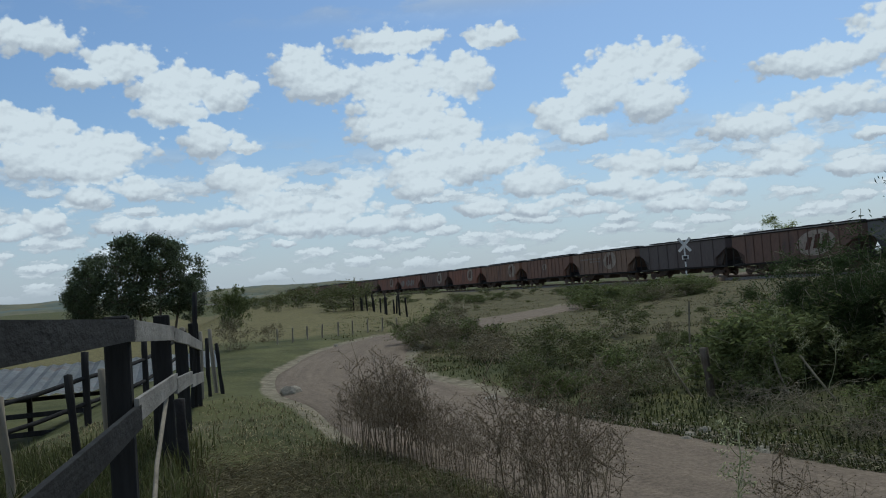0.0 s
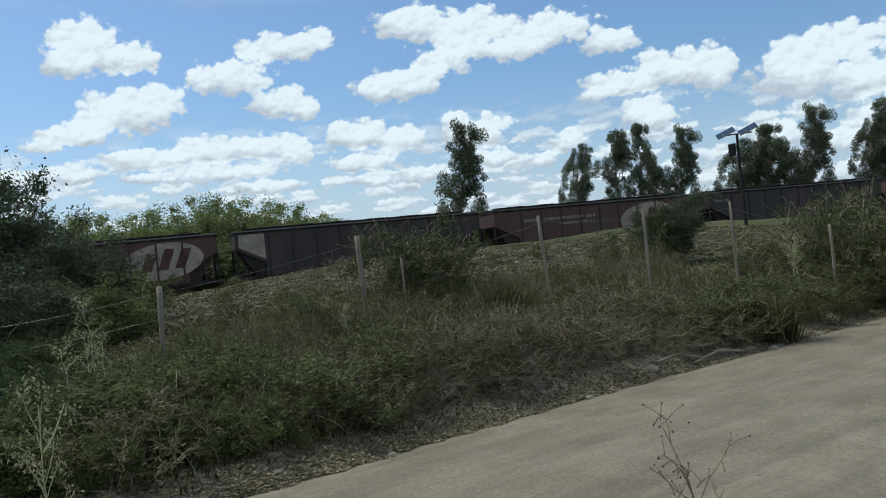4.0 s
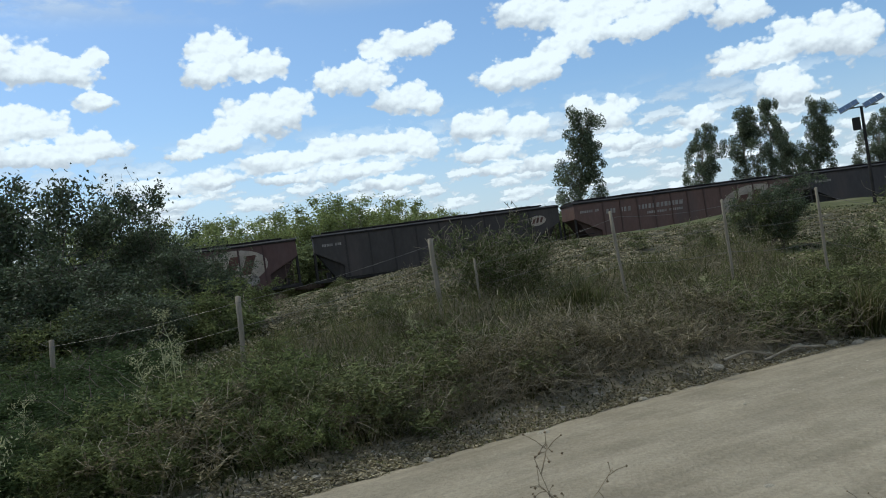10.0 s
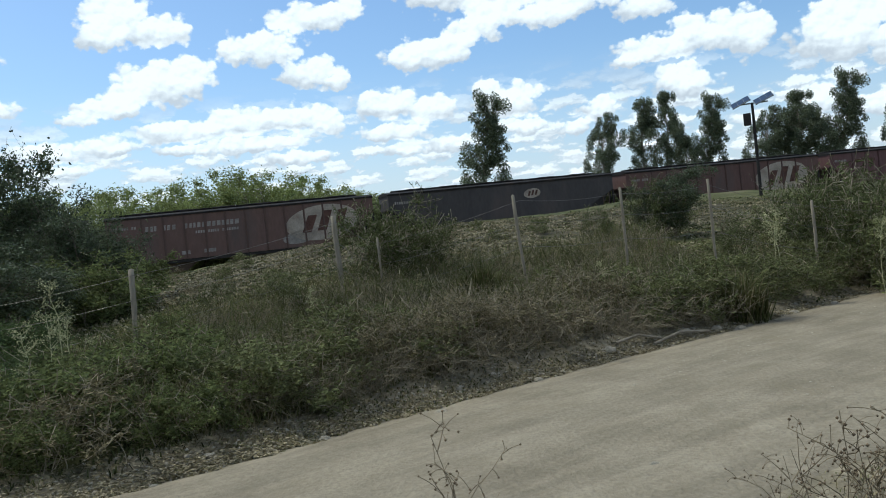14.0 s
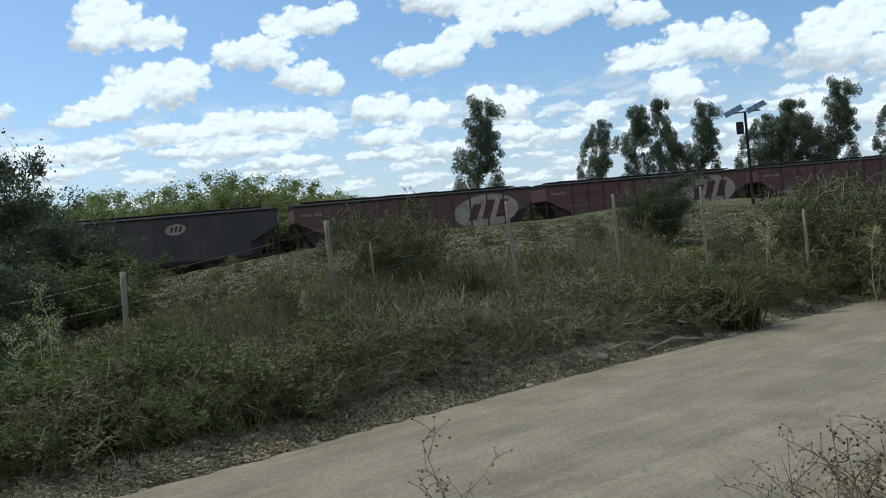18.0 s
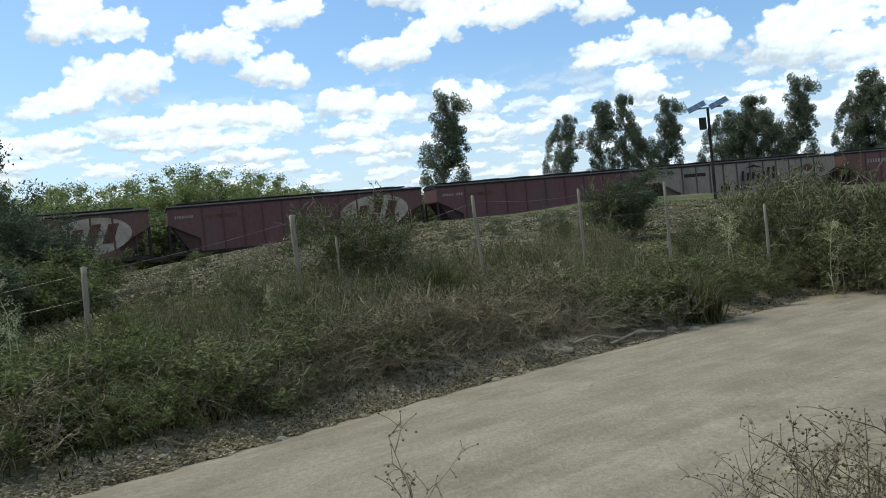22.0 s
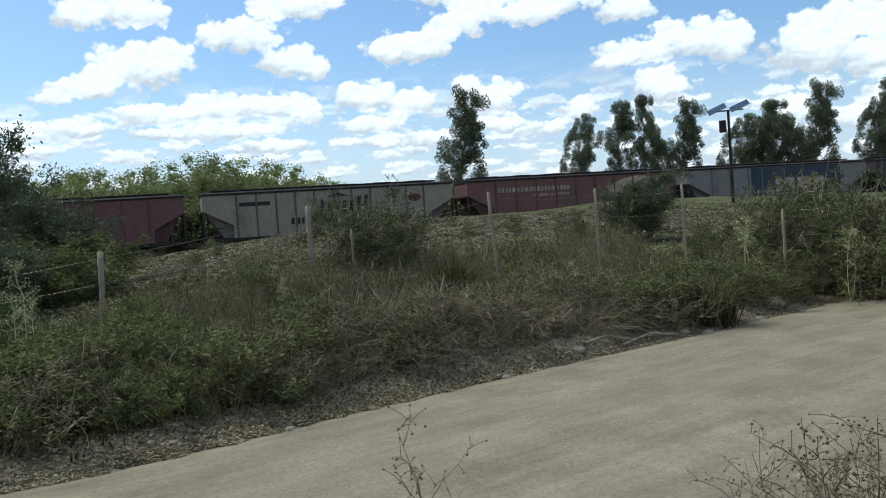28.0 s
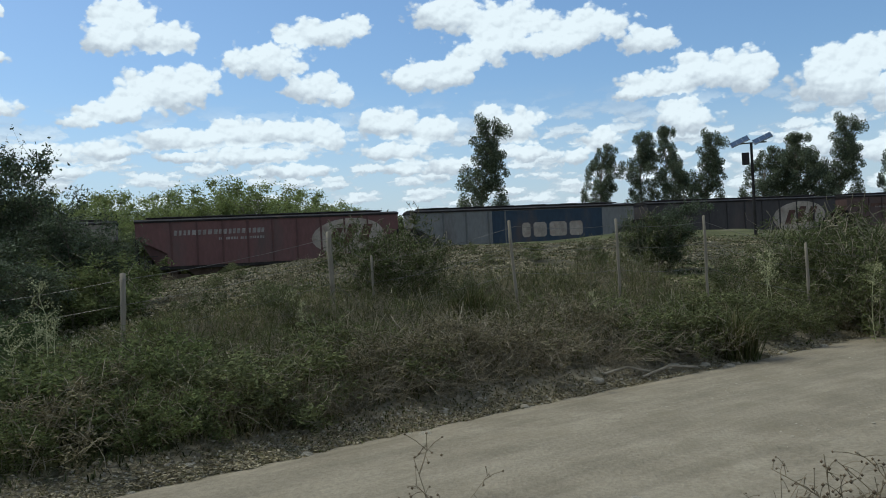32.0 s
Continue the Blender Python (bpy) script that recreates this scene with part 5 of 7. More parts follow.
SHADE = [tree_meshes("shade_scrub", 151 + n, 0.95, 0.6, 0.04, round_top, 30, 85, 0.060, M["twig"], M["shade_leaf"], stems=4, clump_r=0.15, droop=0.1, trunk_r=0.010, twiggy=2, aspect=0.4) for n in range(3)]
UNDER = [tree_meshes("undergrowth", 161 + n, 0.95, 0.65, 0.03, round_top, 34, 95, 0.055, M["bark"], M["feather_leaf"], stems=5, clump_r=0.15, droop=0.0, trunk_r=0.010, twiggy=2, aspect=0.3) for n in range(2)]
BROOM = [tree_meshes("broom", 181 + n, 1.25, 0.42, 0.10, round_top, 44, 30, 0.075, M["twig"], M["broom_leaf"], stems=9, clump_r=0.09, droop=-0.9, trunk_r=0.007, twiggy=6, aspect=0.12) for n in range(3)]


def bush(yaw, r, h, kind="green", eye=(0.0, -1.2), sx=1.0):
    n = int(abs(yaw * 7 + r * 13))
    if kind == "broom":
        return plant("broom_shrub", BROOM[n % 3], standing(yaw, r, h, n * 40 % 360, eye, 0.02, sx), "wispy upright olive broom shrub on the slope", "shrub", "broom shrubs on the slope", ("brushwood", "foliage"))
    if kind == "under":
        return plant("undergrowth_bush", UNDER[n % 2], standing(yaw, r, h, n * 40 % 360, eye, 0.02, sx), "dark feathery undergrowth beneath the thorn trees", "bush", "undergrowth by the thorn trees", ("brushwood", "foliage"))
    if kind == "dark":
        return plant("leafy_bush", SHADE[n % 3], standing(yaw, r, h, n * 40 % 360, eye, 0.02, sx), "dark green leafy bush low on the bank", "bush", "leafy bushes on the bank", ("brushwood", "foliage"))
    meshes = SCRUB[n % 4] if kind == "green" else BROWN[n % 3]
    words = "low green scrub bush on the grassy bank" if kind == "green" else "brown twiggy half-dead bush on the bank"
    return plant("scrub_bush" if kind == "green" else "dry_bush", meshes, standing(yaw, r, h, n * 40 % 360, eye, 0.02, sx), words, "bush",
                 "scrub on the bank" if kind == "green" else "dry bushes on the bank", ("brushwood", "foliage"))


def bank_edge(yaw, eye=(0.0, -1.2)):
    """How far from the eye the road's far edge lies at a bearing."""
    d = np.array([-math.sin(radians(yaw)), math.cos(radians(yaw))])
    rr = np.arange(2, 34, 0.2)
    xy = np.array(eye) + rr[:, None] * d
    dist, k, side = near_line(ROAD, xy)
    inside = np.where(dist < ROAD_HALF[k])[0]
    return float(rr[inside[-1]]) if len(inside) else 9.0


g_bank = random.Random(12)
for n in range(150):
    yaw = -52 - 66 * ((n * 0.618) % 1.0)
    e = bank_edge(yaw)
    r = e + 0.95 + (max(13.2, e + 3.4) - e) * g_bank.random() ** 1.3
    dry = (-97 < yaw < -77 and r < e + 3.2 and g_bank.random() < 0.55) or g_bank.random() < 0.12
    bush(yaw, r, g_bank.uniform(0.45, 0.85) * (1.0 if r < e + 2.6 else 0.62), "brown" if dry else "dark" if yaw > -69 and g_bank.random() < 0.85 else "green", sx=g_bank.uniform(1.0, 1.5))
for n in range(66):
    yaw = 6 - 58 * ((n * 0.618) % 1.0)
    e = bank_edge(yaw, (0, 0))
    r = e + 0.6 + 11 * g_bank.random() ** 1.2
    h = g_bank.uniform(0.3, 0.75)
    if yaw > -13:
        h = min(h, max(0.15, 1.75 - 0.062 * r - 0.3))
    bush(yaw, r, h, "brown" if g_bank.random() < 0.2 else "dark" if g_bank.random() < 0.75 else "green", (0, 0), g_bank.uniform(1.0, 1.5))
for n in range(34):
    yaw = -66 - 52 * ((n * 0.618) % 1.0)
    bush(yaw, g_bank.uniform(15, 30), g_bank.uniform(0.25, 0.6), "brown" if g_bank.random() < 0.4 else "green", sx=g_bank.uniform(1.0, 1.4))
for n in range(20):
    bush(-106.5 - 13 * ((n * 0.618) % 1.0), g_bank.uniform(14.5, 19), g_bank.uniform(0.9, 1.55), "broom" if n % 2 else "green", sx=g_bank.uniform(0.8, 1.1))
# single bushes that stand out
for yaw, r, h, kind, eye, sx in ((-99.4, 21.3, 1.1, "broom", (0, -1.2), 1.0), (-98.2, 20.8, 1.2, "broom", (0, -1.2), 0.9), (-94.8, 19, 0.75, "broom", (0, -1.2), 1.0), (-79.2, 14.8, 1.15, "broom", (0, -1.2), 1.2), (-80.5, 14.7, 1.2, "broom", (0, -1.2), 1.2), (-68.5, 15.5, 0.62, "broom", (0, -1.2), 1.3), (-73.6, 13.6, 0.55, "broom", (0, -1.2), 1.2), (-86.6, 14.2, 0.5, "broom", (0, -1.2), 1.3), (-103.5, 17, 0.8, "broom", (0, -1.2), 1.2),
                                 (-81.8, 14.6, 1.1, "broom", (0, -1.2), 1.2), (-82.9, 14.8, 0.9, "broom", (0, -1.2), 1.2), (-73.8, 15.2, 0.75, "green", (0, -1.2), 0.9),
                                 (0.6, 15.5, 0.72, "green", (0, 0), 1.5), (-2.2, 15.5, 0.72, "green", (0, 0), 1.7), (3.6, 17.5, 0.62, "brown", (0, 0), 2.2), (5.4, 18.5, 0.5, "brown", (0, 0), 2.0), (6.8, 20, 0.42, "green", (0, 0), 1.8),
                                 (-4.6, 21, 0.95, "green", (0, 0), 1.2), (-7.5, 19, 0.55, "brown", (0, 0), 1.3), (21.4, 27, 1.05, "brown", (0, 0), 1.15), (19.3, 31, 0.7, "brown", (0, 0), 1.2)):
    bush(yaw, r, h, kind, eye, sx)
for yaw, r, h in ((-98.8, 21.0, 0.30), (-98.1, 21.2, 0.22), (-99.5, 21.3, 0.2)):
    plant("thorn_bush", ACACIA[int(h * 100) % 3], standing(yaw, r, h, 40, sx=1.05), "dark bushy young acacia on the slope", "bush", "young acacias on the slope")
# undergrowth below the thorn trees, and scrub over the open ground by the road
for n in range(40):
    bush(-34 - 33 * ((n * 0.618) % 1.0), g_bank.uniform(17.5, 23), g_bank.uniform(0.95, 1.5), "dark", (0, -0.4), g_bank.uniform(1.1, 1.6))
for n in range(150):
    yaw, r = 15 - 27 * ((n * 0.618) % 1.0), 21 + 75 * g_bank.random() ** 1.4
    x, y, _ = spot(yaw, r, (0, 0))
    d, k, _ = near_line(ROAD, np.array([[x, y]]))
    if d[0] < ROAD_HALF[k[0]] + 1.2 or (r < 64 and yaw > 8):
        continue
    if yaw < 4.2 and r < 60 and g_bank.random() < 0.6:
        continue
    bush(yaw, r, min(g_bank.uniform(0.35, 0.9), max(0.2, 1.4 - 0.051 * r) if yaw < 4.2 and r < 60 else max(0.25, 1.5 - 0.014 * r)), ("dark", "brown", "green")[n % 3], (0, 0), g_bank.uniform(1.2, 2.2))
for yaw, r, h, kind in ((9.0, 23, 0.85, "brown"), (8.2, 24, 0.9, "dark"), (7.4, 22, 0.8, "brown"), (6.6, 23, 0.9, "brown"), (5.8, 22, 0.75, "dark"), (5.0, 21, 0.65, "brown"), (4.2, 20, 0.55, "brown"), (9.8, 25, 0.7, "dark")):
    bush(yaw, r, h, kind, (0, 0), 1.5)
for n in range(30):
    yaw = -1.4 - 8.5 * ((n * 0.618) % 1.0)
    bush(yaw, g_bank.uniform(36, 62), g_bank.uniform(0.7, 1.15), ("dark", "brown", "dark")[n % 3], (0, 0), g_bank.uniform(1.6, 2.4))
for n in range(26):
    yaw = -13 - 20 * ((n * 0.618) % 1.0)
    bush(yaw, g_bank.uniform(11.5, 15.5), g_bank.uniform(0.7, 1.15), "dark", (0, 0), g_bank.uniform(1.2, 1.7))
for n in range(90):
    yaw = -22 - 37 * ((n * 0.618) % 1.0)
    e = bank_edge(yaw, (0, -0.6))
    bush(yaw, e + 0.8 + 8.5 * g_bank.random() ** 0.9, g_bank.uniform(0.45, 0.95), "under", (0, -0.6), g_bank.uniform(1.2, 1.8))
for n in range(28):
    yaw = -109.5 - 10.5 * ((n * 0.618) % 1.0)
    bush(yaw, g_bank.uniform(15.5, 20), g_bank.uniform(1.2, 1.7), "broom" if n % 3 else "green", sx=g_bank.uniform(0.8, 1.2))
# pasture shrubs on the far left
plant("round_tree", THICKET[0], standing(21.4, 46, 0.60, 20, (0, 0), sx=0.58), "rounded dark green tree beside the pasture fence", "tree")
for n in range(44):
    yaw = 22 - 22 * ((n * 0.618) % 1.0)
    r = g_bank.uniform(60, 150)
    bush(yaw, r, g_bank.uniform(1.3, 2.6) if yaw > 13 else g_bank.uniform(0.45, 0.95), "green", (0, 0), g_bank.uniform(1.2, 2.2))
plant("far_tree", LINE[0], standing(-14.6, 118, 0.95, 0, (0, 0)), "lone yellow-green tree behind the train", "tree")
plant("far_tree", LINE[1], standing(-16.9, 122, 0.62, 0, (0, 0)), "lone yellow-green tree behind the train", "tree")


def blades(name, xy, height, mats, label, lean=0.5, wide=0.012, share_dry=0.35, seed=1):
    """Grass: bent blades rooted at the given places."""
    g = np.random.default_rng(seed)
    n = len(xy)
    z = heights(xy)
    base = np.column_stack([xy, z - 0.02])
    a = g.uniform(0, 2 * np.pi, n)
    h = height * g.uniform(0.4, 1.25, n)
    d = np.stack([np.cos(a), np.sin(a), np.zeros(n)], 1)
    s = np.stack([-np.sin(a), np.cos(a), np.zeros(n)], 1) * (wide * g.uniform(0.6, 1.5, n))[:, None]
    ln = g.uniform(0.05, lean, n)[:, None]
    mid = base + d * ln * h[:, None] * 0.3 + np.array([0, 0, 1.0]) * h[:, None] * 0.6
    tip = base + d * ln * h[:, None] + np.array([0, 0, 1.0]) * h[:, None] * (1 - 0.35 * ln)
    V = np.stack([base - s, base + s, mid + s * 0.8, mid - s * 0.8, tip], 1).reshape(-1, 3)
    k = np.arange(n)[:, None] * 5
    T = np.concatenate([k + [[0, 1, 2]], k + [[0, 2, 3]], k + [[3, 2, 4]]], 1).reshape(-1, 3)
    idx = np.repeat((g.random(n) < share_dry).astype(int), 3)
    put(name, mesh_of(name, V, T, mats, idx), label=label, category="grass", kind="stuff")


def scatter(n, yaw0, yaw1, r0, r1, eye, seed, power=1.0, clump=0.0, keep=None, gap=0.02):
    g = np.random.default_rng(seed)
    yaw = np.radians(g.uniform(yaw0, yaw1, n))
    r = r0 + (r1 - r0) * g.random(n) ** power
    xy = np.stack([eye[0] - np.sin(yaw) * r, eye[1] + np.cos(yaw) * r], 1)
    if clump:
        k = g.integers(0, max(1, n // 14), n)
        xy = xy[k] + g.normal(size=(n, 2)) * clump * (0.5 + r[k] / 20)[:, None]
    d, kk, side = near_line(ROAD, xy)
    ok = d > ROAD_HALF[kk] + gap + g.exponential(0.10, n)
    if keep:
        ok &= keep(xy, side)
    return xy[ok]


on_bank = lambda xy, side: side < 0    # noqa: E731
on_verge = lambda xy, side: side > 0   # noqa: E731
GR = [M["grass"], M["straw"]]
blades("bank_grass", scatter(60000, -120, -66, 8, 19, (0, -0.8), 3, 1.0, 0.30, on_bank, 0.6), 0.13, GR, "half-dry grass on the bank", 1.9, 0.007, 0.45, 3)
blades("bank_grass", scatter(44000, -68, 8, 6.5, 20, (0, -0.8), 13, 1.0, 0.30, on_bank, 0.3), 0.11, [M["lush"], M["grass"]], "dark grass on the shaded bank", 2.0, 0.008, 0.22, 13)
blades("slope_grass", scatter(52000, -118, -60, 13, 38, (0, -1.2), 4, 0.8, 0.09, on_bank), 0.06, GR, "short tufted dry grass on the slope", 1.8, 0.014, 0.42, 4)
blades("verge_grass", scatter(34000, -6, 38, 2.0, 14, (0, 0), 5, 1.0, 0.25, on_verge), 0.08, GR, "rough grass on the roadside verge", 2.2, 0.005, 0.78, 5)
blades("near_grass", scatter(26000, -125, -6, 1.8, 6.0, (0, -0.8), 6, 0.9, 0.12, on_verge), 0.07, GR, "short dry grass beside the road", 1.5, 0.004, 0.7, 6)
blades("fence_grass", scatter(12000, 25, 37, 4.0, 10, (0, 0), 7, 0.9, 0.16, on_verge), 0.34, GR, "tall green grass under the plank fence", 0.8, 0.006, 0.08, 7)
blades("weed_grass", scatter(9000, 2, 16, 5.4, 9.6, (0, 0), 31, 1.0, 0.14, on_verge), 0.15, GR, "tufts of green grass among the dry weeds", 1.1, 0.005, 0.45, 31)
road_spot = np.random.default_rng(36)
blades("road_tuft", np.array([5.78, -2.25]) + road_spot.normal(size=(260, 2)) * [0.16, 0.10], 0.07, GR, "small dry tuft growing in the road", 1.8, 0.004, 0.6, 36)
for n, (yaw, r) in enumerate(((-100.4, 13.6), (-101.6, 13.2), (-103.6, 12.9), (-86.5, 13.2))):
    x, y, z = spot(yaw, r)
    gg = np.random.default_rng(60 + n)
    blades("grass_tussock", np.array([x, y]) + gg.normal(size=(420, 2)) * 0.12, 0.75, GR, "arching green grass tussock on the bank", 1.25, 0.010, 0.15, 80 + n)


def weed_mesh(seed, high, stems, forks, seeds, spread, head):
    """A dry weed: thin stems that fork near the top and end in small round seed heads."""
    g = np.random.default_rng(seed)
    paths, radii, heads = [], [], []
    for s in range(stems):
        a = g.uniform(0, 2 * np.pi)
        h = high * g.uniform(0.72, 1.0)
        root = np.array([*(g.normal(size=2) * 0.04 * stems**0.5), -0.03])
        top = root + np.array([np.cos(a) * spread * h * g.uniform(0.2, 1), np.sin(a) * spread * h * g.uniform(0.2, 1), h])
        main = bent_path(root, top, g, 0.06, 7)
        paths.append(main)
        radii.append(np.linspace(0.0048, 0.0016, 7))
        heads.append(top)
        for k in range(forks):
            f = g.uniform(0.35, 0.95)
            p = np.array([np.interp(f, np.linspace(0, 1, 7), main[:, q]) for q in range(3)])
            b = g.uniform(0, 2 * np.pi)
            ln = h * g.uniform(0.12, 0.34)
            e = p + np.array([np.cos(b) * ln * 0.75, np.sin(b) * ln * 0.75, ln * g.uniform(0.3, 0.8)])
            br = bent_path(p, e, g, 0.12, 5)
            paths.append(br)
            radii.append(np.linspace(0.0032, 0.0014, 5))
            for q in range(seeds):
                t = g.uniform(0.4, 1.0)
                c = np.array([np.interp(t, np.linspace(0, 1, 5), br[:, i]) for i in range(3)])
                o = c + g.normal(size=3) * 0.035
                paths.append(np.stack([c, (c + o) / 2 + [0, 0, 0.006], o]))
                radii.append(np.array([0.0016, 0.0014, 0.0012]))
                heads.append(o)
    V, Q = tubes(paths, radii, 3)
    H = np.array(heads)
    o = np.array([(1, 0, 0), (-1, 0, 0), (0, 1, 0), (0, -1, 0), (0, 0, 1), (0, 0, -1)]) * head
    HV = (H[:, None] + o[None] * g.uniform(0.6, 1.3, len(H))[:, None, None]).reshape(-1, 3)
    f8 = np.array([(0, 2, 4), (2, 1, 4), (1, 3, 4), (3, 0, 4), (2, 0, 5), (1, 2, 5), (3, 1, 5), (0, 3, 5)])
    T = (np.arange(len(H))[:, None, None] * 6 + f8[None]).reshape(-1, 3)
    return mesh_of("weed_stems", V, Q, M["weed_stem"]), mesh_of("weed_heads", HV, T, M["seed"])


WEED = [weed_mesh(200 + n, 1.15, 3, 8, 6, 0.10, 0.0065) for n in range(4)]
SPARSE = [weed_mesh(220 + n, 1.2, 1, 13, 9, 0.10, 0.006) for n in range(3)]


def weed(yaw, r, h, eye, sparse=False, turn=None):
    n = int(abs(yaw * 17 + r * 31))
    return plant("dry_weed", (SPARSE if sparse else WEED)[n % (3 if sparse else 4)], standing(yaw, r, h, turn if turn is not None else n * 50 % 360, eye),
                 "dry brown weed with small round seed heads" if not sparse else "single dry weed stalk with scattered seed heads", "weed", "dry weeds on the verge", ("brushwood", "seed_head"))


g_weed = random.Random(4)
for n in range(46):
    f = (n * 0.618) % 1.0
    yaw = 14.9 - 9.2 * f
    r = float(np.interp(yaw, [5.5, 15], [7.4, 10.0])) + g_weed.uniform(-0.6, 0.35)
    weed(yaw, r, float(np.interp(yaw, [5.5, 7, 10, 13, 14.9], [0.55, 0.62, 0.72, 0.88, 0.55])) * g_weed.uniform(0.78, 1.08), (0, 0))
for yaw, r, h in ((4.2, 5.9, 0.88), (3.4, 5.6, 0.75), (2.4, 5.5, 0.8), (1.2, 5.3, 0.72), (-0.2, 5.5, 0.80), (-1.0, 5.2, 0.7), (-1.8, 5.6, 0.85), (-3.0, 5.5, 0.66), (0.6, 5.0, 0.6), (5.0, 6.2, 0.7), (5.6, 6.6, 0.6), (-14.0, 4.9, 0.66), (-14.8, 4.7, 0.6), (-17.2, 4.6, 0.5), (-16.0, 4.4, 0.5), (-18.6, 4.3, 0.5)):
    weed(yaw, r, h * 1.25, (0, 0), sparse=True)
    weed(yaw + 0.55, r + 0.2, h * 1.1, (0, 0), sparse=r > 5.3)
for n in range(13):
    weed(12.9 - 4.2 * ((n * 0.618) % 1.0), g_weed.uniform(8.3, 9.4), g_weed.uniform(0.82, 1.0) * (1.0 if n % 3 else 1.1), (0, 0))
for n in range(12):
    weed(3.8 - 6.5 * ((n * 0.618) % 1.0), g_weed.uniform(5.9, 6.6), g_weed.uniform(0.68, 0.9), (0, 0), sparse=n % 3 == 0)
weed(-83.0, 3.05, 0.92, (0, -1.2), True, 20)
weed(-83.8, 3.2, 0.45, (0, -1.2), True, 120)
for yaw, r, h in ((-108.4, 3.1, 0.95), (-106.6, 3.2, 0.72), (-110.0, 3.0, 0.85), (-111.6, 3.1, 0.9), (-107.6, 2.9, 0.62), (-109.2, 2.8, 0.72), (-112.8, 2.9, 0.95), (-105.4, 3.0, 0.5), (-114, 3, 1.0), (-116, 3.1, 1.0), (-111, 2.6, 0.6)):
    weed(yaw, r, h, (0, -1.2), sparse=g_weed.random() < 0.35)


def dead_brush_mesh(seed):
    """A tangle of thin dead branches that arch over and fork."""
    g = np.random.default_rng(seed)
    paths, radii = [], []
    for s in range(16):
        a = g.uniform(0, 2 * np.pi)
        out, up = g.uniform(0.3, 0.9), g.uniform(0.15, 0.5)
        root = np.array([*(g.normal(size=2) * 0.18), 0.0])
        t = np.linspace(0, 1, 8)[:, None]
        d = np.array([np.cos(a), np.sin(a), 0.0])
        main = root + d * out * t + np.array([0, 0, 1.0]) * up * np.sin(t * g.uniform(1.2, 2.0)) + np.cumsum(g.normal(size=(8, 3)) * 0.035, 0)
        paths.append(main)
        radii.append(np.linspace(0.006, 0.002, 8))
        for k in range(10):
            i = g.integers(2, 8)
            e = main[i] + g.normal(size=3) * [0.16, 0.16, 0.12] + d * 0.1
            paths.append(bent_path(main[i], e, g, 0.15, 4))
            radii.append(np.linspace(0.0045, 0.002, 4))
    V, Q = tubes(paths, radii, 3)
    return (mesh_of("dead_brush", V, Q, M["dead"]),)


BRUSH = [dead_brush_mesh(260 + n) for n in range(4)]
g_br = random.Random(8)
for n in range(46):
    yaw = -70 - 34 * ((n * 0.618) % 1.0)
    if n > 40:
        yaw = -10 - 10 * ((n * 0.618) % 1.0)
    eye = (0, -1.2) if yaw < -55 else (0, 0)
    plant("dead_brush", BRUSH[n % 4], standing(yaw, bank_edge(yaw, eye) + g_br.uniform(0.7, 3.2), g_br.uniform(0.5, 0.85), 57 * n, eye), "tangle of thin pale dead branches on the bank", "brushwood", "dead brush on the bank", ("brushwood",))


def dead_bough(yaw, r, seed, reach, rise):
    """A fallen bough: thick pale limbs that fan out from one point and fork."""
    g = np.random.default_rng(seed)
    paths, radii = [], []
    for k in range(6):
        a = g.uniform(0, 2 * np.pi)
        d = np.array([math.cos(a), math.sin(a), 0.0])
        t = np.linspace(0, 1, 8)[:, None]
        ln = reach * g.uniform(0.6, 1.1)
        main = np.array([0, 0, rise]) + d * ln * t - np.array([0, 0, 1.0]) * rise * 1.05 * t ** g.uniform(0.9, 1.7) + np.cumsum(g.normal(size=(8, 3)) * 0.02, 0)
        paths.append(main)
        radii.append(np.linspace(0.010, 0.004, 8))
        for f in range(7):
            i = int(g.integers(2, 8))
            e = main[i] + d * ln * g.uniform(0.12, 0.35) + g.normal(size=3) * [0.14, 0.14, 0.09]
            paths.append(bent_path(main[i], e, g, 0.12, 5))
            radii.append(np.linspace(0.007, 0.003, 5))
    V, Q = tubes(paths, radii, 5)
    plant("dead_bough", (mesh_of("dead_bough", V, Q, M["bough"]),), standing(yaw, r, 1.0, 40 * seed), "fallen dead bough with pale forking limbs on the bank", "branch", "dead boughs on the bank", ("brushwood",))


for n, (yaw, out, reach, rise) in enumerate(((-85.4, 1.7, 0.85, 0.80), (-87.2, 1.9, 0.7, 0.7), (-95.2, 1.7, 0.8, 0.6), (-80.6, 1.5, 0.6, 0.6), (-74.8, 2.3, 0.5, 0.6), (-91.0, 2.2, 0.6, 0.55), (-70.0, 1.6, 0.55, 0.45), (-99.0, 2.0, 0.6, 0.5))):
    dead_bough(yaw, bank_edge(yaw) + out, 430 + n, reach, rise * 0.72)


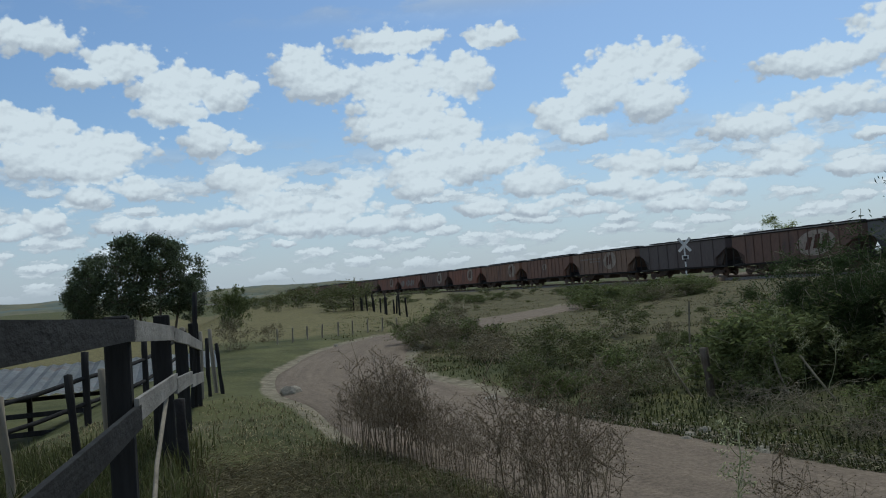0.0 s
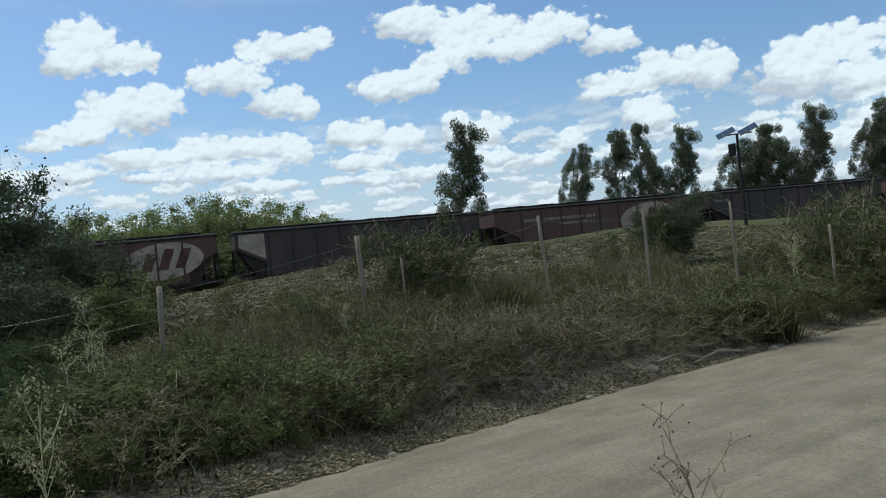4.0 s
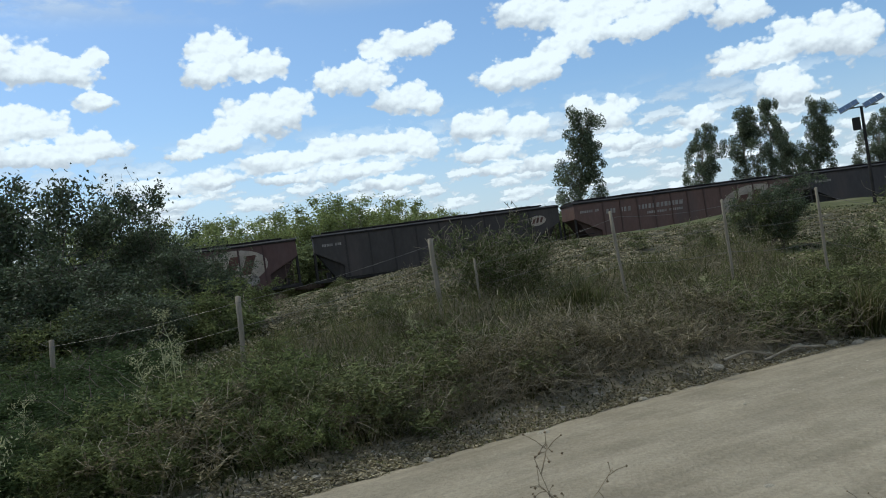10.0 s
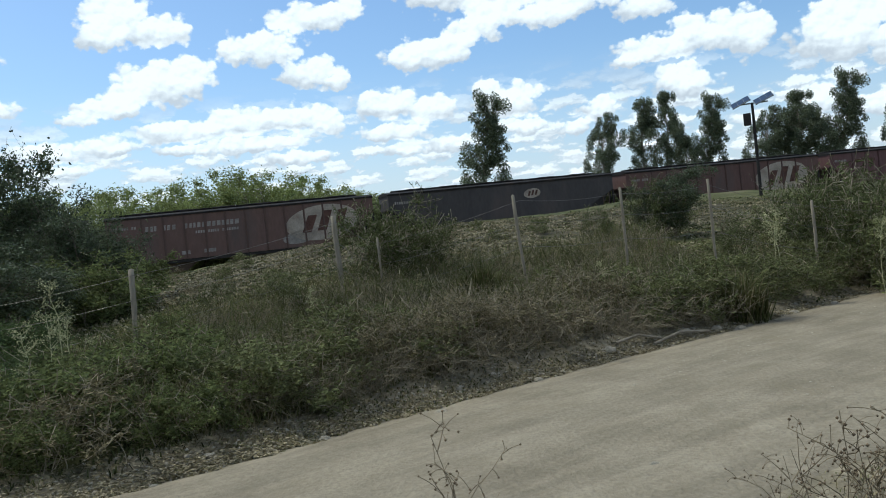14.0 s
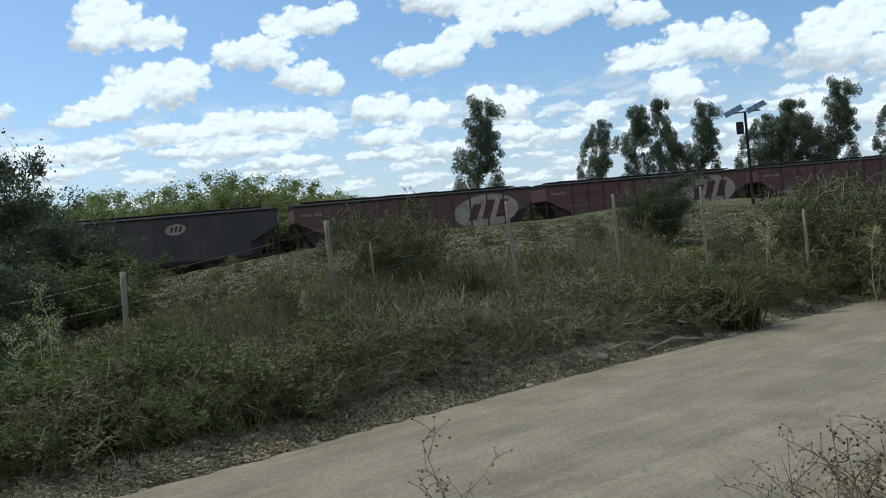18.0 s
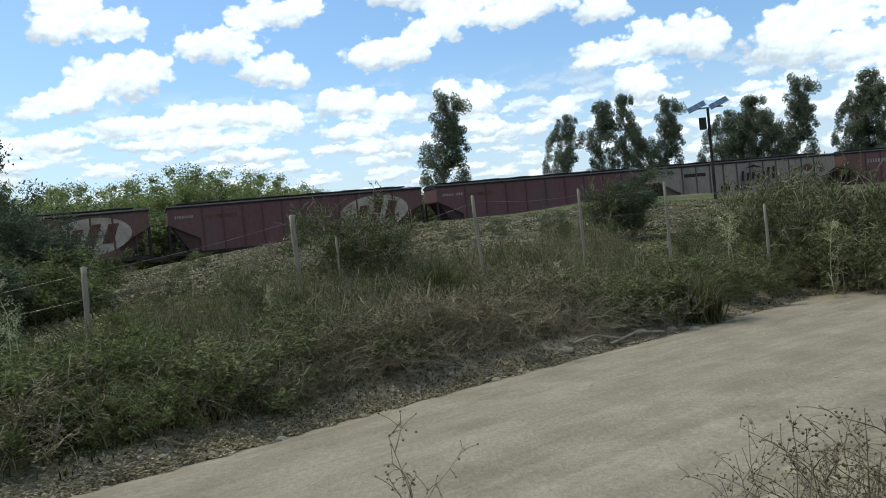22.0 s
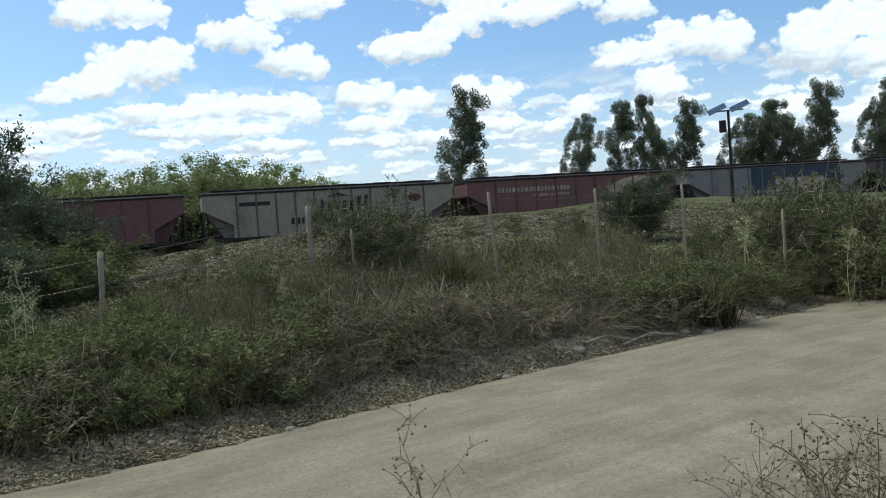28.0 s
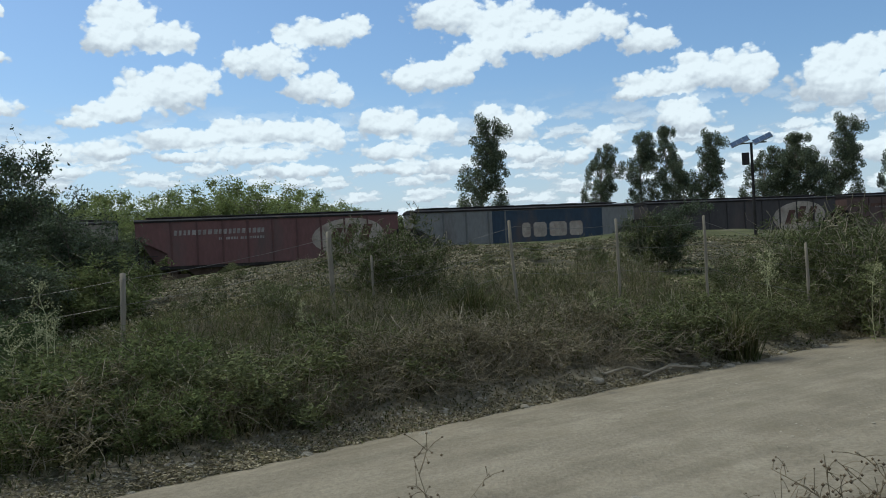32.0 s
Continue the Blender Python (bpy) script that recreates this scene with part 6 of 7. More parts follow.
def thistle_mesh(seed, high, arms, tufts):
    """A tall dry thistle: a pale stalk that forks into arms with ragged pale tufts."""
    g = np.random.default_rng(seed)
    top = np.array([g.normal() * 0.06, g.normal() * 0.06, high])
    main = bent_path((0, 0, -0.04), top, g, 0.05, 8)
    paths, radii, ends = [main], [np.linspace(0.011, 0.004, 8)], [top]
    for k in range(arms):
        f = g.uniform(0.55, 0.97)
        p = np.array([np.interp(f, np.linspace(0, 1, 8), main[:, q]) for q in range(3)])
        a, ln = g.uniform(0, 2 * np.pi), high * g.uniform(0.06, 0.17)
        e = p + np.array([np.cos(a) * ln * 0.8, np.sin(a) * ln * 0.8, ln * 0.7])
        paths.append(bent_path(p, e, g, 0.1, 4))
        radii.append(np.linspace(0.005, 0.003, 4))
        ends.append(e)
    V, Q = tubes(paths, radii, 4)
    c = np.concatenate([e + g.normal(size=(tufts, 3)) * 0.036 for e in ends])
    LV, LT = leaves(c, 0.030, 0.4, -0.2, g)
    return mesh_of("thistle_stalk", V, Q, M["thistle"]), mesh_of("thistle_tufts", LV, LT, M["thistle"])


THISTLE = [thistle_mesh(300 + n, 1.3, 11, 30) for n in range(3)]
for n, (yaw, r, h, eye) in enumerate(((-57.3, 10.6, 0.80, (0, -1.2)), (-57.8, 10.8, 0.84, (0, -1.2)), (-58.9, 11.6, 0.92, (0, -1.2)), (-59.8, 11.2, 0.76, (0, -1.2)), (-51.0, 9.6, 0.72, (0, -1.2)), (-61.2, 10.4, 0.5, (0, -1.2)), (-105.4, 15.5, 1.0, (0, -1.2)),
                                      (-106.0, 15.2, 0.9, (0, -1.2)), (-111.5, 14.8, 0.85, (0, -1.2)), (-113.3, 15.6, 0.75, (0, -1.2)), (-113.9, 15.8, 0.7, (0, -1.2)), (-94.6, 12.4, 0.55, (0, -1.2)), (-74.2, 13.4, 0.5, (0, -1.2)), (-75.5, 11.8, 0.55, (0, -1.2)),
                                      (-37.9, 12.0, 0.7, (0, 0)), (-43, 12.5, 0.62, (0, 0)), (-32, 11.5, 0.6, (0, 0)), (-29.5, 11.6, 0.55, (0, 0)), (-47.2, 14, 0.75, (0, 0)), (-12.5, 11.5, 0.65, (0, 0)), (-14.0, 11.2, 0.7, (0, 0)), (-15.4, 11.6, 0.6, (0, 0)), (-16.6, 11.4, 0.62, (0, 0)))):
    plant("dry_thistle", THISTLE[n % 3], standing(yaw, r, h, 70 * n, eye), "tall pale dry thistle standing in the scrub", "thistle", "dry thistles", ("stalk", "tuft"))
BIG_THISTLE = thistle_mesh(340, 1.75, 15, 26)
plant("flowering_thistle", BIG_THISTLE, standing(-64.9, 3.2, 0.82, 30, (0, 0), sx=0.62), "tall branching pale-green thistle close to the road", "thistle", "", ("stalk", "tuft"))
plant("fallen_thistle", THISTLE[2], standing(-58.6, 8.6, 0.80, 40, (0, -1.2)) @ pose(0, 0, 0.25, 0, 66, 0), "pale dry thistle leaning over low on the bank", "thistle", "", ("stalk", "tuft"))
plant("flowering_thistle", THISTLE[1], standing(-10.2, 5.0, 0.72, 60, (0, 0)) @ pose(0, 0, 0, 0, -14, 0), "pale dry thistle stalk on the near verge", "thistle", "", ("stalk", "tuft"))


def litter(name, xy, size, mats, label, seed, share=0.4):
    """Dead leaves and chips lying on the ground."""
    g = np.random.default_rng(seed)
    c = np.column_stack([xy, heights(xy) + g.uniform(0.0, 0.035, len(xy))])
    V, T = leaves(c, size, 0.5, 0.0, g)
    V = V.reshape(-1, 4, 3)
    mid = V.mean(1, keepdims=True)
    V = (mid + (V - mid) * [1, 1, 0.45]).reshape(-1, 3)
    idx = np.repeat((g.random(len(xy)) < share).astype(int), 2)
    put(name, mesh_of(name, V, T, mats, idx), label=label, category="leaf litter", kind="stuff")


def along_edge(n, yaw0, yaw1, out, eye, seed):
    """Places in a ragged strip beyond the road's far edge."""
    g = np.random.default_rng(seed)
    yaws = np.linspace(yaw0, yaw1, 90)
    edge = np.array([bank_edge(float(y), eye) for y in yaws])
    y = g.uniform(min(yaw0, yaw1), max(yaw0, yaw1), n)
    r = np.interp(y, np.sort(yaws), edge[np.argsort(yaws)]) + 0.02 + g.exponential(out, n)
    return np.stack([eye[0] - np.sin(np.radians(y)) * r, eye[1] + np.cos(np.radians(y)) * r], 1)


litter("leaf_litter", along_edge(26000, -118, -50, 0.24, (0, -1.2), 21), 0.042, [M["litter"], M["straw"]], "brown dead leaves and chips along the road edge", 22, 0.3)
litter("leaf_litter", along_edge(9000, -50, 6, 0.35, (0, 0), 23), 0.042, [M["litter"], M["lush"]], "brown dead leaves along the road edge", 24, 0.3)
blades("rough_pasture", scatter(42000, -24, 15, 17, 95, (0, 0), 33, 1.6, 0.12), 0.075, GR, "rough dry pasture grass by the railway", 2.2, 0.016, 0.45, 33)
litter("leaf_litter", scatter(44000, 4, 33, 2.6, 8.6, (0, 0), 25, 0.8, 0.16, on_verge), 0.05, [M["brown_leaf"], M["straw"]], "matted dead grass and leaves on the verge", 26, 0.55)
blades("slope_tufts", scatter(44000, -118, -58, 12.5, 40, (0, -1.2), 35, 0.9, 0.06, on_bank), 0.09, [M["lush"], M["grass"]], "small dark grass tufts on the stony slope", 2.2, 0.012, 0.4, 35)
litter("slope_chips", scatter(42000, -116, -58, 12.5, 38, (0, -1.2), 27, 0.8, 0.12, on_bank), 0.10, [M["litter"], M["straw"]], "dry clods and chips on the slope", 28, 0.35)
blades("edge_grass", along_edge(11000, -118, -50, 0.55, (0, -1.2), 37), 0.07, GR, "low half-dry growth along the road edge", 2.2, 0.006, 0.6, 37)
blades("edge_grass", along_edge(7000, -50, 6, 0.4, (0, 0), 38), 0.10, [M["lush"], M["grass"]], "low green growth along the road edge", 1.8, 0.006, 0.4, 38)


def stems(name, xy, reach, rise, wide, mat, label, seed):
    """Thin dead stems that rise, arch over and lie across one another."""
    g = np.random.default_rng(seed)
    n, k = len(xy), 5
    z = heights(xy)
    a = g.uniform(0, 2 * np.pi, n)
    out, up = reach * g.uniform(0.35, 1.2, n), rise * g.uniform(0.25, 1.25, n)
    bow = g.uniform(1.1, 2.7, n)
    kink = g.normal(size=(n, k, 3)) * 0.045 * reach
    t = np.linspace(0, 1, k)
    P = np.empty((n, k, 3))
    P[:, :, 0] = xy[:, :1] + np.cos(a)[:, None] * out[:, None] * t
    P[:, :, 1] = xy[:, 1:] + np.sin(a)[:, None] * out[:, None] * t
    P[:, :, 2] = (z + 0.02)[:, None] + up[:, None] * np.sin(bow[:, None] * t)
    P += kink * t[None, :, None]
    side = np.stack([g.normal(size=n), g.normal(size=n), np.full(n, 1.2)], 1)
    side /= np.linalg.norm(side, axis=1, keepdims=True)
    w = (wide * g.uniform(0.6, 1.4, n))[:, None] * np.linspace(1, 0.45, k)[None]
    V = np.stack([P - side[:, None] * w[..., None], P + side[:, None] * w[..., None]], 2).reshape(-1, 3)
    i = np.arange(n)[:, None] * (2 * k) + np.arange(k - 1)[None] * 2
    Q = np.stack([i, i + 1, i + 3, i + 2], -1).reshape(-1, 4)
    put(name, mesh_of(name, V, Q, mat), label=label, category="brushwood", kind="stuff")


def band(yaw0, yaw1, lo, hi):
    """Keeps places between two distances beyond the road's edge, thinned by patches."""
    def keep(xy, side):
        d, k, _ = near_line(ROAD, xy)
        rho = d - ROAD_HALF[k]
        patch = np.array([noise.noise((p[0] * 0.55, p[1] * 0.55, 3.0)) for p in xy])
        return (side < 0) & (rho > lo) & (rho < hi) & (patch > -0.12)
    return scatter(26000, yaw0, yaw1, 8.0, 19.0, (0, -1.0), int(abs(yaw0) * 10), 1.0, 0.22, keep)


stems("dry_stalks", scatter(11000, 3, 31, 2.4, 9.0, (0, 0), 404, 0.9, 0.2, on_verge), 0.24, 0.07, 0.0030, M["straw"], "cut dry stalks lying on the verge", 405)
stems("dead_stems", band(-104, -66, 0.7, 5.2), 0.42, 0.34, 0.0042, M["dead"], "mesh of thin dead stems over the bank", 401)
stems("dead_stems", band(-120, -60, 0.6, 6.5), 0.30, 0.42, 0.0036, M["straw"], "thin dry stalks among the scrub", 402)
stems("green_stems", band(-119, -58, 0.8, 6.0), 0.30, 0.50, 0.0060, M["grass"], "long green stems among the scrub", 403)


def clods(name, xy, size, mat, label, seed):
    """Lumps of dry earth and small stones lying on the ground."""
    g = np.random.default_rng(seed)
    n = len(xy)
    o = np.array([(1, 0, 0), (-1, 0, 0), (0, 1, 0), (0, -1, 0), (0, 0, 1), (0, 0, -1)], float)
    s = (size * g.uniform(0.35, 1.0, n) ** 1.6)[:, None, None]
    c = np.column_stack([xy, heights(xy)])
    turn = g.uniform(0, 2 * np.pi, n)
    R = np.zeros((n, 3, 3))
    R[:, 0, 0], R[:, 0, 1], R[:, 1, 0], R[:, 1, 1], R[:, 2, 2] = np.cos(turn), -np.sin(turn), np.sin(turn), np.cos(turn), 1
    V = np.einsum("nij,mj->nmi", R, o * [1.0, 0.75, 0.6]) * s * g.uniform(0.65, 1.3, (n, 6, 1)) + c[:, None] + [0, 0, 0.008]
    f8 = np.array([(0, 2, 4), (2, 1, 4), (1, 3, 4), (3, 0, 4), (2, 0, 5), (1, 2, 5), (3, 1, 5), (0, 3, 5)])
    T = (np.arange(n)[:, None, None] * 6 + f8[None]).reshape(-1, 3)
    put(name, mesh_of(name, V.reshape(-1, 3), T, mat), label=label, category="clods", kind="stuff")


clods("earth_clods", along_edge(4200, -118, -50, 0.22, (0, -1.2), 411), 0.034, M["stone"], "pale clods and stones along the road edge", 412)
clods("earth_clods", along_edge(1500, -50, 6, 0.25, (0, 0), 413), 0.034, M["stone"], "pale clods along the road edge", 414)
clods("slope_clods", scatter(9000, -116, -58, 13.5, 36, (0, -1.2), 415, 0.8, 0.10, on_bank), 0.085, M["clod"], "dry clods of earth on the slope", 416)

# ---------- fences, shed, signs and small things ----------
def post_mesh(name, high, r, mat, seed, square=False):
    g = np.random.default_rng(seed)
    n, sides = 7, 4 if square else 7
    p = np.column_stack([np.cumsum(g.normal(size=n)) * 0.006, np.cumsum(g.normal(size=n)) * 0.006, np.linspace(-0.25, high, n)])
    V, Q = tubes([p], [r * g.uniform(0.85, 1.1, n)], sides)
    cap = np.arange((n - 1) * sides, n * sides)
    top = len(V)
    V = np.vstack([V, p[-1] + [0, 0, 0.012]])
    T = np.stack([cap, np.roll(cap, -1), np.full(sides, top)], -1)
    return mesh_of(name, V, [Q, T], mat, smooth=not square)


def rod(name, pts, r, mat, sides=5, **tags):
    V, Q = tubes([np.asarray(pts, float)], [np.full(len(pts), r)], sides)
    return put(name, mesh_of(name, V, Q, mat), **tags)


# wire fence along the bank: thick and thin posts, three wires
POSTS = ((-50.7, 21.0, 1.32, 0.05, 0), (-52.2, 14.2, 1.20, 0.04, 3), (-63.5, 12.6, 1.28, 0.04, 4), (-77.1, 14.0, 1.40, 0.046, 2), (-79.8, 14.0, 0.95, 0.022, 0),
         (-89.6, 13.8, 1.68, 0.030, 4), (-96.3, 14.4, 1.65, 0.025, 0), (-101.9, 14.6, 1.85, 0.025, 1), (-108.0, 15.6, 1.5, 0.025, 0), (-113.5, 16.6, 1.4, 0.04, 0))
wire_fence = holder("wire_fence", Matrix.Identity(4), "old wire fence with leaning grey posts along the bank", "fence")
tops = []
for n, (yaw, r, h, rad, lean) in enumerate(POSTS):
    x, y, z = spot(yaw, r)
    put("fence_post", post_mesh("fence_post", h, rad, M["post"], 400 + n), wire_fence, at=pose(x, y, z, lean, lean * 0.6, 30 * n))
    tops.append(np.array([x, y, z + h]))
for drop in (0.10, 0.45, 0.85):
    pts = []
    for a, b in zip(tops[:-1], tops[1:]):
        for t in np.linspace(0, 1, 6, endpoint=False):
            q = a + (b - a) * t - [0, 0, drop + 0.05 * math.sin(math.pi * t)]
            pts.append(q)
    V, Q = tubes([np.array(pts)], [np.full(len(pts), 0.003)], 4)
    put("wire", mesh_of("wire", V, Q, M["wire"]), wire_fence)

# plank fence on the near side, running away from the camera
plank_fence = holder("plank_fence", Matrix.Identity(4), "weathered plank fence with dark square posts", "fence")


def fence_at(d):
    return FENCE_A + FENCE_D * d


def plank(a, b, z0a, z1a, z0b, z1b, mat, thick=0.03, shift=0.0):
    """A board between two places along the fence, with its lower and upper edge at both ends."""
    d = b - a
    nrm = np.array([d[1], -d[0]]) / np.linalg.norm(d)
    bm = bmesh.new()
    vs = []
    for off in (shift, shift + thick):
        for p, lo, hi in ((a, z0a, z1a), (b, z0b, z1b)):
            q = p + nrm * off
            vs += [bm.verts.new((q[0], q[1], lo)), bm.verts.new((q[0], q[1], hi))]
    for f in ((0, 1, 3, 2), (4, 6, 7, 5), (1, 5, 7, 3), (0, 2, 6, 4), (0, 4, 5, 1), (2, 3, 7, 6)):
        bm.faces.new([vs[i] for i in f])
    bmesh.ops.recalc_face_normals(bm, faces=bm.faces)
    part("plank", bm, mat, plank_fence)


FP = (0.6, 4.05, 7.0, 9.3, 11.9)
TOP = ((0.6, 1.745), (4.05, 1.655), (7.0, 1.507), (9.3, 1.33), (11.9, 1.10))


def top_at(d):
    return float(np.interp(d, [a for a, _ in TOP], [b for _, b in TOP]))


for n, d in enumerate(FP):
    p = fence_at(d)
    z = float(heights([p])[0])
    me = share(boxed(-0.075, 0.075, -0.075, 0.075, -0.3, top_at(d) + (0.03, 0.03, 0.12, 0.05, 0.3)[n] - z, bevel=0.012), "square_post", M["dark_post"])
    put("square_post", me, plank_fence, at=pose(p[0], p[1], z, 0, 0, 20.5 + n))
for a, b in zip(FP[:-1], FP[1:]):
    # the nearest boards carry their backlit shade in the base colour
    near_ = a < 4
    mat = M["backlit_plank"] if near_ else M["plank"]
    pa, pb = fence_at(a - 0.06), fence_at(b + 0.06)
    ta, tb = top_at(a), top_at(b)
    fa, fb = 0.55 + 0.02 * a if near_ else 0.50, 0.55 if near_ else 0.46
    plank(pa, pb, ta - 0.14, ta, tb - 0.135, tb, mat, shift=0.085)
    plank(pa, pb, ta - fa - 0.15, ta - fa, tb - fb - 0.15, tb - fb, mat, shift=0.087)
# thin stakes behind and beside the planks
for n, (yaw, r, h) in enumerate(((31.2, 8.0, 1.05), (29.4, 9.0, 1.0), (26.4, 9.2, 1.35), (24.9, 11.4, 1.3), (24.2, 13.5, 1.75), (23.6, 14.6, 1.1), (23.1, 15.2, 1.0), (22.7, 15.8, 1.15), (22.3, 15.6, 0.9), (34.8, 7.4, 1.0))):
    x, y, z = spot(yaw, r, (0, 0))
    put("stake", post_mesh("stake", h, 0.035, M["post"] if n % 2 else M["dark_post"], 430 + n), label="rough wooden stake by the plank fence", category="stake", group="stakes by the fence", at=pose(x, y, z, 3, -2, 40 * n))
x, y, z = spot(24.9, 8.2, (0, 0))
put("charred_stake", post_mesh("charred_stake", 0.75, 0.05, M["black"], 460), label="short charred stake in the grass", category="stake", at=pose(x, y, z))
rod("leaning_pole", [spot(27.5, 5.2, (0, 0), 0.05), spot(26.6, 6.6, (0, 0), 0.45), spot(25.6, 8.2, (0, 0), 0.9)], 0.018, M["post"], label="thin pale pole leaning in the grass", category="pole")

# low shelter with a sheet roof and rails, behind the fence
def shed():
    c = np.array([-12.6, 18.4])
    z = float(heights([c])[0])
    m_ = pose(c[0], c[1], z, 0, 0, 24)
    s = holder("animal_shelter", m_, "low open animal shelter with a rusty sheet roof", "shelter")
    bm = bmesh.new()
    n = 64
    lo, hi = [], []
    for i in range(n + 1):
        x = -4.6 + 9.2 * i / n
        w = 0.022 * math.cos(i * math.pi)
        lo.append(bm.verts.new((x, -1.9, 1.22 + w)))
        hi.append(bm.verts.new((x, 1.9, 1.62 + w)))
    for i in range(n):
        bm.faces.new((lo[i], lo[i + 1], hi[i + 1], hi[i]))
    bmesh.ops.solidify(bm, geom=bm.faces[:], thickness=0.012)
    part("roof", bm, M["tin"], s, "corrugated rusty sheet roof")
    for x in (-4.3, -2.2, 0, 2.2, 4.3):
        for y, h in ((-1.7, 1.2), (1.7, 1.56)):
            put("post", share(boxed(-0.06, 0.06, -0.06, 0.06, -0.2, h), "post", M["dark_post"]), s, at=pose(x, y, 0))
    for zz in (0.35, 0.75):
        part("rail", boxed(-4.5, 4.5, -1.80, -1.765, zz, zz + 0.11, bevel=0.01), M["dark_post"], s)
        part("rail", boxed(-4.5, 4.5, 1.765, 1.80, zz, zz + 0.11, bevel=0.01), M["dark_post"], s)
    for x in (-4.4, 4.4):
        part("beam", boxed(x - 0.05, x + 0.05, -1.8, 1.8, 1.05, 1.15), M["dark_post"], s)


shed()
corral = holder("corral_rails", Matrix.Identity(4), "dark corral rails on posts in the grass", "fence")
for n, (ya, ra, yb, rb) in enumerate(((36.5, 13, 30.5, 14.5), (30.5, 14.5, 27, 17), (27, 17, 25, 21))):
    a, b = np.array(spot(ya, ra, (0, 0))), np.array(spot(yb, rb, (0, 0)))
    put("post", post_mesh("post", 1.15, 0.06, M["dark_post"], 470 + n), corral, at=pose(*a))
    for hz in (0.35, 0.75):
        V, Q = tubes([np.stack([a + [0, 0, hz], (a + b) / 2 + [0, 0, hz - 0.03], b + [0, 0, hz]])], [np.full(3, 0.035)], 6)
        put("rail", mesh_of("rail", V, Q, M["dark_post"]), corral)

# field fence posts in the pasture and by the road
for n in range(14):
    yaw = 13.6 - 3.6 * n / 13
    x, y, z = spot(yaw + 0.12 * math.sin(n * 2.3), 66 - 1.6 * n, (0, 0))
    put("field_post", post_mesh("field_post", 1.05 + 0.15 * math.sin(n * 1.7), 0.055, M["dark_post"], 500 + n), label="dark fence post in the pasture", category="post", group="pasture fence posts", at=pose(x, y, z, 3 * math.sin(n), 2 * math.cos(n * 2), 20 * n))
for n in range(9):
    x, y, z = spot(18.6 - 1.0 * n, 28.5 + 0.55 * n, (0, 0))
    put("field_post", post_mesh("field_post", 0.5, 0.030, M["post"], 520 + n), label="short dark post beside the road", category="post", group="roadside posts", at=pose(x, y, z, 4 * math.sin(n * 3), 3, 0))

# broken stump post and dead sticks on the bank
x, y, z = spot(-9.8, 11.3, (0, 0))
put("stump_post", post_mesh("stump_post", 0.62, 0.060, M["bark"], 540, True), label="split grey stump of a post on the bank", category="post", at=pose(x, y, z, 3, -6, 20))
for n, (ya, ra, za, yb, rb, zb) in enumerate(((-7.2, 11.5, 0.5, -8.6, 11.3, 0.02), (-8.8, 12.5, 1.15, -8.9, 12.3, 0.0), (-13.4, 11.0, 0.75, -14.4, 10.8, 0.0), (-12.3, 11.2, 0.65, -12.9, 11.0, 0.0), (-15.2, 10.8, 0.5, -17.2, 10.6, 0.0), (-35, 10.2, 0.5, -33.6, 10, 0.0), (-27, 10.4, 0.55, -26, 10.2, 0.0))):
    rod("dead_stick", [spot(ya, ra, (0, 0), za), spot((ya + yb) / 2 + 0.2, (ra + rb) / 2, (0, 0), (za + zb) / 2 + 0.03), spot(yb, rb, (0, 0), zb - 0.03)], 0.014, M["dead"], label="pale dead stick on the bank", category="stick", group="dead sticks")
for n, (ya, ra, yb, rb) in enumerate(((-101.0, 11.9, -97.5, 11.1), (-98.0, 11.3, -95.0, 10.9), (1.5, 12.6, -0.6, 12.9), (-3.2, 10.9, -4.2, 11.3))):
    rod("fallen_branch", [spot(ya, ra, (0, -1.2) if ya < -50 else (0, 0), 0.07), spot((ya + yb) / 2, (ra + rb) / 2 + 0.1, (0, -1.2) if ya < -50 else (0, 0), 0.10), spot(yb, rb, (0, -1.2) if ya < -50 else (0, 0), 0.05)], 0.018, M["post"], sides=6, label="fallen grey branch at the road edge", category="branch", group="fallen branches")


def crossing_sign():
    x, y, z = spot(-8.8, 84, (0, 0))
    s = holder("railway_crossing_sign", pose(x, y, z, 0, 0, 6), "white crossed railway warning sign on a striped post", "sign")
    bm = bmesh.new()
    bmesh.ops.create_cone(bm, cap_ends=True, segments=10, radius1=0.075, radius2=0.075, depth=4.0, matrix=Matrix.Translation((0, 0, 2.0)))
    part("pole", bm, M["white"], s)
    for k in range(3):
        bm = bmesh.new()
        bmesh.ops.create_cone(bm, cap_ends=True, segments=10, radius1=0.08, radius2=0.08, depth=0.35, matrix=Matrix.Translation((0, 0, 0.6 + 0.85 * k)))
        part("stripe", bm, M["black"], s, "black band")
    for a, o in ((48, -0.10), (-48, -0.125)):
        part("sign_arm", boxed(-0.85, 0.85, o, o + 0.02, -0.13, 0.13, m=pose(0, 0, 3.75, 0, a, 0)), M["white"], s)
    part("plate", boxed(-0.32, 0.32, -0.10, -0.08, 2.35, 2.75), M["white"], s)
    part("plate_mark", boxed(-0.2, 0.2, -0.104, -0.1, 2.42, 2.68), M["black"], s)


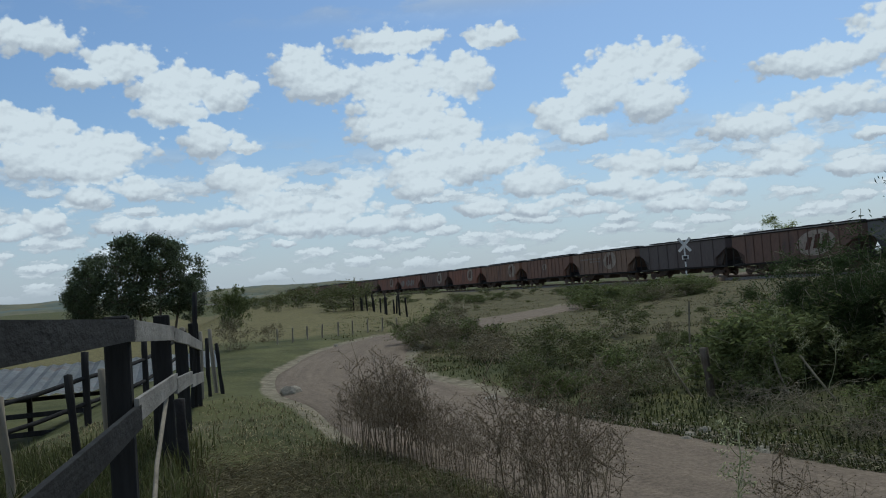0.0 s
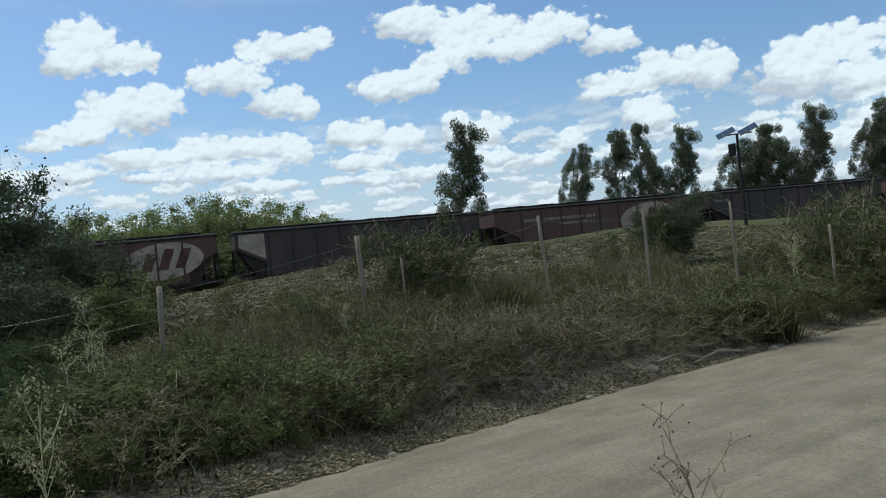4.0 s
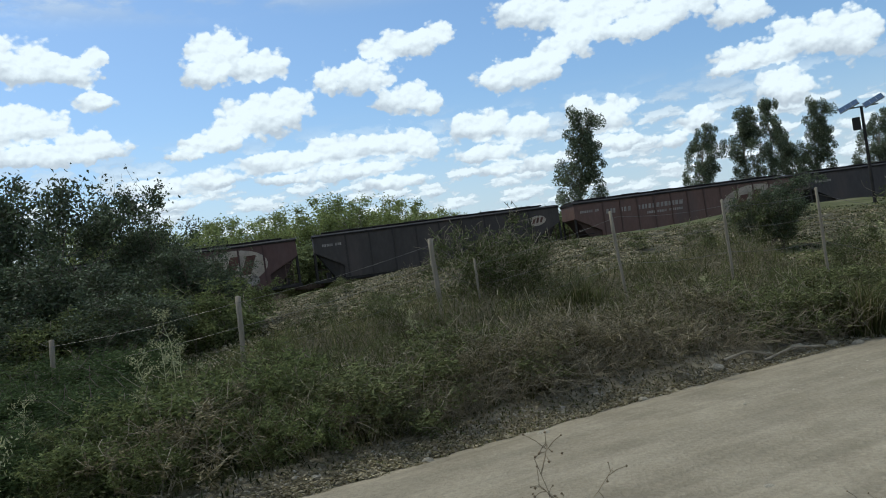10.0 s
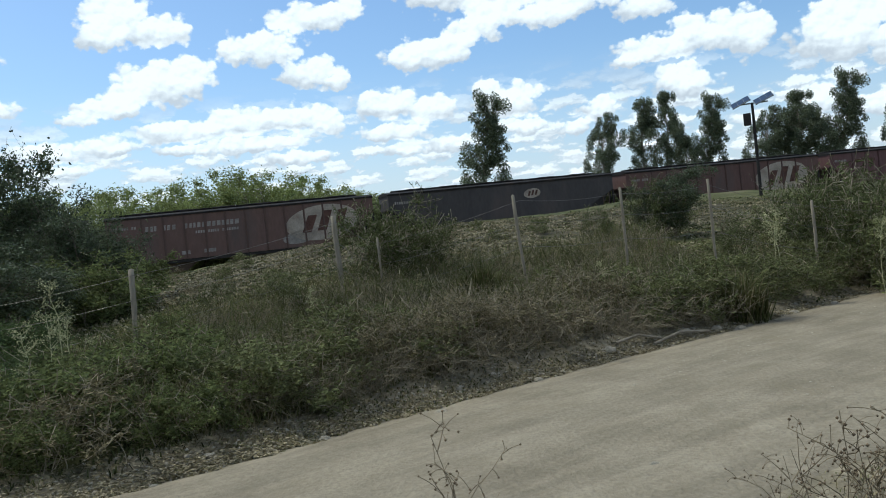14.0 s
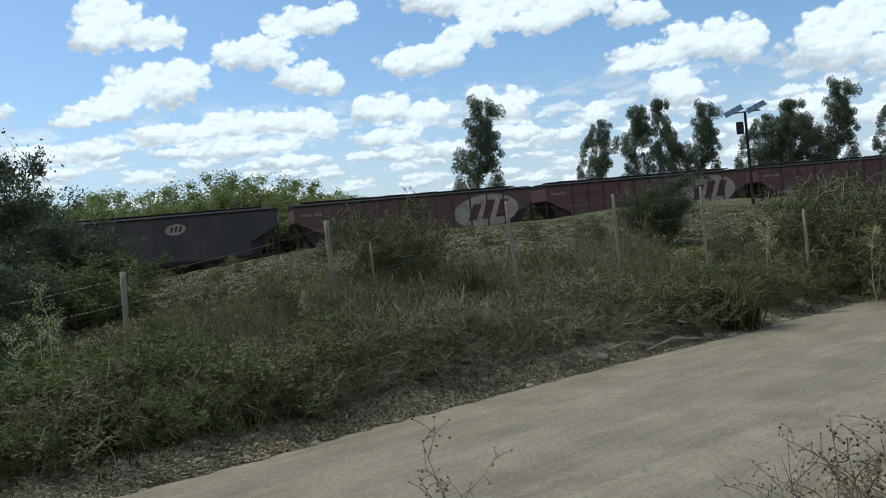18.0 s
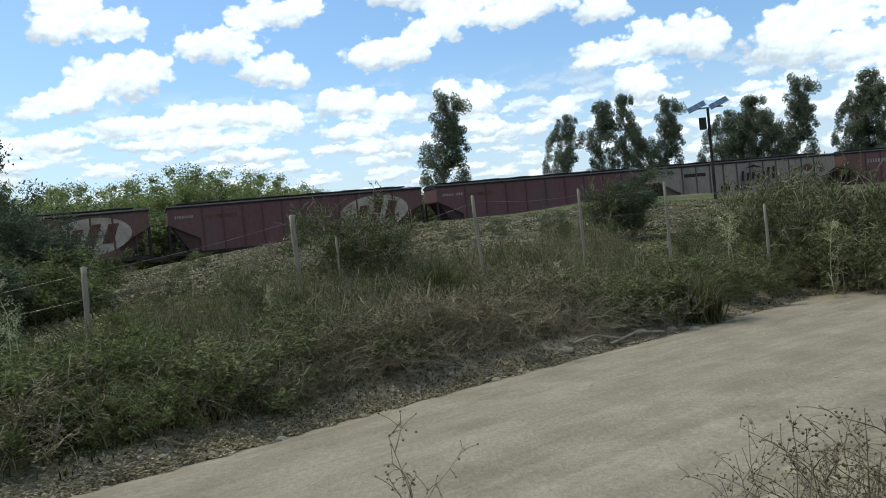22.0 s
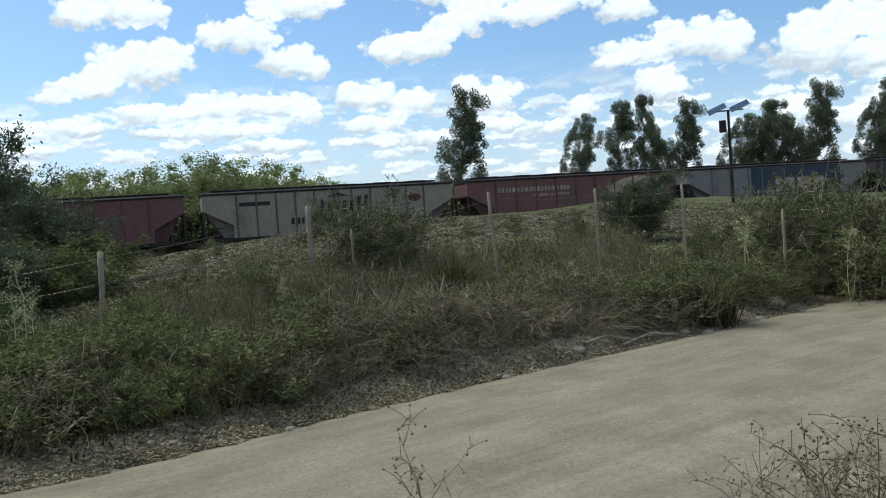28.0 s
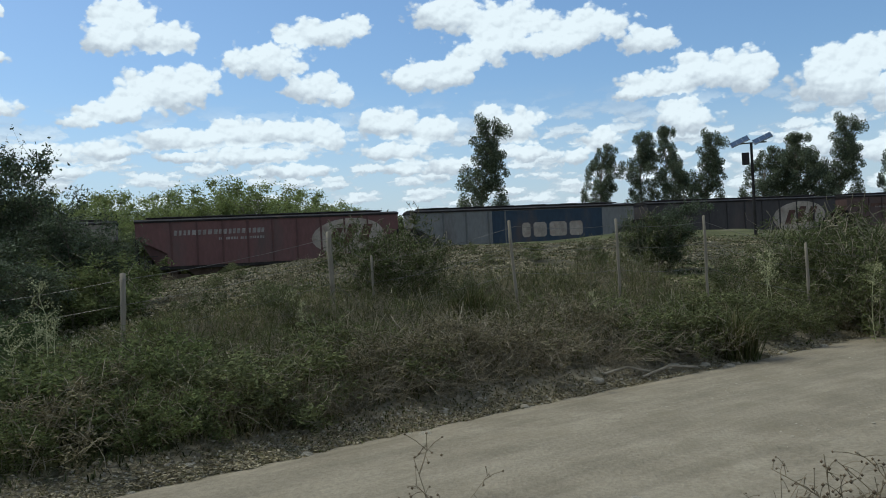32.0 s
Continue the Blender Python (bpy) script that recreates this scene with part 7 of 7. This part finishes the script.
def solar_signal():
    x, y, z = spot(-105.0, 40)
    s = holder("solar_signal", pose(x, y, z, 0, 0, -105), "railway signal post with two tilted solar panels", "signal")
    bm = bmesh.new()
    top = 1.75 + 40 * math.tan(radians(6.0)) - z
    bmesh.ops.create_cone(bm, cap_ends=True, segments=10, radius1=0.075, radius2=0.06, depth=top, matrix=Matrix.Translation((0, 0, top / 2)))
    part("pole", bm, M["black"], s)
    part("arm", boxed(-0.65, 0.65, -0.03, 0.03, top - 0.03, top + 0.03), M["galv"], s)
    for x0, tilt in ((-0.48, 14), (0.48, 14)):
        m_ = pose(x0, 0, top + 0.10 + (0.06 if x0 > 0 else 0), 24, -tilt - 8, 0)
        p = part("solar_panel", boxed(-0.42, 0.42, -0.34, 0.34, -0.02, 0.02, bevel=0.006, m=m_), M["galv"], s, "tilted dark blue solar panel")
        for i in range(3):
            part("cell", boxed(-0.40 + 0.27 * i, -0.14 + 0.27 * i, -0.32, 0.32, 0.021, 0.026, m=m_), M["panel"], p)
    part("lamp_box", boxed(-0.42, -0.10, -0.16, 0.16, top - 0.95, top - 0.42, bevel=0.03), M["black"], s, "black signal lamp box")
    part("hood", boxed(-0.38, -0.14, 0.16, 0.36, top - 0.55, top - 0.5), M["black"], s)


crossing_sign()
solar_signal()


def stone_mesh(seed):
    bm = bmesh.new()
    bmesh.ops.create_icosphere(bm, subdivisions=2, radius=1.0)
    for v in bm.verts:
        v.co *= 1 + 0.35 * noise.noise(v.co * 1.3 + Vector((seed * 3.1, 0, 0)))
        v.co.z *= 0.6
    return share(bm, "stone", M["stone"])


STONES = [stone_mesh(n) for n in range(4)]
g_st = random.Random(9)
for n in range(90):
    yaw = -118 + 136 * g_st.random()
    eye = (0, -1.2) if yaw < -55 else (0, 0)
    e = bank_edge(yaw, eye)
    r = e + g_st.uniform(-0.25, 0.55)
    x, y, z = spot(yaw, r, eye)
    s = g_st.uniform(0.025, 0.085)
    put("stone", STONES[n % 4], label="pale stone at the edge of the dirt road", category="stone", group="stones at the road edge", at=pose(x, y, z + s * 0.2, 0, 0, 40 * n) @ Matrix.Scale(s, 4))
for yaw, r, s, eye in ((-25.4, 7.6, 0.09, (0, 0)), (17.9, 15.2, 0.2, (0, 0)), (-92.2, 10.9, 0.08, (0, -1.2)), (-99.5, 11.8, 0.10, (0, -1.2)), (-96.7, 5.9, 0.07, (0, -1.2)), (4.5, 12.3, 0.12, (0, 0))):
    x, y, z = spot(yaw, r, eye)
    put("stone", STONES[int(r) % 4], label="larger whitish stone beside the road", category="stone", group="stones at the road edge", at=pose(x, y, z + s * 0.25, 0, 0, 70) @ Matrix.Scale(s, 4))
# gravel lying on the road
gp = np.random.default_rng(77)
f8 = np.array([(0, 2, 4), (2, 1, 4), (1, 3, 4), (3, 0, 4)])
k = gp.integers(8, 62, 5200)
off = gp.uniform(-0.98, 0.98, 5200)
tg = np.gradient(ROAD, axis=0)
tg /= np.linalg.norm(tg, axis=1, keepdims=True)
pos = ROAD[k] + tg[k] * gp.uniform(-0.3, 0.3, 5200)[:, None] + np.stack([-tg[k][:, 1], tg[k][:, 0]], 1) * (off * ROAD_HALF[k])[:, None]
o = np.array([(1, 0, 0), (-1, 0, 0), (0, 1, 0), (0, -1, 0), (0, 0, 0.5)])
sz = np.minimum(gp.exponential(0.005, 5200) + 0.004, 0.022)
zz = np.maximum(0.045 * (1 - off**2) - 0.012, heights(pos) + 0.012)
V = (np.column_stack([pos, zz])[:, None] + o[None] * sz[:, None, None]).reshape(-1, 3)
T = (np.arange(5200)[:, None, None] * 5 + f8[None]).reshape(-1, 3)
put("gravel", mesh_of("gravel", V, T, M["stone"]), label="scattered small pale gravel on the dirt road", category="gravel", kind="stuff")

motions()
